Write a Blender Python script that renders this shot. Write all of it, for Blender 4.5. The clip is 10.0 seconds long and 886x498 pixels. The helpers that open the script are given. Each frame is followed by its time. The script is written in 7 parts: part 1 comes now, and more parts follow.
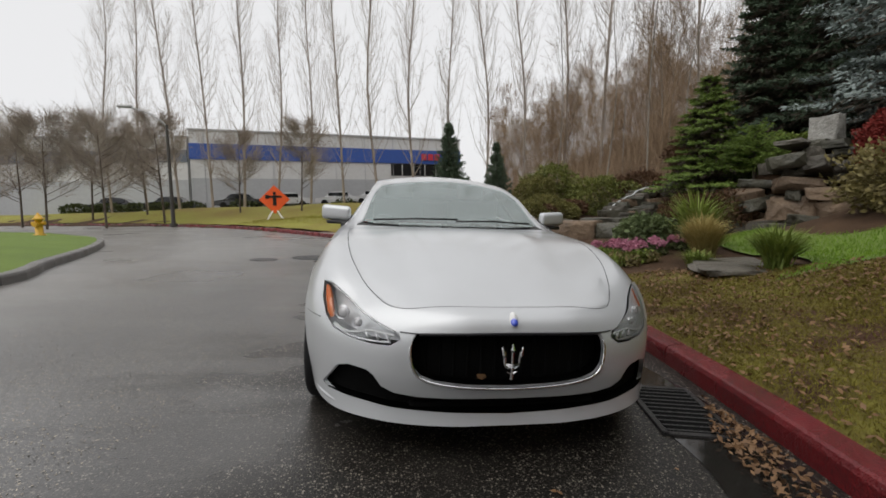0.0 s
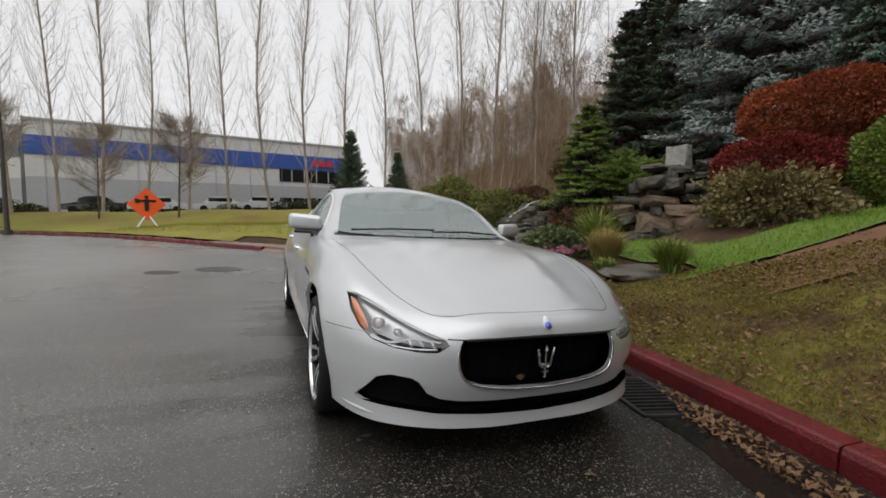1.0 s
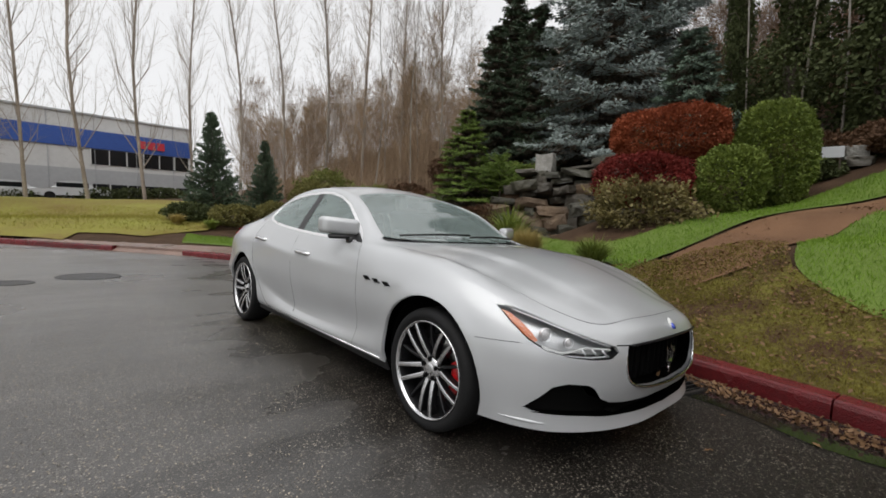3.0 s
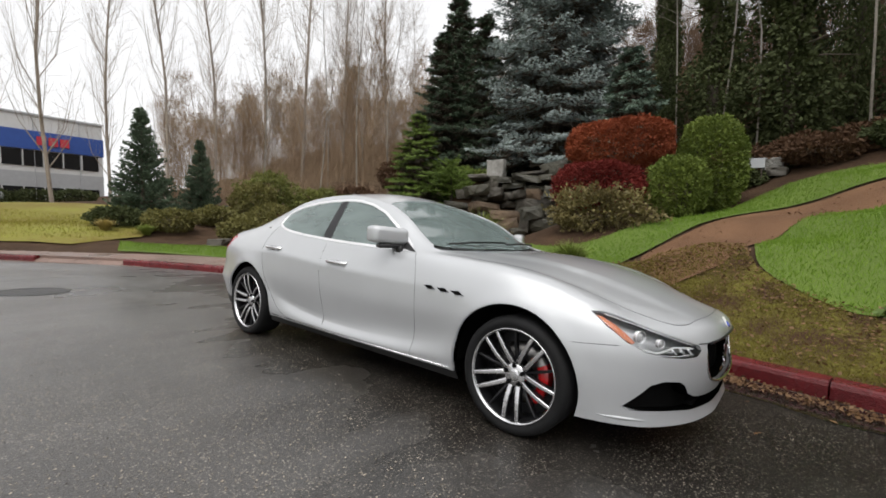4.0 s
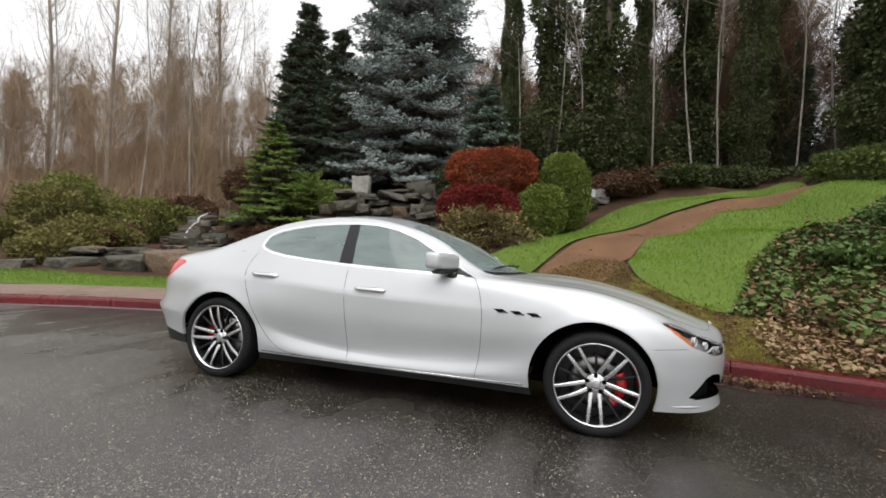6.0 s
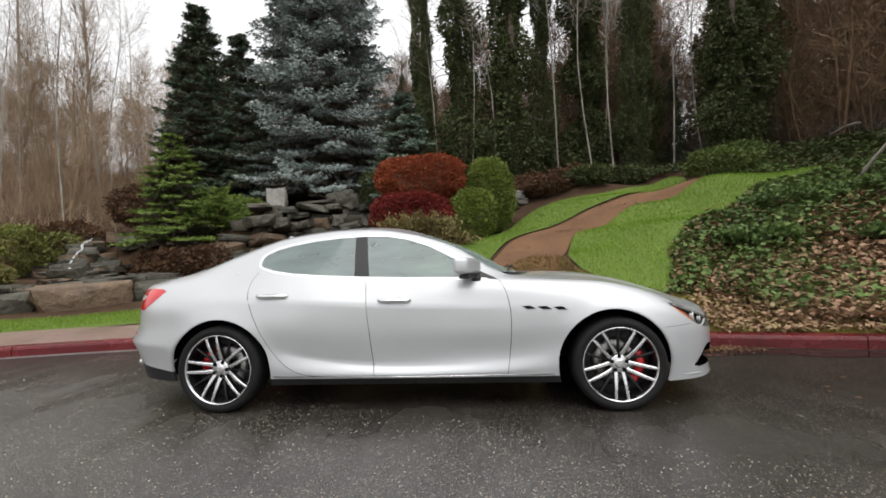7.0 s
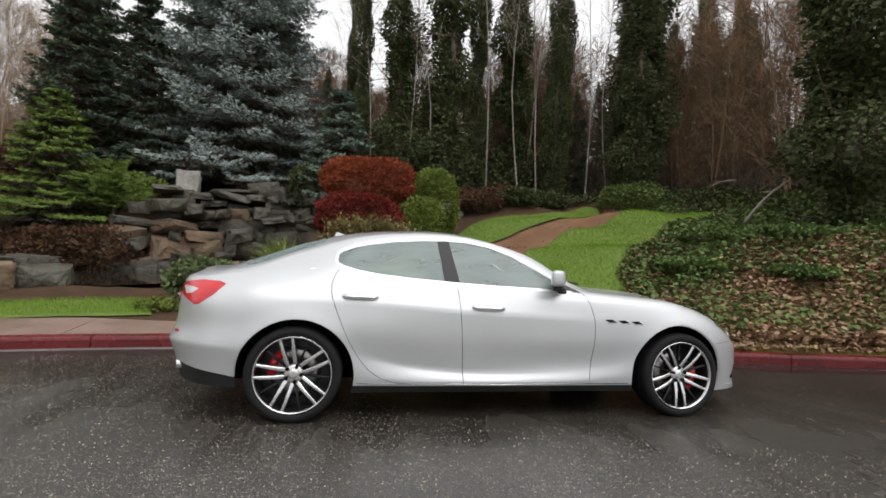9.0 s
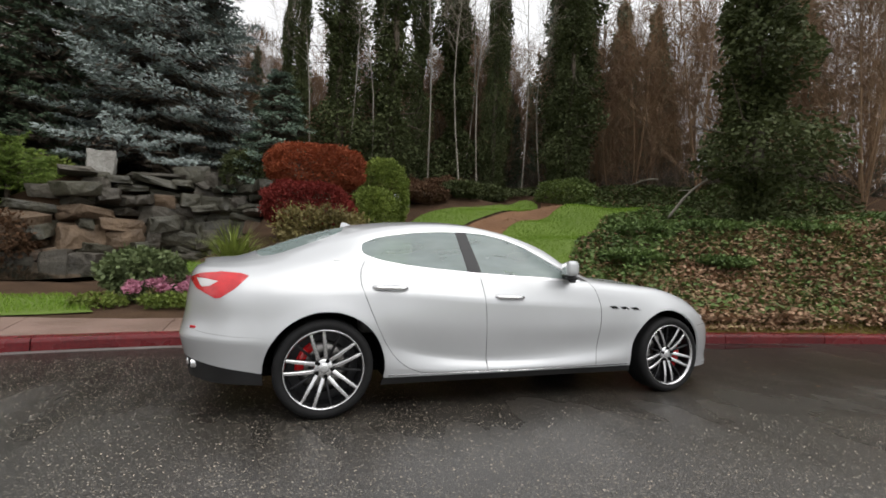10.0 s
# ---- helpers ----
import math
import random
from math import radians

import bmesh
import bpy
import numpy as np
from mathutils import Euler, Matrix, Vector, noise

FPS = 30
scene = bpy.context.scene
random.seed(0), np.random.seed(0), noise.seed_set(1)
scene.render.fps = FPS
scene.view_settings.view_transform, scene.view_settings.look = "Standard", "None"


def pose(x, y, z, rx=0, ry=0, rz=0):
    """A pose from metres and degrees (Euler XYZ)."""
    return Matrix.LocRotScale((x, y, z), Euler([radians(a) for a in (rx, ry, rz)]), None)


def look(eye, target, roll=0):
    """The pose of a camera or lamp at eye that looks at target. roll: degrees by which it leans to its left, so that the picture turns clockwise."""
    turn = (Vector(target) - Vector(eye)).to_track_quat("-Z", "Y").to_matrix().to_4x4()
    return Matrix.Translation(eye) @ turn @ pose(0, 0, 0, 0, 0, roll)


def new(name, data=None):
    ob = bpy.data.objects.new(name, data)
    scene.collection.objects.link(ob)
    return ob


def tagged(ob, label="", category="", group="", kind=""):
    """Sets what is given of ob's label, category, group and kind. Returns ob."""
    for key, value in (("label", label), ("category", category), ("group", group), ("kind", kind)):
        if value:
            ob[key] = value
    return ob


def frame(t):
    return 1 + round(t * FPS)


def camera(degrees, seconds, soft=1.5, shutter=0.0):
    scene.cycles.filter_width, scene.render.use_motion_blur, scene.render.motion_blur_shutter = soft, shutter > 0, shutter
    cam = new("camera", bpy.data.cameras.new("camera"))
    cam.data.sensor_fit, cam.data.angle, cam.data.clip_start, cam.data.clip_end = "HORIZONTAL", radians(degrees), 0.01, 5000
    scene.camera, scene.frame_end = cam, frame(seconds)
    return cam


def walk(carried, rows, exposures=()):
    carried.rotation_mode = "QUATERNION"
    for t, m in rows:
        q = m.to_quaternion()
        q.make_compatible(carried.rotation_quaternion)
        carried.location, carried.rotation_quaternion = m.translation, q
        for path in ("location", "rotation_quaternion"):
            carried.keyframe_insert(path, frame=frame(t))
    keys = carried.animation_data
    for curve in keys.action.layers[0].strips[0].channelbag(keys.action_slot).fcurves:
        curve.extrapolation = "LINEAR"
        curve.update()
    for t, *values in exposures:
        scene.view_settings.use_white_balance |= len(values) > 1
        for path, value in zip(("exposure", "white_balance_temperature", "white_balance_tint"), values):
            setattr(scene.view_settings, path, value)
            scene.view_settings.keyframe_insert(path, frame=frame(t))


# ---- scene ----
cam = camera(90.8, 10.0, 1.7)
# the road falls to the gutter: the car, and the path beside it, lean with it
CANT = pose(0, 0, 0, 0, 2.75, 0)
PATH = [
    (0, (-0.574, -2.653, 1.12), (-0.284, -0.682, 0.951), 1.9),
    (0.5, (-0.931, -2.658, 1.139), (-0.389, -0.735, 1.054), 2.2),
    (1, (-1.247, -2.565, 1.105), (-0.475, -0.723, 0.998), 2.6),
    (1.5, (-1.554, -2.402, 1.125), (-0.636, -0.629, 0.998), 3.6),
    (2, (-1.947, -2.279, 1.131), (-0.88, -0.59, 1.029), 2.7),
    (2.5, (-2.25, -2.082, 1.105), (-1.033, -0.496, 1.027), 1.9),
    (2.7, (-2.347, -1.946, 1.11), (-1.066, -0.413, 1.024), 2.6),
    (3.8, (-2.887, -1.351, 1.104), (-1.411, -0.004, 1.024), 2.6),
    (4, (-3.06, -1.207, 1.111), (-1.512, 0.058, 1.044), 2.7),
    (4.5, (-3.242, -0.858, 1.13), (-1.535, 0.184, 1.079), 3.2),
    (5, (-3.515, -0.549, 1.134), (-1.713, 0.318, 1.112), 1.9),
    (5.2, (-3.622, -0.447, 1.141), (-1.794, 0.366, 1.141), 1.9),
    (6.3, (-4.006, 0.393, 1.12), (-2.057, 0.838, 1.145), 1.1),
    (6.5, (-4.081, 0.562, 1.136), (-2.108, 0.893, 1.156), -0.4),
    (7, (-4.156, 0.956, 1.12), (-2.164, 1.119, 1.182), -2.4),
    (7.5, (-4.171, 1.365, 1.136), (-2.173, 1.441, 1.19), -0.3),
    (8, (-4.217, 1.777, 1.126), (-2.219, 1.706, 1.193), 0.2),
    (8.5, (-4.203, 2.139, 1.112), (-2.215, 1.935, 1.192), 0.2),
    (9, (-4.111, 2.509, 1.127), (-2.143, 2.17, 1.223), 1.9),
    (9.5, (-4.065, 2.895, 1.116), (-2.14, 2.36, 1.209), 1.6),
    (10, (-3.962, 3.247, 1.101), (-2.079, 2.575, 1.167), 1.7),
]
walk(cam, [(t, CANT @ look(eye, target, roll)) for t, eye, target, roll in PATH], [(0, -.08), (2.5, -.06), (4, .22), (6.5, .41), (8, .34), (10, .25)])


# ---- light: an overcast winter day ----
world = bpy.data.worlds.new("overcast")
scene.world = world
world.use_nodes = True
wn = world.node_tree.nodes
sky = wn.new("ShaderNodeTexSky")
sky.sky_type, sky.sun_disc = "NISHITA", False
sky.sun_elevation, sky.sun_rotation = radians(48), radians(200)
sky.air_density, sky.dust_density, sky.ozone_density = 1.0, 4.0, 1.0
pale = wn.new("ShaderNodeHueSaturation")
pale.inputs["Saturation"].default_value = 0.12
veil = wn.new("ShaderNodeMix")
veil.data_type = "RGBA"
veil.inputs["Factor"].default_value = 0.8
veil.inputs["B"].default_value = (8.5, 8.5, 8.62, 1)
world.node_tree.links.new(sky.outputs["Color"], pale.inputs["Color"])
world.node_tree.links.new(pale.outputs["Color"], veil.inputs["A"])
world.node_tree.links.new(veil.outputs["Result"], wn["Background"].inputs["Color"])
wn["Background"].inputs["Strength"].default_value = 0.118
sun_lamp = bpy.data.lights.new("sun", "SUN")
sun_lamp.energy, sun_lamp.angle, sun_lamp.color = 1.5, radians(60), (1.0, 0.98, 0.95)
new("sun", sun_lamp).matrix_world = look((0, 0, 30), (12, 5, 0))
scene.view_settings.exposure = 0.0


# ---- materials ----
def mat(name, base, rough=0.6, metal=0.0, dark=None, scale=8.0, fine=60.0, bump=0.0, bump_scale=None, coat=0.0,
        rough_var=0.0, island=0.0, obj_random=0.0, spec=0.5, mix=0.5, translucent=0.0):
    """A surface whose colour wanders between base and dark at two scales, with fine relief."""
    m = bpy.data.materials.new(name)
    m.use_nodes = True
    n, l = m.node_tree.nodes, m.node_tree.links
    b = n["Principled BSDF"]
    b.inputs["Roughness"].default_value, b.inputs["Metallic"].default_value = rough, metal
    b.inputs["Coat Weight"].default_value, b.inputs["Coat Roughness"].default_value = coat, 0.04
    b.inputs["Specular IOR Level"].default_value = spec
    b.inputs["Base Color"].default_value = (*base, 1)
    geo = n.new("ShaderNodeNewGeometry")
    big = n.new("ShaderNodeTexNoise")
    big.inputs["Scale"].default_value, big.inputs["Detail"].default_value = scale, 4
    small = n.new("ShaderNodeTexNoise")
    small.inputs["Scale"].default_value, small.inputs["Detail"].default_value = fine, 3
    l.new(geo.outputs["Position"], big.inputs["Vector"])
    l.new(geo.outputs["Position"], small.inputs["Vector"])
    if dark is not None:
        both = n.new("ShaderNodeMath")
        both.operation = "MULTIPLY_ADD"
        l.new(small.outputs["Fac"], both.inputs[0])
        both.inputs[1].default_value = 0.6
        l.new(big.outputs["Fac"], both.inputs[2])
        ramp = n.new("ShaderNodeMapRange")
        ramp.inputs["From Min"].default_value, ramp.inputs["From Max"].default_value = 0.8 - mix * 0.5, 0.8 + mix * 0.5
        l.new(both.outputs[0], ramp.inputs["Value"])
        fac = ramp.outputs["Result"]
        rnd = None
        if island:
            rnd, amount = geo.outputs["Random Per Island"], island
        elif obj_random:
            info = n.new("ShaderNodeObjectInfo")
            rnd, amount = info.outputs["Random"], obj_random
        if rnd is not None:
            mx = n.new("ShaderNodeMix")
            mx.inputs["Factor"].default_value = amount
            l.new(fac, mx.inputs["A"])
            l.new(rnd, mx.inputs["B"])
            fac = mx.outputs["Result"]
        col = n.new("ShaderNodeMix")
        col.data_type = "RGBA"
        l.new(fac, col.inputs["Factor"])
        col.inputs["A"].default_value, col.inputs["B"].default_value = (*dark, 1), (*base, 1)
        l.new(col.outputs["Result"], b.inputs["Base Color"])
    if rough_var:
        rr = n.new("ShaderNodeMapRange")
        rr.inputs["From Min"].default_value, rr.inputs["From Max"].default_value = 0.35, 0.65
        rr.inputs["To Min"].default_value, rr.inputs["To Max"].default_value = max(0.03, rough - rough_var), min(1, rough + rough_var)
        l.new(big.outputs["Fac"], rr.inputs["Value"])
        l.new(rr.outputs["Result"], b.inputs["Roughness"])
    if bump:
        bp = n.new("ShaderNodeBump")
        bp.inputs["Strength"].default_value, bp.inputs["Distance"].default_value = min(1, bump), 0.02 if bump <= 1 else 0.02 * bump
        src = small
        if bump_scale:
            src = n.new("ShaderNodeTexNoise")
            src.inputs["Scale"].default_value, src.inputs["Detail"].default_value = bump_scale, 4
            l.new(geo.outputs["Position"], src.inputs["Vector"])
        l.new(src.outputs["Fac"], bp.inputs["Height"])
        l.new(bp.outputs["Normal"], b.inputs["Normal"])
    if translucent:
        tr = n.new("ShaderNodeBsdfTranslucent")
        sh = n.new("ShaderNodeMixShader")
        sh.inputs["Fac"].default_value = translucent
        if dark is not None:
            l.new(col.outputs["Result"], tr.inputs["Color"])
        else:
            tr.inputs["Color"].default_value = (*base, 1)
        l.new(b.outputs["BSDF"], sh.inputs[1])
        l.new(tr.outputs["BSDF"], sh.inputs[2])
        l.new(sh.outputs["Shader"], n["Material Output"].inputs["Surface"])
    return m


def glass_mat(name, tint, rough=0.02, clear=0.75, sky_mist=0.0):
    """Tinted pane: see-through by its tint, with a mirror gloss that follows Fresnel and a teal diffuse layer painting
    rain mist and reflected sky.
    """
    m = bpy.data.materials.new(name)
    m.use_nodes = True
    n, l = m.node_tree.nodes, m.node_tree.links
    n.remove(n["Principled BSDF"])
    t, g, mx, f = n.new("ShaderNodeBsdfTransparent"), n.new("ShaderNodeBsdfGlossy"), n.new("ShaderNodeMixShader"), n.new("ShaderNodeFresnel")
    t.inputs["Color"].default_value = (*tint, 1)
    g.inputs["Roughness"].default_value = rough
    f.inputs["IOR"].default_value = clear
    l.new(f.outputs["Fac"], mx.inputs["Fac"])
    l.new(t.outputs["BSDF"], mx.inputs[1])
    l.new(g.outputs["BSDF"], mx.inputs[2])
    if sky_mist:
        d, m2 = n.new("ShaderNodeBsdfDiffuse"), n.new("ShaderNodeMixShader")
        d.inputs["Color"].default_value = (0.56, 0.69, 0.67, 1)
        tex, rng = n.new("ShaderNodeTexNoise"), n.new("ShaderNodeMapRange")
        tex.inputs["Scale"].default_value, tex.inputs["Detail"].default_value = 3.0, 3
        rng.inputs["To Min"].default_value, rng.inputs["To Max"].default_value = sky_mist * .7, sky_mist * 1.3
        l.new(tex.outputs["Fac"], rng.inputs["Value"])
        l.new(rng.outputs["Result"], m2.inputs["Fac"])
        l.new(mx.outputs["Shader"], m2.inputs[1])
        l.new(d.outputs["BSDF"], m2.inputs[2])
        mx = m2
    l.new(mx.outputs["Shader"], n["Material Output"].inputs["Surface"])
    return m


def asphalt_mat():
    """Worn asphalt under a film of rain: dark binder, pale aggregate, and a gloss that breaks up over the stones."""
    m = mat("wet_asphalt", (0.043, 0.038, 0.033), 0.5, 0, (0.017, 0.015, 0.0125), 0.5, 30, mix=0.9, spec=0.5, coat=1.0)
    n, l = m.node_tree.nodes, m.node_tree.links
    b = n["Principled BSDF"]
    b.inputs["Coat IOR"].default_value = 1.6
    geo = n.new("ShaderNodeNewGeometry")

    def tex(kind, scale, detail=None):
        t = n.new(kind)
        t.inputs["Scale"].default_value = scale
        if detail is not None:
            t.inputs["Detail"].default_value = detail
        l.new(geo.outputs["Position"], t.inputs["Vector"])
        return t

    def span(value, a, b, c, d):
        r = n.new("ShaderNodeMapRange")
        r.interpolation_type = "SMOOTHSTEP"
        for key, v in (("From Min", a), ("From Max", b), ("To Min", c), ("To Max", d)):
            r.inputs[key].default_value = v
        l.new(value, r.inputs["Value"])
        return r.outputs["Result"]

    def times(p, q):
        k = n.new("ShaderNodeMath")
        k.operation = "MULTIPLY"
        l.new(p, k.inputs[0])
        l.new(q, k.inputs[1])
        return k.outputs[0]

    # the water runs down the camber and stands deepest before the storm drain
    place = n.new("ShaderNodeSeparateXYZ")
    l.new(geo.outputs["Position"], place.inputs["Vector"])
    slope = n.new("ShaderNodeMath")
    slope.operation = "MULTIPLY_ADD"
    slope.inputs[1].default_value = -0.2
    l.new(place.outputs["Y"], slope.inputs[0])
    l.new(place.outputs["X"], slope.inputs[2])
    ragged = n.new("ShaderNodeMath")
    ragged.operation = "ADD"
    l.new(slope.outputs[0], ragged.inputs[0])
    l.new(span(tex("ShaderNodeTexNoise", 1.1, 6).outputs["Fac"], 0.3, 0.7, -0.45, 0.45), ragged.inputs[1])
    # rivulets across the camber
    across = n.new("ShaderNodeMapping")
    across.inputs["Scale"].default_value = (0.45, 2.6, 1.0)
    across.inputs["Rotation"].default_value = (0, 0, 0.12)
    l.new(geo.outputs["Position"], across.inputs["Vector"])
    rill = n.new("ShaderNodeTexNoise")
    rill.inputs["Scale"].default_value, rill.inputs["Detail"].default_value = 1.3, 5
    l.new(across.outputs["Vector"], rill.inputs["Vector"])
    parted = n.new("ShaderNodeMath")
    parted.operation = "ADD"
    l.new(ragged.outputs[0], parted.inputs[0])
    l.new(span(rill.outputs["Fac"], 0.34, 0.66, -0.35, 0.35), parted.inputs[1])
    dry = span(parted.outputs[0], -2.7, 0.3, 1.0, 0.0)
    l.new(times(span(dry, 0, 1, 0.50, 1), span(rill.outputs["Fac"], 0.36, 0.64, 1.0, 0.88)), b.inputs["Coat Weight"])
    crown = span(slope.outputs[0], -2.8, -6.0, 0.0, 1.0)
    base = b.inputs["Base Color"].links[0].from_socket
    # near-black towards the kerb: soaked asphalt, with car and bank reflections put into colour
    wet_shade = n.new("ShaderNodeMix")
    wet_shade.data_type = "RGBA"
    wet_shade.inputs["A"].default_value = (0.009, 0.0078, 0.0066, 1)
    l.new(dry, wet_shade.inputs["Factor"])
    l.new(base, wet_shade.inputs["B"])
    # greyer asphalt on the crown, with the sky's sheen put into its colour
    sky_sheen = n.new("ShaderNodeMix")
    sky_sheen.data_type = "RGBA"
    sky_sheen.inputs["B"].default_value = (0.12, 0.113, 0.104, 1)
    l.new(crown, sky_sheen.inputs["Factor"])
    l.new(wet_shade.outputs["Result"], sky_sheen.inputs["A"])
    base = sky_sheen.outputs["Result"]
    drift = tex("ShaderNodeTexNoise", 0.9, 5)
    # two sizes of pale aggregate, more where the road is worn
    for scale, low, share in ((85, 0.70, 1.0), (150, 0.62, 0.75)):
        chips = tex("ShaderNodeTexVoronoi", scale)
        pick = n.new("ShaderNodeSeparateColor")
        l.new(chips.outputs["Color"], pick.inputs["Color"])
        on = times(span(pick.outputs["Red"], low, 1.0, 0, share), span(chips.outputs["Distance"], 0.55, 0.25, 0, 1))
        on = times(on, span(drift.outputs["Fac"], 0.34, 0.62, 0.45, 1))
        on = times(on, span(dry, 0, 1, 0.85, 1))
        mx = n.new("ShaderNodeMix")
        mx.data_type = "RGBA"
        mx.inputs["B"].default_value = (0.33, 0.295, 0.245, 1)
        l.new(on, mx.inputs["Factor"])
        l.new(base, mx.inputs["A"])
        base = mx.outputs["Result"]
    l.new(base, b.inputs["Base Color"])
    # the film of water is smooth in the hollows of the road and broken on its crowns
    film = tex("ShaderNodeTexNoise", 0.33, 4)
    rough = n.new("ShaderNodeMath")
    rough.operation = "MULTIPLY"
    l.new(span(film.outputs["Fac"], 0.36, 0.64, 0.27, 0.44), rough.inputs[0])
    l.new(span(dry, 0, 1, 0.38, 1), rough.inputs[1])
    l.new(span(dry, 0, 1, 0.12, 0.5), b.inputs["Specular IOR Level"])
    l.new(rough.outputs[0], b.inputs["Coat Roughness"])
    grit = tex("ShaderNodeTexVoronoi", 120)
    relief = n.new("ShaderNodeBump")
    relief.invert = True
    relief.inputs["Distance"].default_value = 0.004
    l.new(times(span(film.outputs["Fac"], 0.36, 0.64, 0.12, 0.5), span(dry, 0, 1, 1.0, 1)), relief.inputs["Strength"])
    l.new(grit.outputs["Distance"], relief.inputs["Height"])
    l.new(relief.outputs["Normal"], b.inputs["Coat Normal"])
    l.new(relief.outputs["Normal"], b.inputs["Normal"])
    return m


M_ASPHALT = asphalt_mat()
M_CHIP = mat("stone_chips", (0.44, 0.385, 0.31), 0.5, 0, (0.17, 0.145, 0.115), 3, 40, island=0.7, mix=0.7, spec=0.4)
M_KERB = mat("red_kerb_paint", (0.19, 0.012, 0.016), 0.24, 0, (0.05, 0.008, 0.009), 2.2, 30, 0.5, 90, rough_var=0.14, mix=0.8, obj_random=0.2, spec=0.4)
M_KERB_GREY = mat("grey_kerb_concrete", (0.19, 0.18, 0.17), 0.5, 0, (0.12, 0.115, 0.11), 3, 45, 0.4, 90, rough_var=0.15)
M_PAVE = mat("wet_pavement", (0.28, 0.185, 0.15), 0.42, 0, (0.15, 0.10, 0.08), 1.2, 50, 0.3, 120, rough_var=0.15, obj_random=0.2)
M_LAWN = mat("lawn_soil", (0.145, 0.215, 0.028), 0.85, 0, (0.085, 0.135, 0.018), 1.0, 30, 0.8, 60, mix=0.8)
M_DRYLAWN = mat("winter_lawn", (0.24, 0.25, 0.045), 0.85, 0, (0.17, 0.115, 0.035), 0.3, 8, 0.8, 20, mix=0.5, spec=0.2)
M_MOSS = mat("mossy_ground", (0.150, 0.135, 0.026), 0.9, 0, (0.060, 0.030, 0.018), 1.9, 24, 1.0, 45, mix=0.3, spec=0.2)
M_SOIL = mat("bark_soil", (0.10, 0.060, 0.035), 0.9, 0, (0.035, 0.021, 0.013), 2.0, 40, 1.0, 50, mix=0.7, spec=0.15)
M_PATH = mat("gravel_path", (0.25, 0.138, 0.076), 0.85, 0, (0.13, 0.068, 0.038), 1.1, 60, 0.8, 90, mix=0.8, spec=0.2)
M_PAINT = mat("silver_paint", (0.535, 0.547, 0.562), 0.42, 0.36, (0.51, 0.521, 0.535), 3, 400, 0.012, 260, coat=1.0)
M_PAINT.node_tree.nodes["Principled BSDF"].inputs["Coat Roughness"].default_value = 0.12
M_BLACK = mat("black_plastic", (0.012, 0.012, 0.013), 0.45, 0, (0.006, 0.006, 0.006), 10, 80)
M_GLOSSBLACK = mat("gloss_black_trim", (0.014, 0.014, 0.016), 0.3, spec=0.3)
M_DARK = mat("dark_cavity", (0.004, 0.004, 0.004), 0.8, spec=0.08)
M_CHROME = mat("chrome", (0.80, 0.80, 0.81), 0.12, 1.0)
M_TRIM = mat("satin_bright_trim", (0.88, 0.88, 0.89), 0.3, 0.55, coat=0.5)
M_PUDDLE = mat("gutter_water", (0.012, 0.011, 0.010), 0.05, 0, (0.02, 0.018, 0.016), 1.5, 20, 0.02, 6)
M_ALLOY = mat("machined_alloy", (0.70, 0.70, 0.71), 0.24, 1.0)
M_GUNMETAL = mat("gunmetal_alloy", (0.022, 0.022, 0.024), 0.35, 0.6)
M_HOUSING = mat("lamp_housing", (0.62, 0.625, 0.63), 0.3, 0.5)
M_TYRE = mat("tyre_rubber", (0.012, 0.012, 0.013), 0.72, 0, (0.008, 0.008, 0.008), 12, 120, 0.1, spec=0.25)
M_RED = mat("red_caliper_paint", (0.60, 0.012, 0.015), 0.25, coat=0.4)
M_DISC = mat("brake_disc_steel", (0.35, 0.34, 0.33), 0.35, 1.0)
M_LAMPRED = mat("red_lens", (0.62, 0.010, 0.016), 0.22, 0, (0.40, 0.006, 0.010), 14, 90, coat=0.9, spec=0.4)
M_LAMPCLEAR = mat("clear_lens_insert", (0.72, 0.70, 0.70), 0.15, 0.3)
M_AMBER = mat("amber_reflector", (0.62, 0.17, 0.05), 0.25, coat=1.0)
M_BLUE = mat("blue_enamel", (0.06, 0.10, 0.55), 0.2, coat=1.0)
M_WHITE = mat("white_plastic", (0.75, 0.75, 0.74), 0.4)
M_SEAT = mat("grey_leather", (0.20, 0.19, 0.18), 0.5, 0, (0.13, 0.12, 0.12), 6, 90, 0.2)
M_GLASS = glass_mat("side_glass", (0.55, 0.63, 0.60), 0.03, 1.62, 0.26)
M_WSGLASS = glass_mat("windshield_glass", (0.50, 0.58, 0.57), 0.03, 3.0, 0.22)
M_LENS = glass_mat("lamp_lens", (0.95, 0.96, 0.97), 0.01, 1.3)
M_ROCK = mat("grey_rock", (0.15, 0.135, 0.11), 0.6, 0, (0.020, 0.017, 0.013), 2.6, 22, 3.0, 7, rough_var=0.15, obj_random=0.35, mix=0.7, spec=0.35)
M_WALLGREY = mat("grey_painted_concrete", (0.42, 0.43, 0.44), 0.7, 0, (0.35, 0.36, 0.37), .15, 3)
M_PALESTONE = mat("pale_capstone", (0.40, 0.39, 0.36), 0.7, 0, (0.20, 0.19, 0.17), 4, 30, 2.0, 12)
M_WATER = mat("pond_water", (0.02, 0.02, 0.015), 0.05, spec=0.6)
M_FALL = mat("white_water", (0.55, 0.57, 0.58), 0.3)
M_BARK = mat("brown_bark", (0.13, 0.10, 0.075), 0.85, 0, (0.05, 0.04, 0.03), 4, 40, 0.8, 30)
M_PALEBARK = mat("pale_bark", (0.36, 0.325, 0.28), 0.8, 0, (0.14, 0.12, 0.095), 1.2, 25, 0.6, 30)
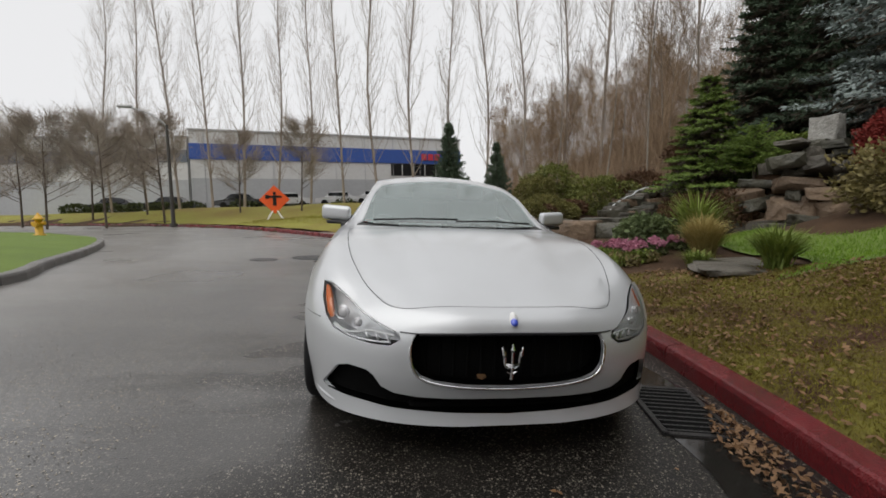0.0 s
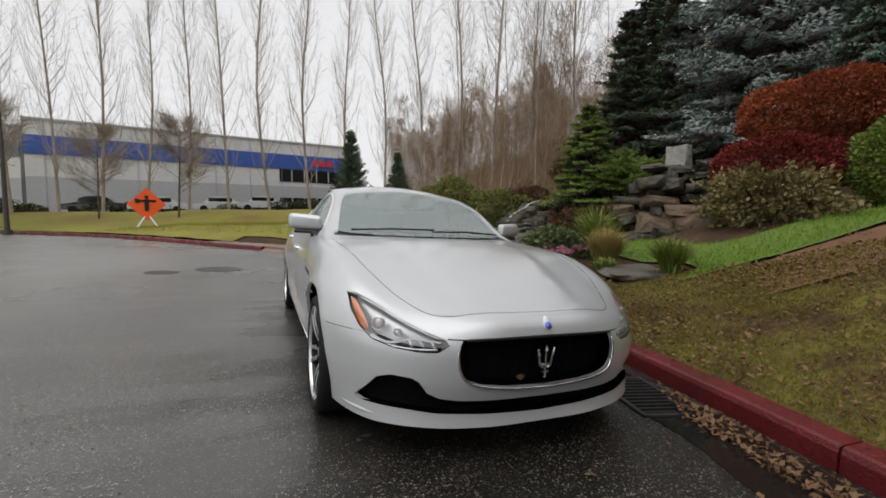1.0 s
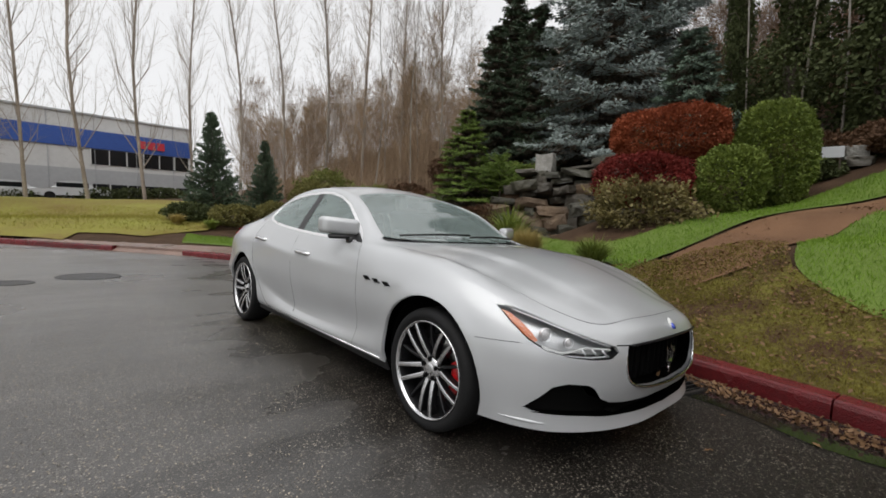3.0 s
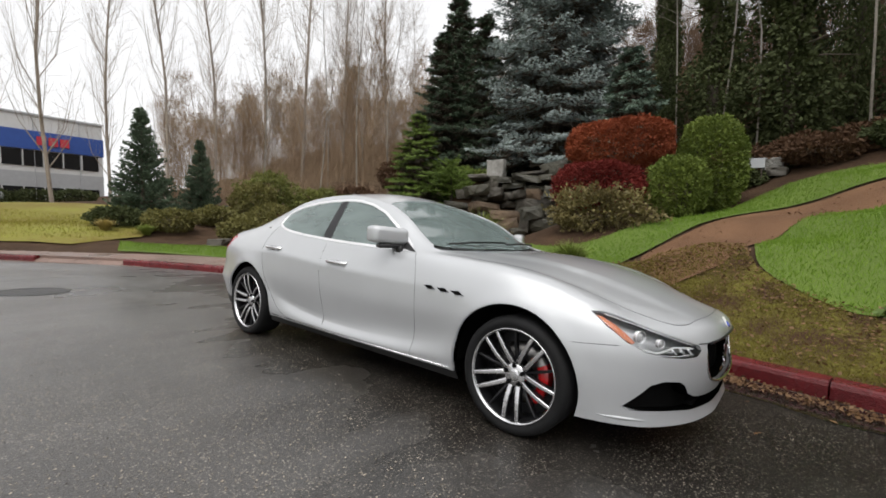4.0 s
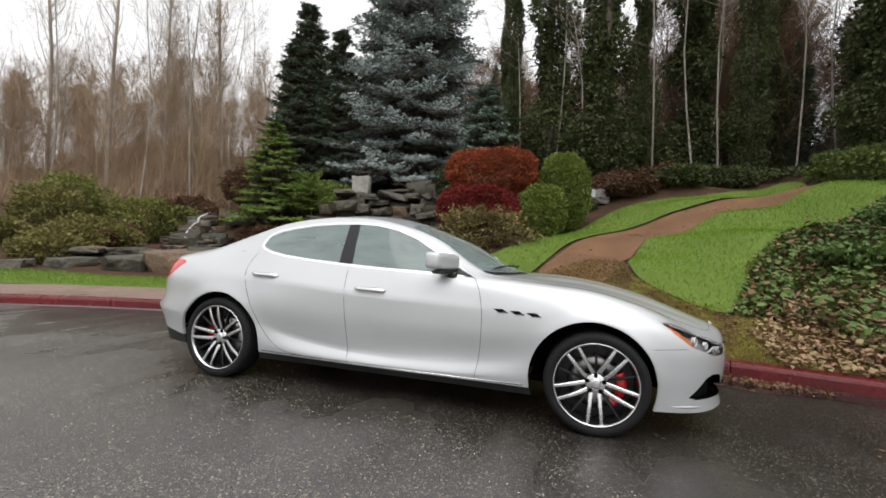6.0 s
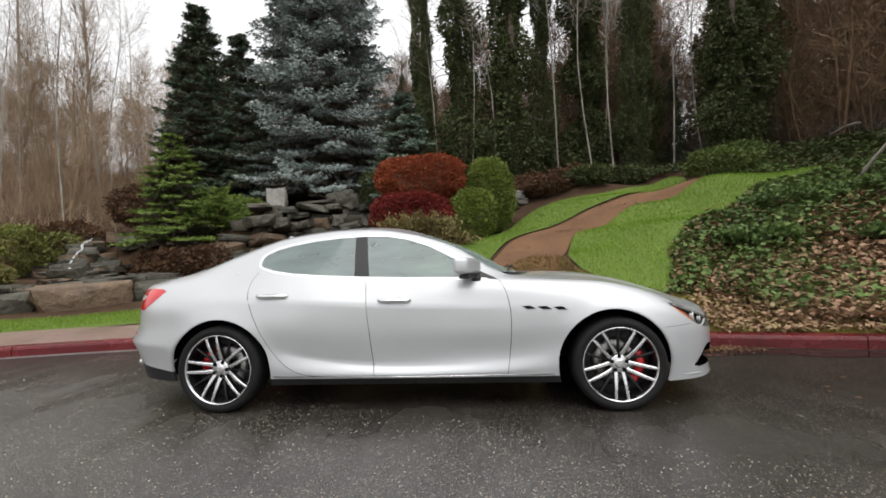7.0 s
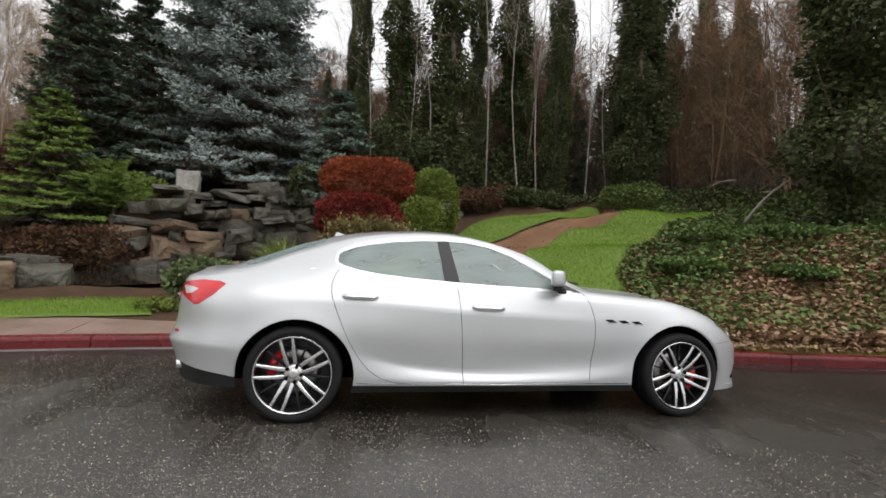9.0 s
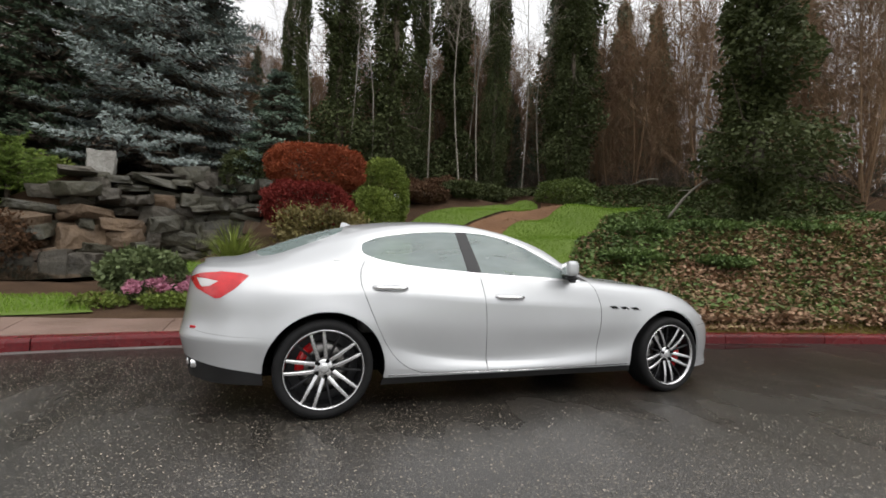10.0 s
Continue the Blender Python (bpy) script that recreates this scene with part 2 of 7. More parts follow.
M_TWIG = mat("winter_twigs", (0.40, 0.34, 0.285), 0.85, 0, (0.21, 0.17, 0.135), 1, 10)
M_TWIG_WARM = mat("warm_winter_twigs", (0.38, 0.27, 0.175), 0.85, 0, (0.20, 0.135, 0.082), 0.3, 10)
M_TWIG_RED = mat("dark_reddish_twigs", (0.275, 0.172, 0.098), 0.85, 0, (0.135, 0.08, 0.045), 0.3, 10)


def leaf_mat(name, a, b, rough=0.5, tr=0.15):
    return mat(name, a, rough, 0, b, 0.7, 9, island=0.4, mix=0.7, translucent=tr, spec=0.22)


M_BLUESPRUCE = leaf_mat("blue_spruce_needles", (0.43, 0.485, 0.47), (0.13, 0.165, 0.15), 0.7, 0.0)
M_TEAL = leaf_mat("teal_spruce_needles", (0.21, 0.28, 0.21), (0.06, 0.09, 0.07), 0.7, 0.0)
M_DARKSPRUCE = leaf_mat("dark_conifer_needles", (0.12, 0.165, 0.10), (0.033, 0.052, 0.034), 0.7, 0.05)
M_GREENCON = leaf_mat("green_conifer_needles", (0.24, 0.33, 0.065), (0.05, 0.085, 0.022), 0.6)
M_IVY = leaf_mat("ivy_leaves", (0.100, 0.118, 0.044), (0.030, 0.039, 0.015), 0.72)
M_SHRUB = leaf_mat("shrub_leaves", (0.23, 0.29, 0.055), (0.07, 0.10, 0.022), 0.6)
M_SAGE = leaf_mat("grey_green_leaves", (0.19, 0.235, 0.10), (0.05, 0.07, 0.03), 0.6)
M_RHODO = leaf_mat("rhododendron_leaves", (0.27, 0.28, 0.075), (0.06, 0.075, 0.022), 0.5)
M_EVERGREEN = leaf_mat("dark_rhododendron_leaves", (0.15, 0.20, 0.05), (0.04, 0.06, 0.018), 0.5)
M_OLIVE = leaf_mat("olive_shrub_leaves", (0.24, 0.22, 0.07), (0.09, 0.085, 0.028), 0.6)
M_YELLOWLEAF = leaf_mat("variegated_leaves", (0.33, 0.275, 0.105), (0.033, 0.024, 0.012), 0.5)
M_ORANGELEAF = leaf_mat("rust_red_leaves", (0.36, 0.092, 0.036), (0.16, 0.04, 0.02), 0.75)
M_REDLEAF = leaf_mat("dark_red_leaves", (0.25, 0.034, 0.026), (0.10, 0.016, 0.014), 0.75)
M_TAN = leaf_mat("tan_grass_blades", (0.55, 0.45, 0.19), (0.27, 0.21, 0.07), 0.7, 0.2)
M_BLADE = leaf_mat("green_blades", (0.30, 0.36, 0.08), (0.10, 0.14, 0.03), 0.5, 0.2)
M_GRASS = leaf_mat("grass_blades", (0.222, 0.350, 0.040), (0.112, 0.198, 0.024), 0.6, 0.25)
M_DRYGRASS = leaf_mat("winter_grass_blades", (0.31, 0.31, 0.05), (0.17, 0.13, 0.03), 0.7, 0.2)
M_MOSSBLADE = leaf_mat("moss_and_dry_blades", (0.235, 0.215, 0.035), (0.075, 0.040, 0.019), 0.8, 0.1)
M_FALLEN = leaf_mat("fallen_leaves", (0.25, 0.145, 0.07), (0.075, 0.038, 0.022), 0.5, 0.05)
M_COVER = leaf_mat("ground_ivy_leaves", (0.17, 0.25, 0.07), (0.026, 0.048, 0.016), 0.55, 0.1)
M_RUSTLEAF = leaf_mat("rusty_fallen_leaves", (0.46, 0.30, 0.19), (0.19, 0.105, 0.06), 0.6, 0.05)
M_PALELEAF = leaf_mat("pale_fallen_leaves", (0.44, 0.37, 0.18), (0.16, 0.10, 0.05), 0.6, 0.05)
M_PINK = leaf_mat("pink_petals", (0.62, 0.30, 0.39), (0.32, 0.10, 0.16), 0.6, 0.2)
M_BROWNLEAF = leaf_mat("brown_dead_leaves", (0.155, 0.085, 0.045), (0.05, 0.027, 0.016), 0.75)


# ---- building tools ----
def mesh_of(name, verts, faces, material=None, smooth=False):
    me = bpy.data.meshes.new(name)
    me.from_pydata([tuple(v) for v in verts], [], [tuple(f) for f in faces])
    if material:
        me.materials.append(material)
    if smooth:
        me.shade_smooth()
    return me


def from_bm(name, bm, material=None, smooth=False):
    me = bpy.data.meshes.new(name)
    bm.to_mesh(me)
    bm.free()
    if material:
        me.materials.append(material)
    if smooth:
        me.shade_smooth()
    return me


def part(name, shape, material, parent, label="", smooth=False):
    """Links a bmesh or a mesh as one object under a thing or a part."""
    me = from_bm(name, shape, material, smooth) if isinstance(shape, bmesh.types.BMesh) else shape
    ob = new(name, me)
    ob.parent = parent
    if label:
        ob["label"] = label
    return ob


def thing(name, label, category, m=None, group="", kind=""):
    ob = new(name)
    if m is not None:
        ob.matrix_world = m
    return tagged(ob, label, category, group, kind)


def solid(name, me, label, category, group="", kind=""):
    return tagged(new(name, me), label, category, group, kind)


def box(sx, sy, sz, at=(0, 0, 0), bevel=0.0, segs=2, m=None):
    bm = bmesh.new()
    bmesh.ops.create_cube(bm, size=1, matrix=Matrix.Diagonal((sx, sy, sz, 1)))
    if bevel:
        bmesh.ops.bevel(bm, geom=bm.edges[:], offset=bevel, segments=segs, affect="EDGES", profile=0.5)
    bmesh.ops.transform(bm, matrix=Matrix.Translation(at) @ (m or Matrix()), verts=bm.verts)
    return bm


def join_bm(*bms):
    out = bmesh.new()
    for b in bms:
        me = bpy.data.meshes.new("tmp")
        b.to_mesh(me)
        b.free()
        out.from_mesh(me)
        bpy.data.meshes.remove(me)
    return out


def tube(points, radii, sides=6, closed_ends=True):
    """Verts and faces of a tube along points."""
    pts = [Vector(p) for p in points]
    if not hasattr(radii, "__len__"):
        radii = [radii] * len(pts)
    v, f = [], []
    for i, p in enumerate(pts):
        d = (pts[min(i + 1, len(pts) - 1)] - pts[max(i - 1, 0)]).normalized()
        a = d.cross(Vector((0, 0, 1)) if abs(d.z) < 0.9 else Vector((1, 0, 0))).normalized()
        b = d.cross(a)
        for k in range(sides):
            t = 2 * math.pi * k / sides
            v.append(p + (a * math.cos(t) + b * math.sin(t)) * radii[i])
    for i in range(len(pts) - 1):
        for k in range(sides):
            k2 = (k + 1) % sides
            f.append((i * sides + k, i * sides + k2, (i + 1) * sides + k2, (i + 1) * sides + k))
    if closed_ends:
        f.append(tuple(range(sides))[::-1])
        f.append(tuple(range((len(pts) - 1) * sides, len(pts) * sides)))
    return v, f


class Heap:
    """Collects verts and faces of many small pieces into one mesh."""

    def __init__(self):
        self.v, self.f = [], []

    def add(self, v, f):
        o = len(self.v)
        self.v.extend(v)
        self.f.extend([tuple(i + o for i in q) for q in f])

    def mesh(self, name, material, smooth=False):
        return mesh_of(name, self.v, self.f, material, smooth)


def quads(name, centres, along, across, material, fold=0.0):
    """Many small leaves: each a quad given by its centre and two half axes (n x 3 arrays)."""
    c, a, b = np.asarray(centres), np.asarray(along), np.asarray(across)
    n = len(c)
    v = np.empty((n, 4, 3))
    v[:, 0], v[:, 1], v[:, 2], v[:, 3] = c - a, c + b * 0.9 - a * 0.1, c + a, c - b * 0.9 - a * 0.1
    if fold:
        nrm = np.cross(a, b)
        nrm /= np.linalg.norm(nrm, axis=1, keepdims=True) + 1e-9
        lift = nrm * np.linalg.norm(b, axis=1, keepdims=True) * fold
        v[:, 1] += lift
        v[:, 3] += lift
    me = bpy.data.meshes.new(name)
    me.vertices.add(n * 4)
    me.vertices.foreach_set("co", v.reshape(-1).astype(np.float32))
    me.loops.add(n * 4)
    me.loops.foreach_set("vertex_index", np.arange(n * 4, dtype=np.int32))
    me.polygons.add(n)
    me.polygons.foreach_set("loop_start", np.arange(0, n * 4, 4, dtype=np.int32))
    me.update(calc_edges=True)
    me.materials.append(material)
    return me


def rand_dirs(rng, n):
    d = rng.normal(size=(n, 3))
    return d / np.linalg.norm(d, axis=1, keepdims=True)


def spline(points, per):
    """A smooth line through 2D or 3D points."""
    p = np.asarray(points, float)
    out = []
    for i in range(len(p) - 1):
        p0, p1, p2, p3 = p[max(i - 1, 0)], p[i], p[i + 1], p[min(i + 2, len(p) - 1)]
        for k in range(per):
            t = k / per
            out.append(0.5 * (2 * p1 + (p2 - p0) * t + (2 * p0 - 5 * p1 + 4 * p2 - p3) * t * t + (3 * p1 - p0 - 3 * p2 + p3) * t ** 3))
    out.append(p[-1])
    return np.array(out)


def inside(poly, x, y):
    c, j = False, len(poly) - 1
    for i in range(len(poly)):
        xi, yi, xj, yj = poly[i][0], poly[i][1], poly[j][0], poly[j][1]
        if (yi > y) != (yj > y) and x < (xj - xi) * (y - yi) / (yj - yi) + xi:
            c = not c
        j = i
    return c


# ---- the lie of the land ----
KERB = spline([(-2.2, -13.5), (-.95, -9.5), (.36, -6.0), (1.02, -2.9), (1.52, -.4), (1.80, 2.2), (1.88, 4.5), (1.68, 6.5), (1.10, 8.5), (.0, 10.9), (-1.5, 12.9), (-4.9, 17.6), (-9.5, 23.0), (-15.5, 28.0), (-23.5, 33.0), (-33.0, 38.0), (-46.0, 43.0)], 8)


def rise(y):
    """The road climbs gently along the car and levels out beyond it."""
    return .015 + np.interp(y, [-13, -3, 0, 4.5, 9, 15], [-.015, -.026, 0, .039, .039, -.007])


def road_z(x, y):
    return float(rise(y)) + (-0.048 * x if x > 0 else 0.3 * math.tanh(-0.048 * x / 0.3))


def kerb_dist(x, y):
    """Distance from the kerb's face, positive on the garden's side."""
    d = np.hypot(KERB[:, 0] - x, KERB[:, 1] - y)
    k = int(np.argmin(d))
    a, b = KERB[max(k - 1, 0)], KERB[min(k + 1, len(KERB) - 1)]
    t = b - a
    s = t[1] * (x - KERB[k][0]) - t[0] * (y - KERB[k][1])
    return math.copysign(d[k], s)


LAND = [(6.6, -1.5, 1.4), (7.6, -3.2, 2.05), (9.2, -3.4, 2.5), (3.6, .6, .62), (4.8, -.8, .95), (5.2, -3.2, 1.55), (3.3, -2.4, .85), (8.4, -5.4, 2.75), (7.6, -8.2, 2.75), (4.5, -6.5, 1.9), (8.4, 2.2, 1.35), (4.0, 1.9, .45), (4.3, 3.4, .30), (8.9, 6.7, .45),
        (5.0, 6.5, .22), (4.0, 9.0, .18), (7.5, 12.0, .15), (10.5, 10.5, .10), (3.5, 13.5, .3), (9.5, 16.5, .7), (14.5, 14.0, 2.6), (14.0, 8.5, 3.0), (17, 8.3, 3.6), (12.5, 3.0, 2.6), (12.5, -3.0, 3.2), (14.5, -7.1, 3.7)]
LAND2 = [(5.5, 20, .9), (3.0, 19.5, .8), (12, 24, 2.2), (20, -2, 4.6), (22, 12, 5.0), (22, 26, 4.8), (24, 34, 5.6), (30, 46, 7.2), (16, 22, 3.6), (26, 6, 7.2), (26, -8, 7.2), (8, -14, 4.1), (14, -16, 5.0), (3.0, -11, 2.4), (12, -11, 4.0), (4.3, -8.3, 1.9), (-3, 22, .75), (-6.7, 25, .6), (-12.6, 25.2, .5),
         (-3, 33, 1.7), (-12, 36, 1.5), (-22, 40, 1.2), (5, 33, 1.8), (-30, 46, 1.0), (12, 40, 2.2), (-6, 50, 1.5), (-30, 60, .9), (40, 0, 13.5), (40, 25, 13), (42, 50, 12), (35, -25, 11), (60, 10, 20), (60, 70, 16), (20, 75, 3)]
ANCHORS = np.array(LAND + LAND2)


WALL_Y, WALL_X = [3.4, 4.0, 4.8, 6.2, 7.6, 8.8, 9.8, 10.9, 12.0, 13.2], [11.0, 11.6, 12.5, 13.0, 12.7, 12.1, 11.6, 11.7, 12.4, 13.4]


def land_zv(x, y):
    """Heights of the garden and the hill for arrays of places."""
    x, y = np.atleast_1d(np.asarray(x, float)), np.atleast_1d(np.asarray(y, float))
    z, kd = np.zeros(len(x)), np.zeros(len(x))
    for a in range(0, len(x), 4000):
        xs, ys = x[a:a + 4000, None], y[a:a + 4000, None]
        w = 1 / ((ANCHORS[:, 0] - xs) ** 2 + (ANCHORS[:, 1] - ys) ** 2 + 0.5) ** 1.7
        z[a:a + 4000] = (w * ANCHORS[:, 2]).sum(1) / w.sum(1)
        d2 = (KERB[:, 0] - xs) ** 2 + (KERB[:, 1] - ys) ** 2
        k = d2.argmin(1)
        t = KERB[np.minimum(k + 1, len(KERB) - 1)] - KERB[np.maximum(k - 1, 0)]
        s = t[:, 1] * (xs[:, 0] - KERB[k, 0]) - t[:, 0] * (ys[:, 0] - KERB[k, 1])
        kd[a:a + 4000] = np.copysign(np.sqrt(d2[np.arange(len(k)), k]), s)
    # the pond's hollow before the rock wall, and the shelf behind it
    xf = np.interp(y, WALL_Y, WALL_X)
    near_wall = np.clip((y - 3.4) / 1.2, 0, 1) * np.clip((13.4 - y) / 1.2, 0, 1)
    low = np.minimum(z, .22 + np.clip((6.2 - y) * .5, 0, 1.5))
    high = np.maximum(z, np.where(y < 9.6, 2.85, np.maximum(1.0, 2.85 - (y - 9.6) * .55)))
    k = np.clip((x - (xf - .05)) / .5, 0, 1)
    z = np.where((x > 6) & (x < 17), z * (1 - near_wall) + near_wall * (low * (1 - k) + high * k * np.clip((17 - x) / 2, 0, 1) + z * k * (1 - np.clip((17 - x) / 2, 0, 1))), z)
    road = rise(y) + np.where(x > 0, -.048 * x, .3 * np.tanh(-.048 * x / .3))
    k = np.clip(kd / 3, 0, 1)
    k = k * k * (3 - 2 * k)
    return np.where(kd < 0, road - .12, (road + .13) * (1 - k) + z * k)


def land_z(x, y):
    return float(land_zv(x, y)[0])


def patch(poly, step, lift, height, jitter=0.25, rough=0.0):
    """Verts and faces of a piece of ground inside an outline."""
    from mathutils.geometry import delaunay_2d_cdt
    poly = [tuple(p) for p in poly]
    rng = random.Random(5)
    xs, ys = [p[0] for p in poly], [p[1] for p in poly]
    pts = [Vector(p) for p in poly]
    n = len(pts)
    y = min(ys)
    while y < max(ys):
        x = min(xs)
        while x < max(xs):
            px, py = x + rng.uniform(-jitter, jitter) * step, y + rng.uniform(-jitter, jitter) * step
            if inside(poly, px, py):
                pts.append(Vector((px, py)))
            x += step
        y += step
    vo, _, fo, *_ = delaunay_2d_cdt(pts, [], [list(range(n))], 1, 1e-4)
    v = []
    for p in vo:
        z = height(p.x, p.y) + lift
        if rough:
            z += rough * noise.noise(Vector((p.x * 1.7, p.y * 1.7, 0)))
        v.append((p.x, p.y, z))
    f = []
    for q in fo:
        a, b, c = (Vector(v[i]) for i in q[:3])
        f.append(tuple(q) if (b - a).cross(c - a).z > 0 else tuple(q)[::-1])
    return v, f


def ground_piece(name, poly, step, lift, material, label, category, height=land_z, rough=0.0):
    v, f = patch(poly, step, lift, height, rough=rough)
    return solid(name, mesh_of(name, v, f, material, True), label, category, kind="structure")


def offset_line(line, d):
    out = []
    for k in range(len(line)):
        a, b = line[max(k - 1, 0)], line[min(k + 1, len(line) - 1)]
        t = (b - a) / np.linalg.norm(b - a)
        out.append(line[k] + np.array((t[1], -t[0])) * d)
    return np.array(out)


def far_sheet():
    """The sheet of ground, finer near the road and reaching the horizon."""
    def ticks(edges):
        out = []
        for a, b, s in edges:
            out += list(np.arange(a, b, s))
        return out
    xs = ticks([(-1500, -200, 130), (-200, -60, 14), (-60, -16, 4), (-16, -4, 1.0), (-4, 18, .4), (18, 70, 2.5), (70, 200, 14), (200, 1501, 130)])
    ys = ticks([(-1500, -200, 130), (-200, -40, 16), (-40, -14, 3), (-14, 20, .4), (20, 50, 1.2), (50, 100, 5), (100, 200, 14), (200, 1501, 130)])
    v, f = [], []
    for y in ys:
        for x in xs:
            far = max(0, math.hypot(x, y) - 70)
            v.append((x, y, land_z(x, y) - 0.02 if far < 60 else min(land_z(x, y), 16) - 0.02))
            if abs(x) < 12 and abs(y) < 18 and kerb_dist(x, y) < .55:
                v[-1] = (x, y, road_z(x, y) - .16)
    n = len(xs)
    for j in range(len(ys) - 1):
        for i in range(n - 1):
            f.append((j * n + i, j * n + i + 1, (j + 1) * n + i + 1, (j + 1) * n + i))
    return solid("ground", mesh_of("ground", v, f, M_SOIL, True), "dark bark-covered soil of the garden and hill", "ground", kind="structure")


far_sheet()
# the road: everything on the near side of the kerb
road_poly = [tuple(p) for p in KERB] + [(-120, 60), (-120, -60), (-10, -60)]
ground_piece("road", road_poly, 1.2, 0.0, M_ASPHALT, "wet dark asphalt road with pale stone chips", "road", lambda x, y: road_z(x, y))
# mossy verge, lawns, path, pavement
moss = [tuple(p) for p in offset_line(KERB, .15) if -6.5 < p[1] < 3.6] + [(3.4, 3.0), (4.1, 1.9), (4.4, .8), (4.4, -.6), (3.66, -.8), (3.1, -1.2), (2.7, -1.8), (2.3, -2.6), (1.6, -4.4), (.9, -6.5)]
ground_piece("moss_verge", moss, .14, .004, M_MOSS, "mossy verge strewn with old leaves", "verge", rough=.02)
PATH_POLY = [tuple(p) for p in spline([(3.35, .10), (3.75, .48), (4.7, .82), (5.8, .5), (6.7, .08), (7.5, -.6), (8.0, -1.5), (8.3, -2.4), (8.7, -3.4), (9.5, -4.6), (10.6, -5.8), (11.9, -6.6)], 4)] + [tuple(p) for p in spline([(11.6, -7.5), (9.6, -6.6), (8.3, -5.4), (7.75, -4.4), (7.35, -3.3), (6.95, -2.4), (6.4, -1.6), (5.7, -1.05), (4.6, -.70), (3.85, -.42)], 4)]
ground_piece("garden_path", PATH_POLY, .3, .012, M_PATH, "reddish gravel path climbing through the lawn", "path", rough=.01)
LAWN_A = [tuple(p) for p in spline([(4.3, -.72), (5.7, -1.08), (6.4, -1.64), (6.95, -2.46), (7.35, -3.36), (7.75, -4.46), (8.3, -5.47), (9.6, -6.67), (11.0, -7.5), (10.0, -8.2), (7.4, -8.2), (6.95, -7.4), (6.6, -5.6), (4.85, -3.55), (3.95, -2.5), (3.2, -2.2), (2.65, -1.8), (3.1, -1.2), (3.66, -.83), (4.3, -.72)], 4)][:-1]
ground_piece("lawn_1", LAWN_A, .25, .02, M_LAWN, "bright green lawn curving beside the path", "lawn", rough=.015)
LAWN_B = [tuple(p) for p in spline([(3.4, 1.25), (4.6, .98), (5.85, .62), (6.8, .18), (7.6, -.5), (8.12, -1.45), (8.42, -2.35), (8.82, -3.35), (9.6, -4.5), (10.7, -5.7), (12.0, -6.4), (12.4, -5.9), (11.6, -4.8), (10.8, -3.4), (10.5, -2.2), (10.2, -1.0), (9.3, -.25), (8.3, .25), (7.0, 1.4), (6.1, 2.4), (6.3, 3.8), (7.2, 5.4), (7.6, 6.6), (6.4, 6.0), (5.4, 4.2), (4.8, 2.4), (4.2, 1.5), (3.4, 1.25)], 4)][:-1]
ground_piece("lawn_2", LAWN_B, .25, .02, M_LAWN, "bright green lawn strip along the shrub bed", "lawn", rough=.015)
strip_in, strip_out = offset_line(KERB, 1.30), offset_line(KERB, 2.6)
lawn_c = [tuple(p) for p in strip_in if 5.6 < p[1] < 12.6] + [tuple(p) for p in strip_out if 6.3 < p[1] < 14.2][::-1]
LAWN_C = lawn_c
ground_piece("lawn_3", lawn_c, .25, .004, M_LAWN, "bright green grass strip behind the pavement", "lawn", rough=.01)
far_in, far_out = offset_line(KERB, .5), offset_line(KERB, 14)
lawn_d = [tuple(p) for p in far_in if p[1] > 14.5] + [tuple(p) for p in far_out if p[1] > 24.5][::-1] + [(5.0, 31.0), (3.8, 24), (2.2, 20.0), (1.2, 18.0), (-1.0, 17.2)]
ground_piece("lawn_4", lawn_d, 1.2, .03, M_DRYLAWN, "yellow-green grass bank before the warehouse", "lawn", rough=.05)

ground_piece("lawn_6", [(-2.5, 16.3), (-2.0, 17.8), (-.9, 18.0), (1.2, 18.3), (2.2, 19.9), (3.3, 18.6), (2.8, 16.8), (1.7, 15.3), (.9, 14.6), (-.3, 14.0), (-.95, 14.8)], .4, .036, M_DRYLAWN, "yellow-green grass running down to the pavement", "lawn", rough=.03)


def pieces_along(line, name, parent, section, length, material, gap=0.012):
    """Cuts a profile swept along a line into pieces: section is a list of (out, up) about the line's foot."""
    seg = np.linalg.norm(np.diff(line, axis=0), axis=1)
    s = np.concatenate([[0], np.cumsum(seg)])
    count = int(s[-1] / length)
    for k in range(count):
        a, b = k * length + gap / 2, (k + 1) * length - gap / 2
        v, f = [], []
        m = len(section)
        n = max(2, int(length / .5) + 1)
        for i in range(n):
            t = a + (b - a) * i / (n - 1)
            x, y = np.interp(t, s, line[:, 0]), np.interp(t, s, line[:, 1])
            x2, y2 = np.interp(min(t + .05, s[-1]), s, line[:, 0]), np.interp(min(t + .05, s[-1]), s, line[:, 1])
            x1, y1 = np.interp(max(t - .05, 0), s, line[:, 0]), np.interp(max(t - .05, 0), s, line[:, 1])
            d = np.array((x2 - x1, y2 - y1))
            d /= np.linalg.norm(d) + 1e-9
            for o, u in section:
                v.append((x + d[1] * o, y - d[0] * o, road_z(x, y) + u))
        for i in range(n - 1):
            for j in range(m):
                j2 = (j + 1) % m
                f.append((i * m + j, i * m + j2, (i + 1) * m + j2, (i + 1) * m + j))
        f += [tuple(range(m))[::-1], tuple(range((n - 1) * m, n * m))]
        part(name, mesh_of(name, v, f, material), material, parent)


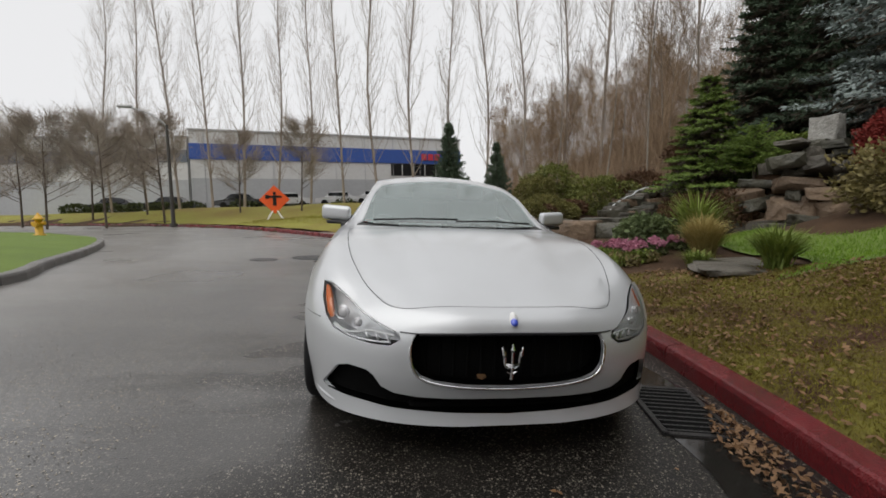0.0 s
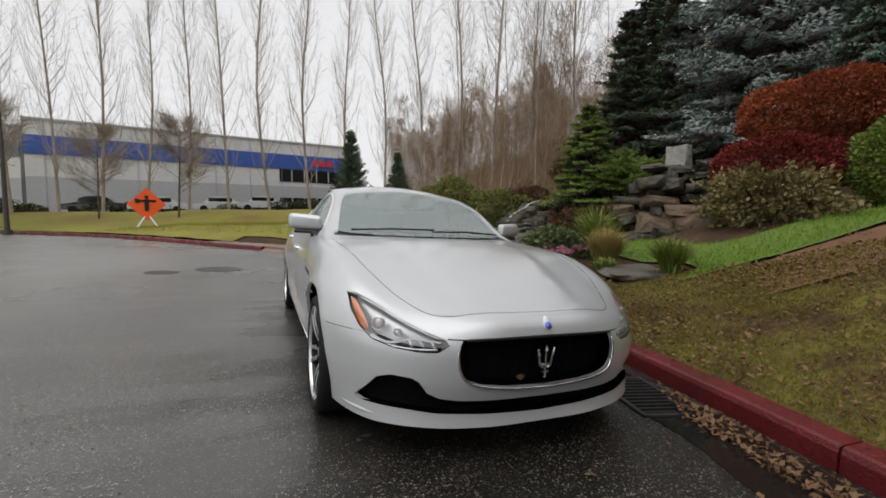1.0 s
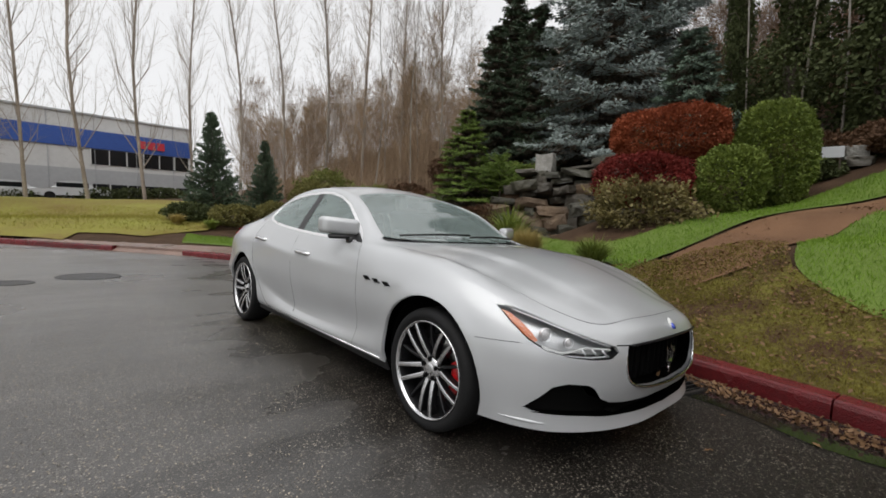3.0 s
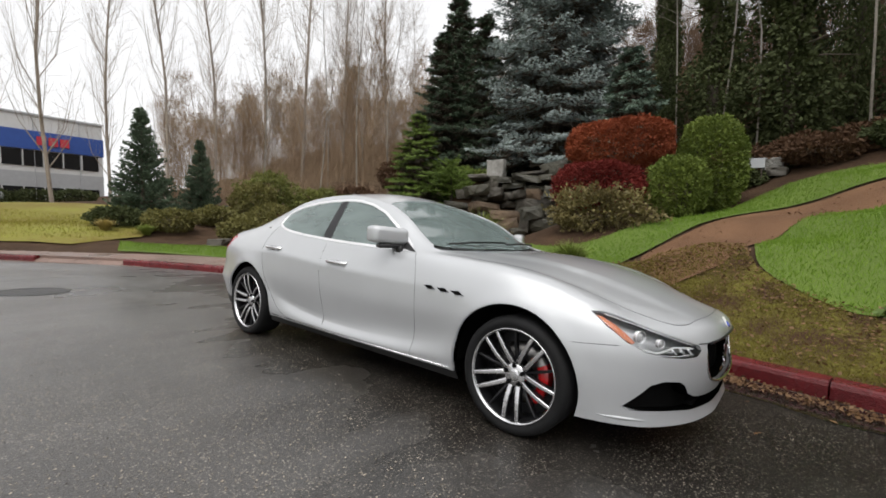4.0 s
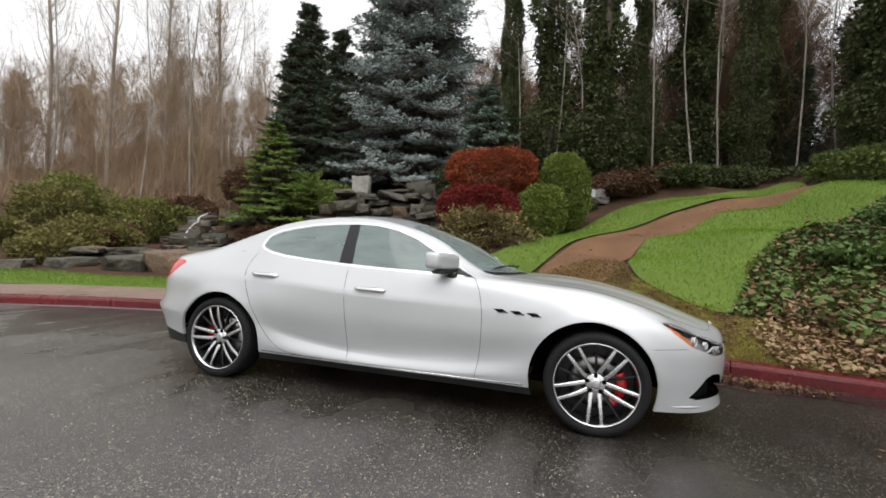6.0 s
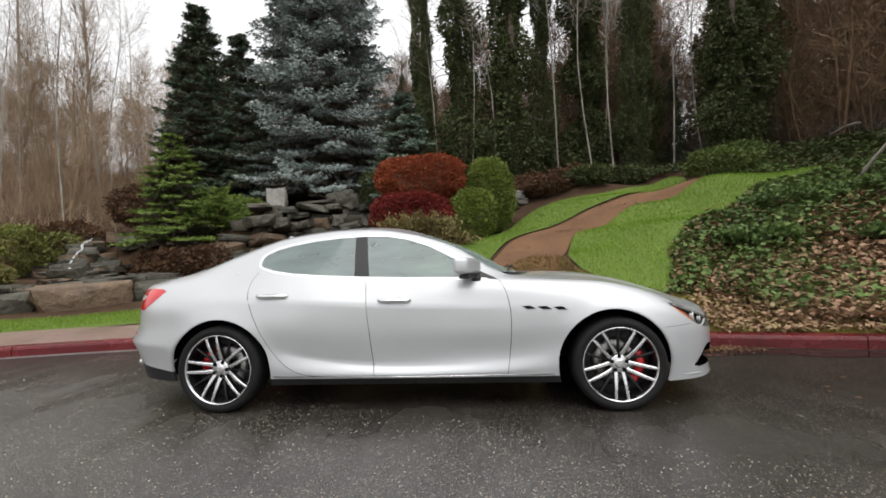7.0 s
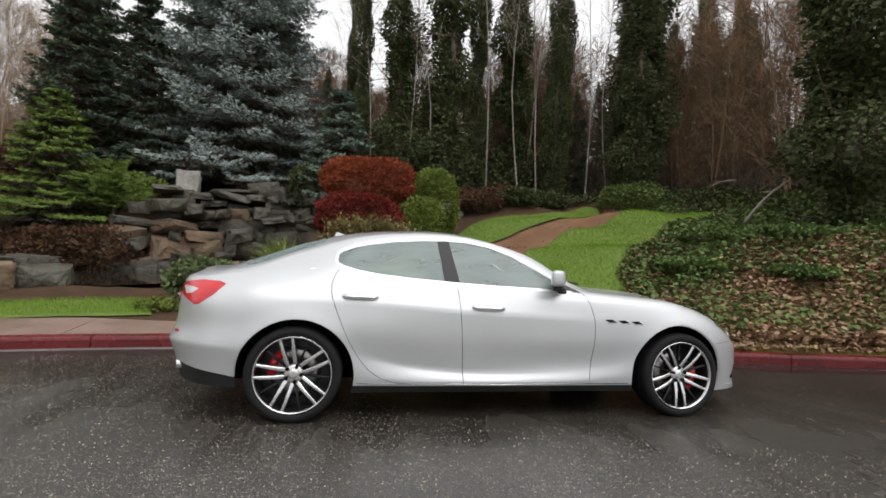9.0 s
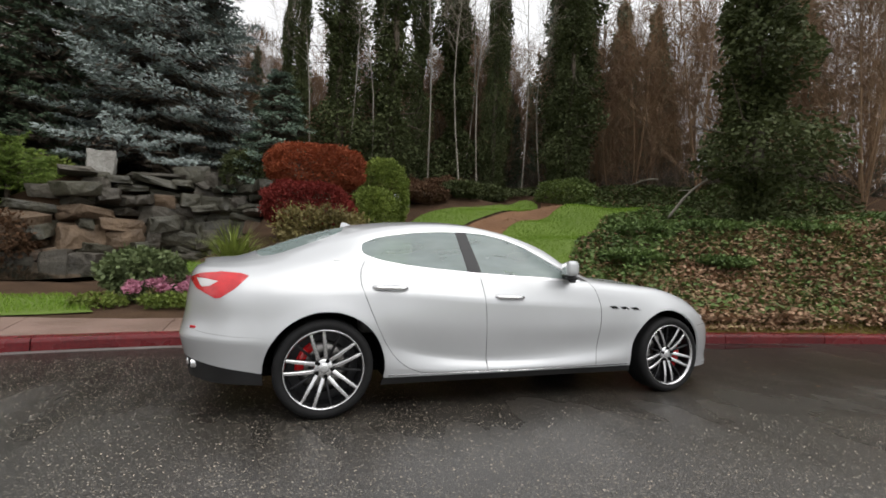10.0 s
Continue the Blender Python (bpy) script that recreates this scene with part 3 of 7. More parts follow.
KERB_SECTION = [(-.005, -.10), (0, .10), (.012, .128), (.03, .138), (.15, .145), (.16, -.10)]
red_kerb = thing("kerb", "red-painted concrete kerb, wet and worn", "kerb", kind="structure")
near = np.array([p for p in KERB if p[1] < 11.9])
pieces_along(near, "kerb_stone", red_kerb, KERB_SECTION, 1.8, M_KERB)
far_kerb = thing("kerb", "faded red kerb along the far bend", "kerb", kind="structure")
pieces_along(np.array([p for p in KERB if p[1] > 12.3]), "kerb_stone", far_kerb, KERB_SECTION, 3.0, M_KERB)
dropped = thing("kerb", "dropped concrete kerb between the red kerb ends", "kerb", kind="structure")
pieces_along(np.array([p for p in KERB if 10.2 < p[1] < 13.4]), "kerb_stone", dropped, [(-.02, -.10), (-.012, .012), (.10, .075), (.17, .085), (.17, -.10)], .6, M_PAVE)
gutter = thing("gutter", "pale concrete gutter pan at the kerb's foot", "gutter", kind="structure")
pieces_along(np.array([p for p in KERB if 3.0 < p[1] < 12]), "gutter_slab", gutter, [(-.36, -.05), (-.36, .004), (-.006, .006), (-.006, -.05)], 3.0, M_KERB_GREY)
pave = thing("pavement", "wet brownish concrete pavement slabs behind the kerb", "pavement", kind="structure")
pieces_along(np.array([p for p in KERB if 2.9 < p[1] < 16.0]), "paving_slab", pave, [(.165, .05), (.165, .142), (1.35, .16), (1.35, .05)], 1.5, M_PAVE)

# grass island with its own kerb
ISLAND = spline([(-9.0, -6.0), (-6.2, 0.5), (-5.3, 3.5), (-5.85, 5.2), (-6.7, 7.7), (-7.6, 9.7), (-8.7, 11.6), (-10.4, 13.6), (-14.0, 17.0), (-19.0, 19.6)], 5)
island_top = lambda x, y: road_z(x, y) + .13 + .22 * min(1, max(0, (np.hypot(ISLAND[:, 0] - x, ISLAND[:, 1] - y).min()) / 4))
ground_piece("lawn_5", [tuple(p) for p in offset_line(ISLAND, -.14)] + [(-30, 19.0), (-30, -8), (-12, -10)], .8, .0, M_LAWN, "green grass island by the bend", "lawn", island_top, .03)
island_kerb = thing("kerb", "grey concrete kerb round the grass island", "kerb", kind="structure")
pieces_along(ISLAND[::-1], "kerb_stone", island_kerb, KERB_SECTION, 2.0, M_KERB_GREY)


# ---- the car: skinned body, cut into its panels ----
# lines of the right-hand body half from the nose round the side to the tail: (half width, along, height)
LINE_BOTTOM = [(0, -0.89, 0.205), (0.3, -0.877, 0.205), (0.55, -0.805, 0.205), (0.76, -0.655, 0.205), (0.885, -0.4, 0.21), (0.915, -0.05, 0.22), (0.905, 0.42, 0.215), (0.895, 0.8, 0.215), (0.89, 1.3, 0.217),
               (0.89, 1.8, 0.22), (0.895, 2.25, 0.226), (0.91, 2.6, 0.235), (0.92, 3, 0.262), (0.895, 3.36, 0.275), (0.82, 3.64, 0.29), (0.66, 3.8, 0.3), (0.36, 3.89, 0.3), (0, 3.92, 0.3)]
LINE_LIP = [(0, -.88, .255), (.3, -.865, .255), (.55, -.795, .26), (.765, -.645, .27), (.9, -.4, .3), (.945, -.05, .33), (.935, .42, .322), (.936, .8, .308), (.937, 1.3, .3),
            (.938, 1.8, .305), (.94, 2.25, .315), (.938, 2.6, .34), (.95, 3, .38), (.92, 3.36, .42), (.855, 3.64, .44), (.69, 3.82, .45), (.39, 3.92, .45), (0, 3.96, .45)]
LINE_LOW = [(0, -.915, .42), (.3, -.898, .42), (.55, -.82, .43), (.765, -.665, .45), (.91, -.42, .47), (.963, -.05, .5), (.934, .42, .47), (.914, .8, .4), (.907, 1.3, .365),
            (.902, 1.8, .372), (.908, 2.25, .43), (.945, 2.6, .52), (.965, 3, .55), (.953, 3.36, .558), (.9, 3.64, .575), (.735, 3.85, .585), (.42, 3.94, .58), (0, 3.98, .58)]
LINE_WIDE = [(0, -.915, .6), (.3, -.895, .6), (.55, -.805, .585), (.765, -.65, .58), (.905, -.42, .61), (.966, -.05, .66), (.957, .42, .65), (.947, .8, .63), (.946, 1.3, .63),
             (.949, 1.8, .645), (.957, 2.25, .66), (.967, 2.6, .68), (.97, 3, .7), (.94, 3.36, .69), (.87, 3.64, .69), (.695, 3.825, .69), (.4, 3.92, .69), (0, 3.955, .69)]
LINE_SHOULDER = [(0, -.885, .672), (.28, -.865, .672), (.52, -.77, .655), (.735, -.62, .66), (.865, -.42, .712), (.925, -.05, .805), (.945, .42, .8), (.947, .8, .785), (.95, 1.3, .8),
                 (.953, 1.8, .825), (.953, 2.25, .86), (.945, 2.6, .88), (.93, 3, .89), (.91, 3.38, .88), (.85, 3.64, .87), (.67, 3.815, .86), (.38, 3.905, .86), (0, 3.93, .86)]
LINE_BELT = [(0, -.845, .7), (.27, -.825, .7), (.5, -.73, .69), (.69, -.585, .705), (.805, -.41, .775), (.855, -.05, .893), (.872, .42, .945), (.878, .8, .968), (.873, 1.3, .985),
             (.865, 1.8, 1.005), (.848, 2.25, 1.04), (.825, 2.6, 1.075), (.8, 3, 1.05), (.785, 3.38, 1.03), (.735, 3.62, 1.02), (.6, 3.79, 1.02), (.33, 3.87, 1.025), (0, 3.895, 1.03)]
LINE_RAIL = [(0, -.80, .715), (.24, -.77, .72), (.43, -.665, .735), (.575, -.49, .785), (.64, -.26, .862), (.69, .02, .932), (.73, .42, .975), (.745, .76, 1.015),
             (.655, 1.20, 1.262), (.60, 1.75, 1.402), (.585, 2.25, 1.405), (.585, 2.64, 1.345), (.60, 2.97, 1.235), (.635, 3.32, 1.113), (.63, 3.58, 1.065), (.52, 3.745, 1.055), (.29, 3.82, 1.06), (0, 3.85, 1.065)]
LINE_MIDDLE = [(0, -.775, .722), (0, -.69, .755), (0, -.55, .805), (0, -.36, .872), (0, -.14, .932), (0, .10, .972), (0, .36, .997), (0, .57, 1.01),
               (0, 1.10, 1.262), (0, 1.70, 1.458), (0, 2.25, 1.468), (0, 2.75, 1.41), (0, 3.12, 1.310), (0, 3.45, 1.182), (0, 3.62, 1.12), (0, 3.75, 1.105), (0, 3.83, 1.095), (0, 3.87, 1.085)]
PER = 12


def hermite(p, t, creases=None):
    """Points at t (knot positions) on a spline through rows p; creases: how far the tangent breaks at some knots."""
    p = np.asarray(p, float)
    n = len(p)
    d = np.maximum(np.linalg.norm(np.diff(p, axis=0), axis=1), 1e-5)
    left, right = np.zeros_like(p), np.zeros_like(p)
    for i in range(n):
        a = (p[i] - p[i - 1]) / d[i - 1] if i > 0 else None
        b = (p[i + 1] - p[i]) / d[i] if i < n - 1 else None
        if a is None:
            left[i] = right[i] = b
        elif b is None:
            left[i] = right[i] = a
        else:
            m = (a * d[i] + b * d[i - 1]) / (d[i] + d[i - 1])
            c = (creases or {}).get(i, 0)
            left[i], right[i] = m * (1 - c) + a * c, m * (1 - c) + b * c
    out = []
    for s in t:
        i = min(int(s), n - 2)
        f = s - i
        h1, h2, h3, h4 = 2 * f ** 3 - 3 * f ** 2 + 1, f ** 3 - 2 * f ** 2 + f, -2 * f ** 3 + 3 * f ** 2, f ** 3 - f ** 2
        out.append(h1 * p[i] + h2 * d[i] * right[i] + h3 * p[i + 1] + h4 * d[i] * left[i + 1])
    return np.array(out)


def body_half():
    lines = [LINE_BOTTOM, LINE_LIP, LINE_LOW, LINE_WIDE, LINE_SHOULDER, LINE_BELT, LINE_RAIL, LINE_MIDDLE]
    us = np.linspace(0, 17, 17 * PER + 1)
    dense = []
    for ln in lines:
        s = hermite(ln, us)
        s[:, 0] = np.maximum(s[:, 0], 0)
        s[0, 0] = s[-1, 0] = 0
        dense.append(s)
    dense = np.array(dense)
    ts = np.concatenate([np.linspace(0, 1, 3)[:-1], np.linspace(1, 6, 36)])
    rows = []
    for k, u in enumerate(us):
        crease = np.clip((u - 6.0) / 1.5, 0, 1) * np.clip((12.2 - u) / 1.5, 0, 1) * 0.85
        fold = np.interp(u, [7.4, 9.0, 10.5, 11.2, 12.8, 13.3, 16, 17], [0, .95, .95, 0, 0, .9, .9, .4])
        side = hermite(dense[:7, k], ts, {2: fold, 4: crease})
        rail, mid = dense[6, k], dense[7, k]
        s = np.linspace(0, 1, 15)[1:, None]
        e = 1 - (1 - s) ** 1.9
        top = np.concatenate([rail[0] * (1 - s), rail[1] + (mid[1] - rail[1]) * e, rail[2] + (mid[2] - rail[2]) * e], axis=1)
        rows.append(np.concatenate([side, top]))
    g = np.array(rows)
    # hood creases and the rolled lip over each wheel
    w, y, z = g[..., 0], g[..., 1], g[..., 2]
    on_hood = np.clip((0.55 - y) / 0.3, 0, 1) * np.clip((z - 0.66) / 0.06, 0, 1) * np.clip((y + 0.80) / 0.3, 0, 1)
    line = 0.30 + 0.17 * np.clip((y + 0.7) / 1.2, 0, 1)
    g[..., 2] += on_hood * 0.011 * np.clip(1 - (w - line) / 0.05, 0, 1) * np.clip(1 - (w - 0.7) / 0.05, 0, 1)
    for cy, cz, r in ((0.02, 0.345, 0.40), (2.972, 0.355, 0.402)):
        d = np.hypot(y - cy, z - cz) - r
        flare = np.exp(-(np.maximum(d, 0) / 0.05) ** 2) * np.clip((w - 0.8) / 0.08, 0, 1) * np.clip((z - 0.3) / 0.15, 0, 1)
        g[..., 0] += flare * 0.010
    g[..., 0] = np.where(g[..., 0] < 1e-4, 0, g[..., 0])
    bm = bmesh.new()
    nu, nv = g.shape[:2]
    vs = [[bm.verts.new((-p[0], p[1], p[2])) for p in row] for row in g]
    for i in range(nu - 1):
        for j in range(nv - 1):
            bm.faces.new((vs[i][j], vs[i][j + 1], vs[i + 1][j + 1], vs[i + 1][j]))
    bmesh.ops.remove_doubles(bm, verts=bm.verts, dist=2e-4)
    bmesh.ops.dissolve_degenerate(bm, dist=1e-5, edges=bm.edges)
    bm.normal_update()
    return bm


def cut_panel(bm, layer, value, poly, ax, sel, only=(0,)):
    """Scores the outline poly (in the plane of the two axes ax) into the skin, and marks the faces inside it."""
    i, j = ax
    sgn = [-1 if a == 0 else 1 for a in ax]
    poly = [(p[0] * sgn[0], p[1] * sgn[1]) for p in poly]
    lo = [min(p[k] for p in poly) - 0.03 for k in (0, 1)]
    hi = [max(p[k] for p in poly) + 0.03 for k in (0, 1)]

    def span(f):
        a, b = [v.co[i] for v in f.verts], [v.co[j] for v in f.verts]
        return min(a), max(a), min(b), max(b)

    def near(f):
        s = span(f)
        return s[0] < hi[0] and s[1] > lo[0] and s[2] < hi[1] and s[3] > lo[1] and sel(f.calc_center_median())

    cand = set(f for f in bm.faces if near(f))
    for k in range(len(poly)):
        p, q = poly[k], poly[(k + 1) % len(poly)]
        x0, x1, y0, y1 = min(p[0], q[0]) - 1e-4, max(p[0], q[0]) + 1e-4, min(p[1], q[1]) - 1e-4, max(p[1], q[1]) + 1e-4
        hit = []
        for f in cand:
            s = span(f)
            if s[0] < x1 and s[1] > x0 and s[2] < y1 and s[3] > y0:
                hit.append(f)
        if not hit:
            continue
        nx, ny = q[1] - p[1], p[0] - q[0]
        ln = math.hypot(nx, ny)
        if ln < 1e-9:
            continue
        side_of = lambda v: ((v.co[i] - p[0]) * nx + (v.co[j] - p[1]) * ny) / ln
        on = set()
        for f in hit:
            for v in f.verts:
                if abs(side_of(v)) < 6e-4:
                    on.add(v)
        for e in {e for f in hit for e in f.edges}:
            a, b = e.verts
            if a in on or b in on:
                continue
            da, db = side_of(a), side_of(b)
            if da * db < 0:
                _, v = bmesh.utils.edge_split(e, a, da / (da - db))
                on.add(v)
        for f in list(hit):
            marks = [v for v in f.verts if v in on]
            joined = [set(e.verts) for e in f.edges]
            pairs = [(a, b) for n, a in enumerate(marks) for b in marks[n + 1:] if {a, b} not in joined]
            if pairs:
                a, b = max(pairs, key=lambda ab: (ab[0].co - ab[1].co).length)
                g, _ = bmesh.utils.face_split(f, a, b)
                if g is not None:
                    cand.add(g)
    for f in cand:
        if f.is_valid:
            c = f.calc_center_median()
            if sel(c) and f[layer] in only and inside(poly, c[i], c[j]):
                f[layer] = value


def arc(cy, cz, r, a0, a1, n):
    return [(cy + r * math.cos(radians(a0 + (a1 - a0) * k / n)), cz + r * math.sin(radians(a0 + (a1 - a0) * k / n))) for k in range(n + 1)]


BODY, HOOD, WIND, REAR_GLASS, DLO_F, DLO_R, CHROME_F, PILLAR, DOOR_F, DOOR_R, BUMP_F, BUMP_R, ARCH, GRILLE, INTAKE, LAMP, TAIL, SILL, SKIRT, COWL, TRUNK, TAIL_CLEAR = range(22)


def inset(poly, d):
    """A polygon drawn in by d (for a closed outline given in order)."""
    p = np.asarray(poly, float)
    area = sum(p[k - 1][0] * p[k][1] - p[k][0] * p[k - 1][1] for k in range(len(p)))
    out = []
    for k in range(len(p)):
        a, b = p[k] - p[k - 1], p[(k + 1) % len(p)] - p[k]
        t = a / (np.linalg.norm(a) + 1e-9) + b / (np.linalg.norm(b) + 1e-9)
        t /= np.linalg.norm(t) + 1e-9
        nrm = np.array((-t[1], t[0])) * (1 if area > 0 else -1)
        out.append(tuple(p[k] + nrm * d))
    return out


def split_body():
    bm = body_half()
    lay = bm.faces.layers.int.new("panel")
    side = lambda c: c.x < -0.55 and -0.7 < c.y < 3.9
    front = lambda c: c.y < -0.30 and c.z < 0.80
    top = lambda c: c.z > 0.64
    cut_panel(bm, lay, ARCH, arc(0.02, 0.345, 0.40, -60, 240, 36), (1, 2), side)
    cut_panel(bm, lay, ARCH, arc(2.972, 0.355, 0.402, -60, 240, 36), (1, 2), side)
    # front openings and lamps, as seen from ahead
    grille = [(-.01, .617), (.30, .614), (.412, .607), (.428, .580), (.436, .525), (.428, .465), (.395, .425), (.33, .402), (.2, .386), (-.01, .379)]
    cut_panel(bm, lay, GRILLE, grille, (0, 2), front)
    intake = [(-.01, .326), (.40, .328), (.50, .338), (.555, .362), (.59, .41), (.62, .428), (.70, .434), (.752, .416), (.826, .302), (.80, .287), (.62, .279), (.52, .270), (-.01, .255)]
    cut_panel(bm, lay, INTAKE, intake, (0, 2), front)
    lamp = [(.843, .757), (.805, .757), (.76, .738), (.71, .708), (.65, .672), (.57, .634), (.485, .604), (.474, .580), (.52, .548), (.60, .545), (.70, .556), (.775, .58), (.815, .622), (.842, .69)]
    cut_panel(bm, lay, LAMP, lamp, (0, 2), front)
    # glass and hood, as seen from above
    hood = [(-.01, -.815), (.2, -.808), (.36, -.782), (.45, -.756), (.53, -.70), (.60, -.585), (.66, -.45), (.72, -.25), (.757, 0), (.777, .3), (.78, .60), (.74, .70), (.60, .63), (.4, .565), (.2, .535), (-.01, .525)]
    cut_panel(bm, lay, HOOD, hood, (0, 1), top)
    wind = [(-.01, .60), (.2, .615), (.4, .65), (.60, .725), (.705, .80), (.665, 1.0), (.615, 1.22), (.56, 1.41), (.5, 1.44), (.3, 1.475), (-.01, 1.49)]
    cowl = [(-.01, .525), (.2, .535), (.4, .565), (.60, .63), (.74, .70), (.745, .77), (.705, .80), (.60, .725), (.4, .65), (.2, .615), (-.01, .60)]
    cut_panel(bm, lay, COWL, cowl, (0, 1), top)
    cut_panel(bm, lay, WIND, wind, (0, 1), top)
    rear = [(-.01, 2.80), (.30, 2.82), (.43, 2.85), (.475, 2.92), (.52, 3.10), (.56, 3.34), (.53, 3.42), (.4, 3.46), (-.01, 3.50)]
    cut_panel(bm, lay, REAR_GLASS, rear, (0, 1), top)
    trunk = [(-.01, 3.535), (.42, 3.50), (.565, 3.46), (.60, 3.56), (.56, 3.70), (.4, 3.80), (-.01, 3.86)]
    cut_panel(bm, lay, TRUNK, trunk, (0, 1), top)
    # side glass with its bright frame, pillar and doors
    dlo = [(.845, .985), (1.2, .990), (1.55, 1.002), (1.85, 1.018), (2.2, 1.042), (2.42, 1.064), (2.58, 1.090), (2.69, 1.122), (2.735, 1.15), (2.745, 1.19), (2.738, 1.235), (2.71, 1.262), (2.62, 1.300), (2.50, 1.327),
           (2.30, 1.357), (2.1, 1.373), (1.87, 1.379), (1.70, 1.370), (1.52, 1.335), (1.34, 1.272), (1.15, 1.170), (.98, 1.070)]
    sd = lambda c: c.x < -0.5
    cut_panel(bm, lay, CHROME_F, dlo, (1, 2), sd)
    pane = inset(dlo, 0.017)
    post = [(1.965, 1.42), (1.875, 1.42), (1.795, .97), (1.915, .97)]
    cut_panel(bm, lay, DLO_F, pane, (1, 2), sd, (CHROME_F,))
    cut_panel(bm, lay, PILLAR, post, (1, 2), sd, (DLO_F,))
    for f in bm.faces:
        if f[lay] == DLO_F and f.calc_center_median().y > 1.9:
            f[lay] = DLO_R
    low = lambda c: c.x < -0.7
    door_f = [(.83, 1.0), (.775, .90), (.750, .80), (.742, .70), (.748, .55), (.765, .40), (.785, .285), (1.775, .295), (1.795, .6), (1.83, 1.03)]
    cut_panel(bm, lay, DOOR_F, door_f, (1, 2), low)
    door_r = [(1.83, 1.03), (1.795, .6), (1.775, .295), (2.20, .303), (2.30, .315), (2.39, .345), (2.47, .40), (2.55, .495), (2.63, .64), (2.70, .80), (2.75, .94), (2.745, 1.04), (2.68, 1.12), (2.5, 1.09), (2.3, 1.06)]
    cut_panel(bm, lay, DOOR_R, door_r, (1, 2), low)
    tail = [(3.475, .982), (3.52, .998), (3.64, 1.005), (3.79, .99), (3.87, .955), (3.80, .89), (3.67, .835), (3.635, .84), (3.55, .90)]
    cut_panel(bm, lay, TAIL, tail, (1, 2), lambda c: c.x < -0.25 and c.y > 3.3)
    cut_panel(bm, lay, TAIL_CLEAR, [(3.81, .960), (3.74, .956), (3.66, .943), (3.71, .910), (3.765, .903)], (1, 2), lambda c: c.x < -0.25 and c.y > 3.3, (TAIL,))
    skirt = [(3.2, .1), (3.2, .34), (3.36, .352), (3.60, .395), (3.85, .44), (4.3, .46), (4.3, .1)]
    cut_panel(bm, lay, SKIRT, skirt, (1, 2), lambda c: c.y > 3.3)
    rear_b = [(3.30, .3), (3.30, .585), (3.55, .60), (3.80, .63), (4.3, .64), (4.3, .3)]
    cut_panel(bm, lay, BUMP_R, rear_b, (1, 2), lambda c: c.y > 3.3)
    sill = [(.3, .1), (.3, .268), (1.5, .276), (2.7, .290), (2.7, .1)]
    cut_panel(bm, lay, SILL, sill, (1, 2), lambda c: c.x < -0.7 and 0.35 < c.y < 2.7)
    bump = [(-1.3, .0), (-.30, .0), (-.30, .600), (-.45, .602), (-.58, .604), (-.75, .602), (-1.3, .602)]
    cut_panel(bm, lay, BUMP_F, bump, (1, 2), lambda c: c.y < -0.3)
    bm.normal_update()
    return bm, lay


def panel_mesh(name, bm, lay, ids, material, depth=0.0, gap=0.0, lip=0.012, mirror="right", floor=None):
    """One panel of the skin as its own mesh: edges drawn in by the gap and turned under by the lip."""
    faces = [f for f in bm.faces if f[lay] in ids]
    used = {}
    for f in faces:
        for v in f.verts:
            used.setdefault(v, []).append(f)
    keep = set(faces)
    co, no, idx, shift = [], [], {}, {}
    rim = {}
    for f in faces:
        for lp in f.loops:
            e = lp.edge
            others = [g for g in e.link_faces if g not in keep]
            if others or (len(e.link_faces) == 1 and not all(abs(v.co.x) < 1e-4 for v in e.verts)):
                rim.setdefault(lp.vert, []).append((lp.vert, lp.link_loop_next.vert))
    rim_verts = {v for pairs in rim.values() for p in pairs for v in p}
    for v, fs in used.items():
        p, n = v.co.copy(), v.normal.copy()
        if abs(p.x) < 1e-4:
            n.x = 0
            n.normalize()
        if v in rim_verts and gap:
            d = sum((f.calc_center_median() - p for f in fs), Vector())
            d -= n * d.dot(n)
            if abs(p.x) < 1e-4:
                d.x = 0
            if d.length > 1e-6:
                p += d.normalized() * gap
        idx[v] = len(co)
        co.append(p - n * depth)
        no.append(n)
    polys = [tuple(idx[v] for v in f.verts) for f in faces] if floor is None else []
    if lip:
        under = {}
        for v in rim_verts:
            under[v] = len(co)
            n = no[idx[v]]
            co.append(co[idx[v]] - (n * lip if floor is None else Vector(floor) * lip))
            no.append(n)
        for pairs in rim.values():
            for a, b in pairs:
                polys.append((idx[b], idx[a], under[a], under[b]))
    if floor is not None:
        base = len(co)
        for v in used:
            co.append(co[idx[v]] - Vector(floor) * lip)
            no.append(v.normal.copy())
        order = {v: base + k for k, v in enumerate(used)}
        polys += [tuple(order[v] for v in f.verts) for f in faces]
    if mirror == "left":
        co, no = [Vector((-p.x, p.y, p.z)) for p in co], [Vector((-n.x, n.y, n.z)) for n in no]
        polys = [q[::-1] for q in polys]
    if mirror == "join":
        key, remap = {}, []
        for p, n in zip(list(co), list(no)):
            if abs(p.x) < 1e-4:
                remap.append(len(remap))
                continue
            remap.append(None)
        n0 = len(co)
        extra = 0
        for k in range(n0):
            if remap[k] is None:
                remap[k] = n0 + extra
                extra += 1
                co.append(Vector((-co[k].x, co[k].y, co[k].z)))
                no.append(Vector((-no[k].x, no[k].y, no[k].z)))
        polys += [tuple(remap[k] for k in q)[::-1] for q in polys[:]]
    me = mesh_of(name, co, polys, material, True)
    me.normals_split_custom_set_from_vertices([tuple(n.normalized()) for n in no])
    return me


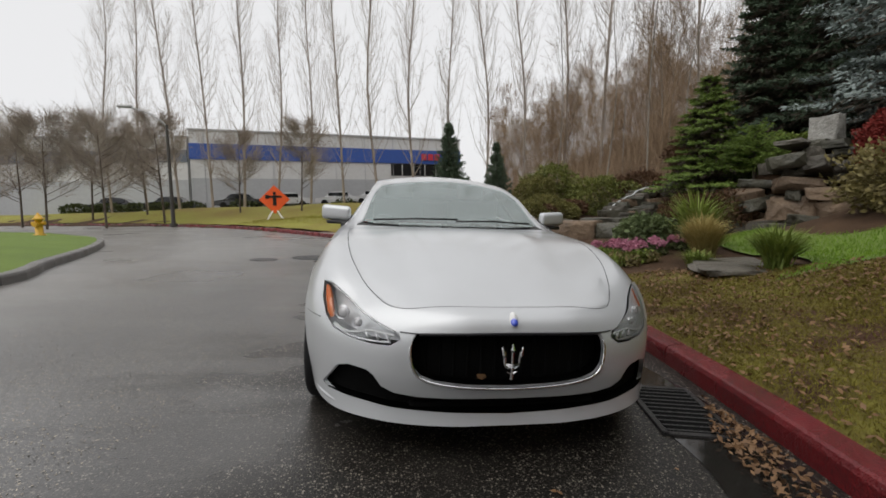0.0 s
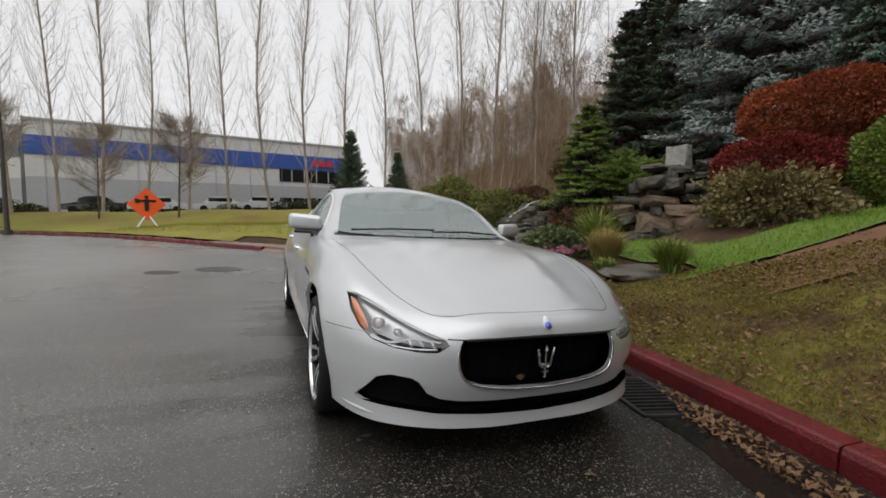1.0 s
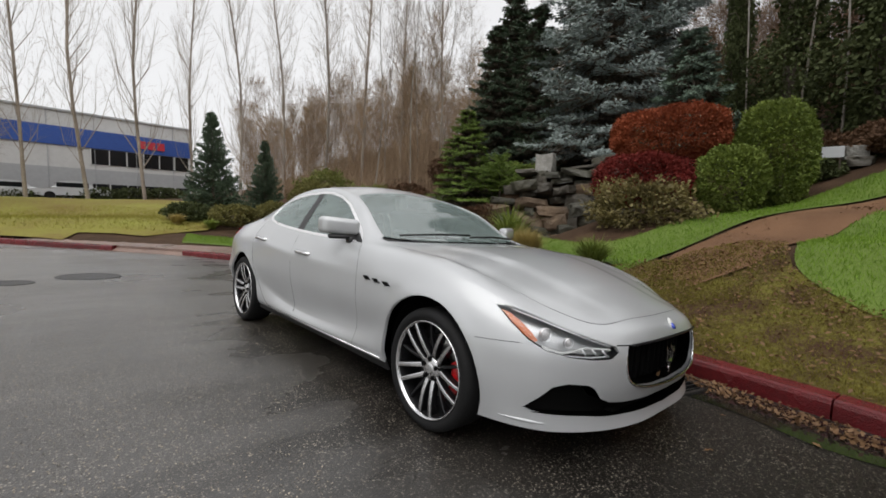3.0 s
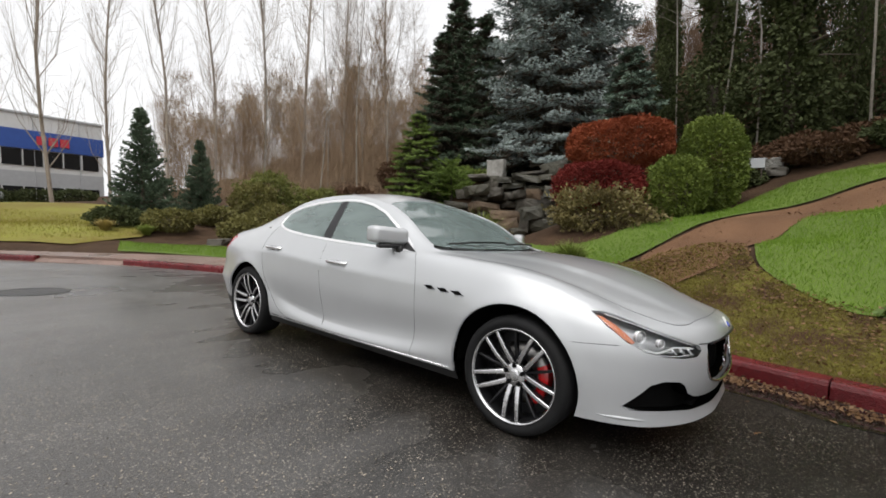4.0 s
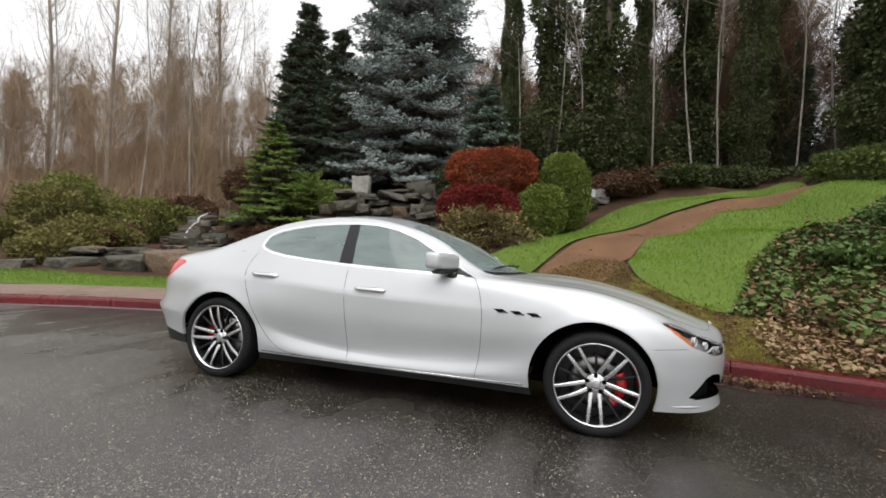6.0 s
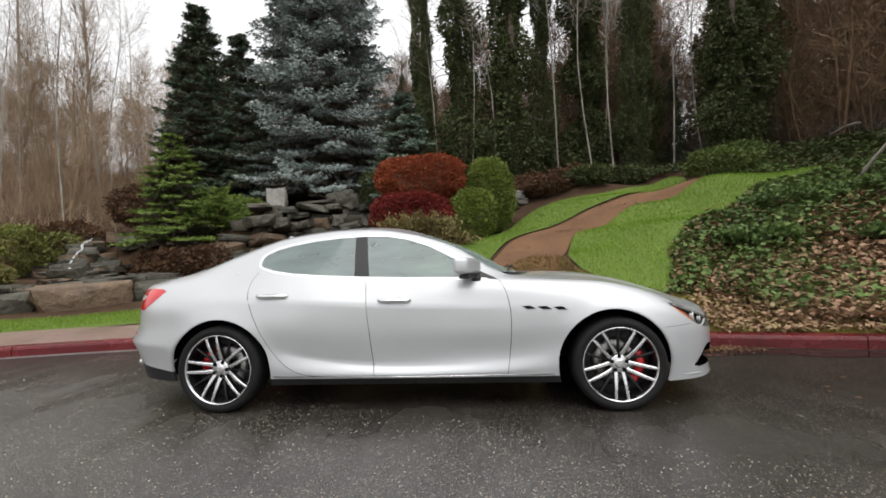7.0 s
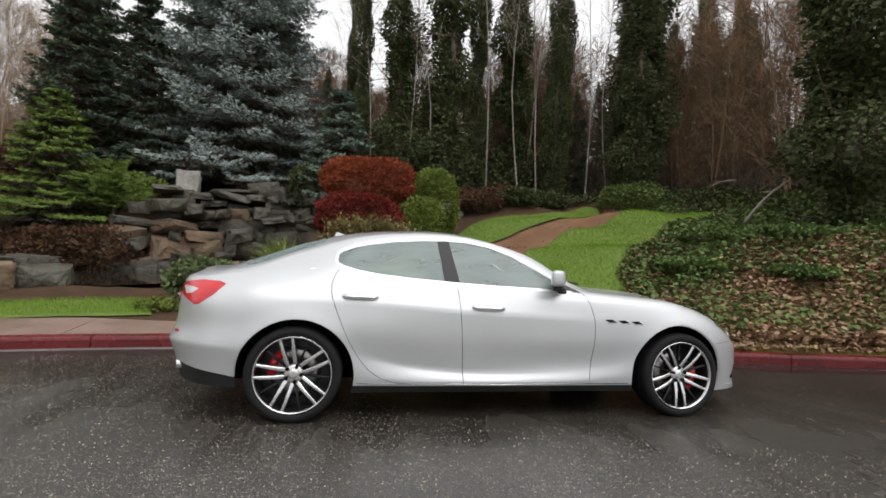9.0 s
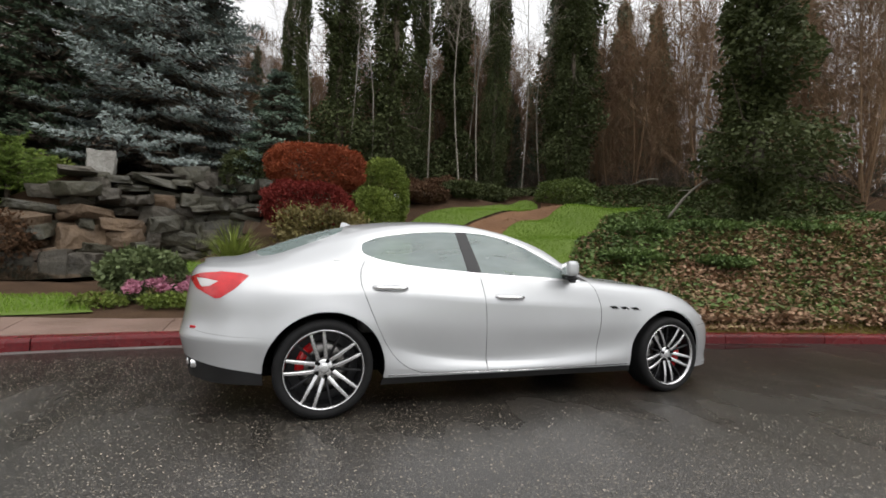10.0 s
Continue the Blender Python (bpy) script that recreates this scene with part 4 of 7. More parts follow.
def lathe(profile, steps=48, axis_x=True):
    """A ring about the x axis from (x, radius) pairs."""
    v, f = [], []
    n = len(profile)
    for k in range(steps):
        a = 2 * math.pi * k / steps
        for x, r in profile:
            v.append((x, r * math.cos(a), r * math.sin(a)))
    for k in range(steps):
        k2 = (k + 1) % steps
        for i in range(n - 1):
            f.append((k * n + i, k * n + i + 1, k2 * n + i + 1, k2 * n + i))
    return v, f


def wheel_mesh_parts():
    """Meshes of one wheel, its outer face towards -x: tyre, rim, spokes, disc, caliper, cap, dark discs for the nut
    sockets.
    """
    out = {}
    tyre = [(0.10, .262), (0.118, .30), (0.118, .312), (.105, .325), (.08, .331), (-.08, .331), (-.104, .325), (-.119, .309), (-.122, .293), (-.119, .281), (-.112, .270), (-.106, .264)]
    h = Heap()
    h.add(*lathe(tyre, 56))
    out["tyre"] = h.mesh("tyre", M_TYRE, True)
    h = Heap()
    h.add(*lathe([(-.106, .266), (-.116, .2645), (-.1175, .2605), (-.112, .2555), (-.10, .251)], 64))
    out["rim_lip"] = h.mesh("rim_lip", M_ALLOY, True)
    h = Heap()
    h.add(*lathe([(-.10, .250), (-.085, .243), (.09, .238), (.10, .262)], 56))
    h.add(*lathe([(.02, .24), (.02, .10)], 40))
    out["barrel"] = h.mesh("barrel", M_GUNMETAL, True)
    face, under = Heap(), Heap()

    def arm(heap, a, off_in, off_out, r0, r1, w0, w1, x0, x1, th):
        ca, sa = math.cos(a), math.sin(a)
        v = []
        n = 6
        for k in range(n + 1):
            t = k / n
            r, o, w = r0 + (r1 - r0) * t, off_in + (off_out - off_in) * (t ** 0.75), w0 + (w1 - w0) * t
            x = x0 + (x1 - x0) * t - 0.012 * math.sin(math.pi * t)
            for dx, dw in ((0, -w), (-.003, -w * .55), (-.003, w * .55), (0, w), (th, w * .9), (th, -w * .9)):
                q = o + dw
                v.append((x + dx, r * ca - q * sa, r * sa + q * ca))
        f = []
        for k in range(n):
            for i in range(6):
                i2 = (i + 1) % 6
                f.append((k * 6 + i, k * 6 + i2, (k + 1) * 6 + i2, (k + 1) * 6 + i))
        f += [tuple(range(6))[::-1], tuple(range(n * 6, n * 6 + 6))]
        heap.add(v, f)

    for k in range(1):
        a = radians(270 + 72 * k)
        for s in (-1, 1):
            arm(face, a, s * .021, s * .042, .045, .250, .0135, .0096, -.070, -.104, .02)
            arm(under, a, s * .021, s * .042, .05, .248, .0145, .012, -.064, -.098, .035)
        arm(under, a + radians(36), 0, 0, .06, .247, .010, .006, -.045, -.088, .025)
    out["spoke"] = face.mesh("spoke", M_ALLOY)
    out["spoke_back"] = under.mesh("spoke_back", M_GUNMETAL)
    h = Heap()
    h.add(*lathe([(-.05, .070), (-.074, .066), (-.0815, .058), (-.0840, .034)], 40))
    out["hub"] = h.mesh("hub", M_ALLOY, True)
    h = Heap()
    h.add(*lathe([(-.0845, .034), (-.0885, .030), (-.0905, .02), (-.091, .0005)], 30))
    out["centre_cap"] = h.mesh("centre_cap", M_ALLOY, True)
    h = Heap()
    h.add(*lathe([(.0, .175), (-.012, .175), (-.012, .09), (.0, .07)], 48))
    out["brake_disc"] = h.mesh("brake_disc", M_DISC, True)
    # flat near-black disc that paints the shade inside a nut socket
    v, f = lathe([(-.070, .0128), (-.0842, .0128), (-.0842, .0005)], 12)
    out["nut_socket_shade"] = mesh_of("nut_socket_shade", v, f, M_DARK)
    # calliper: a thick arc
    v, f = [], []
    n = 12
    for k in range(n + 1):
        a = radians(-38 + 76 * k / n)
        lobes = .008 * abs(math.sin(3.2 * (a + 0.66)))
        for x, r in ((.02, .13), (-.042 - lobes, .128), (-.05 - lobes, .15), (-.05 - lobes, .172), (-.042 - lobes, .187), (.02, .187)):
            v.append((x, r * math.cos(a), r * math.sin(a)))
    for k in range(n):
        for i in range(6):
            i2 = (i + 1) % 6
            f.append((k * 6 + i, k * 6 + i2, (k + 1) * 6 + i2, (k + 1) * 6 + i))
    f += [tuple(range(6))[::-1], tuple(range(n * 6, n * 6 + 6))]
    out["brake_caliper"] = mesh_of("brake_caliper", v, f, M_RED)
    return out


def outline_tube(name, line, r, material, parent, sides=6, label=""):
    h = Heap()
    h.add(*tube(line, r, sides))
    return part(name, h.mesh(name, material, True), material, parent, label)


def seat_mesh(name, wide, rest_h):
    cushion = box(wide, .52, .16, (0, 0, .30), .05, 3)
    back = box(wide * .96, .16, rest_h, (0, .27, .30 + rest_h / 2), .06, 3, pose(0, 0, 0, -14, 0, 0))
    return from_bm(name, join_bm(cushion, back), M_SEAT, True)


def probe_of(bm):
    """Finds the body's skin: half width at (y, z)."""
    from mathutils.bvhtree import BVHTree
    tree = BVHTree.FromBMesh(bm)

    def side(y, z):
        h = tree.ray_cast(Vector((-2, y, z)), Vector((1, 0, 0)))
        return -h[0].x if h[0] else .9

    def front(w, z):
        h = tree.ray_cast(Vector((-w, -2, z)), Vector((0, 1, 0)))
        return h[0].y if h[0] else -.8
    return side, front


HUB = {0: .346, 1: .372}


def build_car():
    car = thing("car", "wet silver four-door saloon with black grille, parked at the kerb", "car", CANT)
    bm, lay = split_body()
    side_at, front_at = probe_of(bm)
    P = lambda name, ids, material, label="", parent=car, **k: part(name, panel_mesh(name, bm, lay, ids, material, **k), material, parent, label)
    P("body", (BODY,), M_PAINT, gap=.001, lip=.02, mirror="join")
    P("hood", (HOOD,), M_PAINT, gap=.003, lip=.02, mirror="join")
    P("trunk_lid", (TRUNK,), M_PAINT, gap=.005, lip=.02, mirror="join")
    P("front_bumper", (BUMP_F,), M_PAINT, gap=.0012, lip=.02, mirror="join")
    P("rear_bumper", (BUMP_R,), M_PAINT, gap=.0008, lip=.02, mirror="join")
    P("rear_skirt", (SKIRT,), M_BLACK, "matt black lower rear skirt", gap=.001, lip=.02, depth=.006, mirror="join")
    P("cowl", (COWL,), M_BLACK, "black plastic cowl below the windshield", gap=.001, depth=.012, mirror="join")
    P("windshield", (WIND,), M_WSGLASS, "tinted glass windshield", gap=.001, lip=0, depth=.004, mirror="join")
    P("rear_window", (REAR_GLASS,), M_GLASS, "dark tinted rear window", gap=.001, lip=0, depth=.004, mirror="join")
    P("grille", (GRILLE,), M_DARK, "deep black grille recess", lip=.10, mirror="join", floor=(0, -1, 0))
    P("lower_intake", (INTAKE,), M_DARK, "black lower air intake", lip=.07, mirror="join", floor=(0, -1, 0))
    for sd in ("right", "left"):
        sx = -1 if sd == "right" else 1
        door = P("front_door", (DOOR_F,), M_PAINT, gap=.0025, lip=.02, mirror=sd)
        P("window_glass", (DLO_F,), M_GLASS, "tinted side glass", door, gap=.001, lip=0, depth=.006, mirror=sd)
        door_b = P("rear_door", (DOOR_R,), M_PAINT, gap=.0025, lip=.02, mirror=sd)
        P("window_glass", (DLO_R,), M_GLASS, "tinted side glass", door_b, gap=.001, lip=0, depth=.006, mirror=sd)
        P("window_trim", (CHROME_F,), M_TRIM, "bright chrome window surround", lip=.015, depth=-.002, mirror=sd)
        P("centre_pillar", (PILLAR,), M_GLOSSBLACK, "gloss black centre pillar", gap=.001, depth=.003, mirror=sd)
        P("sill", (SILL,), M_BLACK, "black sill below the doors", depth=.008, mirror=sd)
        head = P("headlight", (LAMP,), M_LENS, "clear headlight lens over chrome and amber reflectors", gap=.002, lip=0, depth=.002, mirror=sd)
        P("housing", (LAMP,), M_HOUSING, "", head, gap=.001, lip=.085, mirror=sd, floor=(sx * .62, -.78, 0))
        P("taillight", (TAIL,), M_LAMPRED, "red taillight lens", gap=.0015, lip=.03, depth=-.003, mirror=sd)
        P("reversing_lamp", (TAIL_CLEAR,), M_LAMPCLEAR, "pale reversing lamp insert", gap=.001, lip=.02, depth=-.004, mirror=sd)
        X = lambda w: sx * w
        # lamp insides
        F3 = lambda w, z, back: Vector((X(w - back * .35), front_at(w, z) + back, z))
        for w, z, r in ((.742, .642, .034), (.672, .612, .024)):
            c = F3(w, z, .030)
            face = pose(0, 0, 0, 0, 0, 90 + sx * 28)
            v, f = lathe([(-.012, r), (-.018, r * .93), (-.012, r * .86)], 28)
            part("lamp_bezel", mesh_of("lamp_bezel", [c + face @ Vector(p) for p in v], f, M_TRIM, True), M_TRIM, head)
            v, f = lathe([(.004, r * .88), (-.010, r * .62), (-.016, r * .3), (-.017, .0005)], 24)
            part("projector", mesh_of("projector", [c + face @ Vector(p) for p in v], f, M_LAMPCLEAR, True), M_LAMPCLEAR, head)
        # amber wedge that follows the lens round the corner
        wedge = [(.835, .738), (.818, .730), (.802, .696), (.790, .655), (.782, .618), (.794, .610), (.813, .634), (.829, .685)]
        v = [F3(.809, .670, .008)] + [F3(a, b, .012) for a, b in wedge] + [F3(a, b, .030) for a, b in wedge]
        f = [(0, 1 + k, 1 + (k + 1) % 8) for k in range(8)] + [(1 + k, 9 + k, 9 + (k + 1) % 8, 1 + (k + 1) % 8) for k in range(8)]
        part("amber_reflector", mesh_of("amber_reflector", v, f, M_AMBER), M_AMBER, head, "amber side reflector")
        outline_tube("light_strip", spline([F3(.775, .592, .02), F3(.72, .570, .02), F3(.665, .578, .02), F3(.62, .590, .02), F3(.56, .588, .02), F3(.505, .583, .02)], 4), .006, M_WHITE, head)
        for k in range(3):
            c = .635 - .045 * k
            outline_tube("light_strip", [F3(c, .586, .02), F3(c - .016, .560, .02)], .007, M_TRIM, head)
        outline_tube("light_edge", spline([F3(.79, .590, .016), F3(.72, .562, .016), F3(.62, .552, .016), F3(.52, .556, .016)], 4), .005, M_TRIM, head)
        outline_tube("light_edge", spline([F3(.80, .742, .014), F3(.72, .700, .016), F3(.64, .655, .016), F3(.56, .618, .016), F3(.50, .598, .016)], 4), .0045, M_TRIM, head)
        # handles
        for yy, zz in ((1.60, .852), (2.545, .915)):
            w = side_at(yy, zz)
            h = Heap()
            h.add(*tube(spline([(X(w - .012), yy - .125, zz - .004), (X(w + .018), yy - .09, zz), (X(w + .024), yy, zz + .003), (X(w + .018), yy + .09, zz + .004), (X(w - .012), yy + .125, zz + .006)], 4), [.008] + [.016] * 15 + [.008], 8))
            part("door_handle", h.mesh("door_handle", M_CHROME, True), M_CHROME, door if yy < 2 else door_b, "chrome door handle")
            bmh = box(.012, .12, .032, (X(w - .002), yy, zz + .01), .005)
            part("handle_recess", bmh, M_PAINT, door if yy < 2 else door_b)
        # side vents
        for k in range(3):
            yy, zz = .615 - .112 * k, .772 - .006 * k
            w = side_at(yy, zz)
            v = [(X(side_at(a, b) + .003), a, b) for a, b in ((yy + .050, zz + .009), (yy - .012, zz + .012), (yy - .048, zz - .009), (yy + .012, zz - .012))]
            v += [(X(w - .03), p[1], p[2]) for p in v]
            f = [(0, 1, 2, 3), (0, 4, 5, 1), (1, 5, 6, 2), (2, 6, 7, 3), (3, 7, 4, 0)]
            part("side_vent", mesh_of("side_vent", v, f, M_DARK), M_DARK, car, "black slit vent in the wing")
            outline_tube("vent_trim", [(X(side_at(a, b) + .004), a, b) for a, b in ((yy + .012, zz - .015), (yy - .052, zz - .012), (yy - .020, zz + .010))], .0025, M_CHROME, car)
        # mirror
        mb = box(.24, .112, .122, (X(.925), 1.0, 1.080), .032, 4)
        for vv in mb.verts:
            k = (abs(vv.co.x) - .82) / .20
            if vv.co.y < .985:
                vv.co.z = 1.080 + (vv.co.z - 1.080) * (1 - (.985 - vv.co.y) * 3.2)
            vv.co.z += .012 * k
            vv.co.y += .085 * max(-.1, k)
        mirror = part("side_mirror", mb, M_PAINT, car, "silver mirror housing", True)
        part("mirror_base", box(.19, .09, .03, (X(.905), 1.035, 1.012), .012, 2, pose(0, 0, 0, 0, 0, sx * 23)), M_BLACK, mirror, "black mirror base", True)
        part("mirror_arm", box(.10, .07, .05, (X(.835), .985, .99), .015, 2), M_BLACK, mirror, "", True)
        part("mirror_glass", box(.16, .004, .085, (X(.925), 1.103, 1.086), .0, m=pose(0, 0, 0, 0, 0, sx * 23)), M_CHROME, mirror)
        part("sail_panel", mesh_of("sail_panel", [(X(.868), .83, .985), (X(.858), 1.03, .99), (X(.80), 1.0, 1.07), (X(.855), .83, .98), (X(.845), 1.03, .985), (X(.79), 1.0, 1.07)],
                                   [(0, 1, 2), (3, 5, 4), (0, 2, 5, 3), (1, 4, 5, 2)], M_BLACK), M_BLACK, mirror)
        # exhaust tips
        h = Heap()
        for dx in (.58, .68):
            v, f = lathe([(.10, .034), (-.06, .037), (-.065, .033), (.06, .031), (.06, .001)], 20)
            m = pose(X(dx), 3.71 + (.68 - dx) * .4, .40, 0, 0, 90)
            h.add([m @ Vector(p) for p in v], f)
        part("exhaust_tip", h.mesh("exhaust_tip", M_CHROME, True), M_CHROME, car, "twin chrome exhaust tips")
        # wheels
        wm = wheel_mesh_parts() if sd == "right" else wm_keep
        wm_keep = wm
        for cy, turn in ((-.010, 0), (2.982, 23.5)):
            tyre = new("wheel", wm["tyre"])
            tyre.parent = car
            tyre["label"] = "black tyre on a twin-spoke alloy wheel"
            m = pose(X(.836), cy, HUB[cy > 1]) @ (pose(0, 0, 0, turn, 0, 0) if sx < 0 else pose(0, 0, 0, turn, 0, 180))
            tyre.matrix_local = m
            for nm in ("rim_lip", "barrel", "hub", "centre_cap"):
                ob = new(nm, wm[nm])
                ob.parent = tyre
            for k in range(5):
                for nm in ("spoke", "spoke_back"):
                    ob = new(nm, wm[nm])
                    ob.parent = tyre
                    ob.matrix_local = pose(0, 0, 0, 72 * k, 0, 0)
                ob = new("nut_socket_shade", wm["nut_socket_shade"])
                ob.parent = tyre
                a = radians(306 + 72 * k)
                ob.matrix_local = Matrix.Translation((-.006, .054 * math.cos(a), .054 * math.sin(a)))
            disc = new("brake_disc", wm["brake_disc"])
            disc.parent = car
            disc.matrix_local = pose(X(.822), cy, HUB[cy > 1]) @ (Matrix() if sx < 0 else pose(0, 0, 0, 0, 0, 180))
            cal = new("brake_caliper", wm["brake_caliper"])
            cal.parent = car
            cal["label"] = "red painted brake caliper"
            cal.matrix_local = pose(X(.825 if cy < 1 else .800), cy, HUB[cy > 1]) @ pose(0, 0, 0, 192 if cy < 1 else 22, 0, 0) @ (Matrix() if sx < 0 else Matrix.Diagonal((-1, 1, 1, 1)))
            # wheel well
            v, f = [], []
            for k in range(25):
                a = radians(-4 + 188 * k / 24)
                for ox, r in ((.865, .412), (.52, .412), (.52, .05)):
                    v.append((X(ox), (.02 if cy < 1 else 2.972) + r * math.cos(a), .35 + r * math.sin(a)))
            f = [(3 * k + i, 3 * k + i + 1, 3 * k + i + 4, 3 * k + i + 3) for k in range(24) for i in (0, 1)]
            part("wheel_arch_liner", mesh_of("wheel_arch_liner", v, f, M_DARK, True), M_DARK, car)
    # chrome lip of the grille, slats, emblem
    ring = [(-.430, -.862, .575), (-.436, -.870, .525), (-.425, -.876, .465), (-.395, -.885, .425), (-.33, -.90, .402), (-.2, -.915, .386), (0, -.922, .379), (.2, -.915, .386), (.33, -.90, .402), (.395, -.885, .425), (.425, -.876, .465), (.436, -.870, .525), (.430, -.862, .575)]
    outline_tube("grille_surround", spline([(p[0], p[1] + .006, p[2]) for p in ring], 5), .007, M_CHROME, car, 8, "bright chrome lower grille surround")
    outline_tube("grille_brow", spline([(-.40, -.872, .606), (-.2, -.905, .614), (0, -.913, .617), (.2, -.905, .614), (.40, -.872, .606)], 5), .007, M_GLOSSBLACK, car, 6)
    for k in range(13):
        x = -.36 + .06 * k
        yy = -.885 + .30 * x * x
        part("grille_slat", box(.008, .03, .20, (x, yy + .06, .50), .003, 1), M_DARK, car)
    h = Heap()
    h.add(*tube([(0, -.925, .415), (0, -.928, .44), (0, -.93, .53), (0, -.931, .545), (0, -.932, .57)], [.010, .006, .006, .012, .001], 6))
    h.add(*tube([(-.030, -.925, .478), (0, -.927, .472), (.030, -.925, .478)], [.008, .011, .008], 6))
    for s in (-1, 1):
        h.add(*tube(spline([(s * .010, -.925, .462), (s * .030, -.926, .478), (s * .034, -.928, .510), (s * .046, -.93, .556)], 4), [.007] * 9 + [.010, .008, .005, .001], 6))
        h.add(*tube([(s * .004, -.926, .438), (s * .022, -.926, .446)], [.006, .003], 5))
    h.v = [(q[0], q[1] + .034, q[2]) for q in h.v]
    part("grille_emblem", h.mesh("grille_emblem", M_CHROME), M_CHROME, car, "upright chrome emblem in the grille")
    v, f = lathe([(.006, .030), (-.004, .028), (-.006, .0005)], 24)
    em = part("hood_badge", mesh_of("hood_badge", [Vector((p[1] * .62, -.890 + p[0] * .8 + (p[2]) * .5, .674 + p[2] * .95)) for p in v], f, M_WHITE, True), M_WHITE, car, "white and blue oval badge")
    part("badge_field", mesh_of("badge_field", [Vector((p[1] * .52, -.898 + p[0] * .8 + (p[2] * .55 - .009) * .5, .672 + (p[2] * .55 - .009) * .95)) for p in v], f, M_BLUE, True), M_BLUE, em)
    # splitter edge
    half = spline([(0, -.876, .218), (.30, -.862, .218), (.55, -.790, .223), (.765, -.635, .238), (.87, -.46, .247)], 5)
    line = [(-p[0], p[1], p[2]) for p in half[::-1]] + [tuple(p) for p in half[1:]]
    outline_tube("front_lip", line, [.002, .006, .009] + [.011] * (len(line) - 6) + [.009, .006, .002], M_PAINT, car, 6)
    for s in (-1, 1):
        outline_tube("sill_strip", [(s * .930, .45, .286), (s * .934, 1.5, .288), (s * .936, 2.55, .308)], .0035, M_CHROME, car, 6, "thin bright strip along the sill")
    # underside and cabin
    part("underbody", box(1.62, 2.05, .08, (0, 1.5, .25), .03), M_DARK, car)
    # unseen trays, added to block light and deepen the shade under the car
    part("shade_tray", box(.86, .42, .05, (0, -.60, .265), .02), M_DARK, car, "unseen black tray added to deepen the shade below the front bumper")
    part("shade_tray", box(1.10, .85, .06, (0, .02, .245), .02), M_DARK, car)
    part("shade_tray", box(1.10, 1.30, .08, (0, 3.10, .29), .02), M_DARK, car, "unseen dark floor added to deepen the shade below the boot")
    part("cabin_floor", box(1.50, 2.0, .30, (0, 1.5, .51), .02), M_DARK, car)
    part("dashboard", box(1.42, .50, .26, (0, .86, .84), .08, 3), M_BLACK, car, "", True)
    part("parcel_shelf", box(1.20, .45, .06, (0, 3.15, 1.0), .02), M_BLACK, car)
    for s in (-1, 1):
        fs = part("front_seat", seat_mesh("front_seat", .54, .62), M_SEAT, car, "grey leather front seat")
        fs.matrix_local = pose(s * .38, 1.55, .33)
        part("headrest", box(.28, .09, .18, (0, .42, 1.02), .035, 3), M_SEAT, fs, "", True)
    rs = part("rear_seat", seat_mesh("rear_seat", 1.25, .62), M_SEAT, car, "grey leather rear bench")
    rs.matrix_local = pose(0, 2.45, .33)
    ring_pts = [(.38 + .18 * math.cos(a), 1.18 + .06 * math.sin(a), .90 + .17 * math.sin(a)) for a in np.linspace(0, 2 * math.pi, 25)]
    outline_tube("steering_wheel", ring_pts, .014, M_BLACK, car)
    part("rear_view_mirror", box(.24, .03, .07, (0, 1.33, 1.30), .012), M_BLACK, car)
    # thin black tube along the hood's edge, drawing the shade in its shut line
    from mathutils.bvhtree import BVHTree
    skin = BVHTree.FromBMesh(bm)
    rim = spline([(.001, -.815), (.2, -.808), (.36, -.782), (.45, -.756), (.53, -.70), (.60, -.585), (.66, -.45), (.72, -.25), (.757, 0), (.777, .3), (.78, .58)], 6)
    gap_line = []
    for w, yy in rim:
        hit = skin.ray_cast(Vector((-w, yy, 2)), Vector((0, 0, -1)))
        if hit[0]:
            gap_line.append((w, yy, hit[0].z - .0012))
    outline_tube("hood_gap_shade", [(-p[0], p[1], p[2]) for p in gap_line[::-1]] + gap_line, .0022, M_BLACK, car, 5, "thin black tube drawn as the shade in the hood's shut line")
    # black tubes paint the shade into the shut lines of doors and bumpers
    def shut_line(line, r=.0020):
        for sx in (-1, 1):
            pts = [(sx * (side_at(a, b) - .0010), a, b) for a, b in line]
            outline_tube("shut_line_shade", pts, r, M_BLACK, car, 5)

    fine = lambda line: [tuple(p) for p in spline(line, 5)]
    shut_line(fine([(.815, .975), (.775, .90), (.750, .80), (.742, .70), (.748, .55), (.765, .40), (.785, .288)]))
    shut_line(fine([(.785, .288), (1.3, .290), (1.775, .297), (2.20, .305), (2.30, .317), (2.39, .347), (2.47, .402), (2.55, .497), (2.63, .642), (2.70, .80), (2.75, .94), (2.748, 1.03), (2.715, 1.10)]))
    shut_line(fine([(1.775, .297), (1.795, .6), (1.825, .985)]))
    shut_line(fine([(-.345, .600), (-.45, .602), (-.54, .604)]), .0020)
    for sx in (-1, 1):
        # small red marker lamp on the rear bumper's corner, and a plain bright mark on the pillar
        w = side_at(3.80, .645)
        part("side_marker", box(.012, .055, .020, (sx * (w - .002), 3.80, .645), .005, 2, pose(0, 0, 0, 0, 0, sx * 46)), M_LAMPRED, car, "small red marker lamp on the bumper")
        w = side_at(2.90, 1.10)
        part("pillar_badge", box(.006, .05, .014, (sx * (w + .001), 2.90, 1.10), .002, 1), M_CHROME, car, "small plain chrome badge")
    # short black tubes draw the shaded gap along the bumper's upper edge
    outline_tube("bumper_edge", [(s, front_at(abs(s), .607) - .0005, .607) for s in (-.478, -.45, -.42, -.40)], .0028, M_BLACK, car, 5)
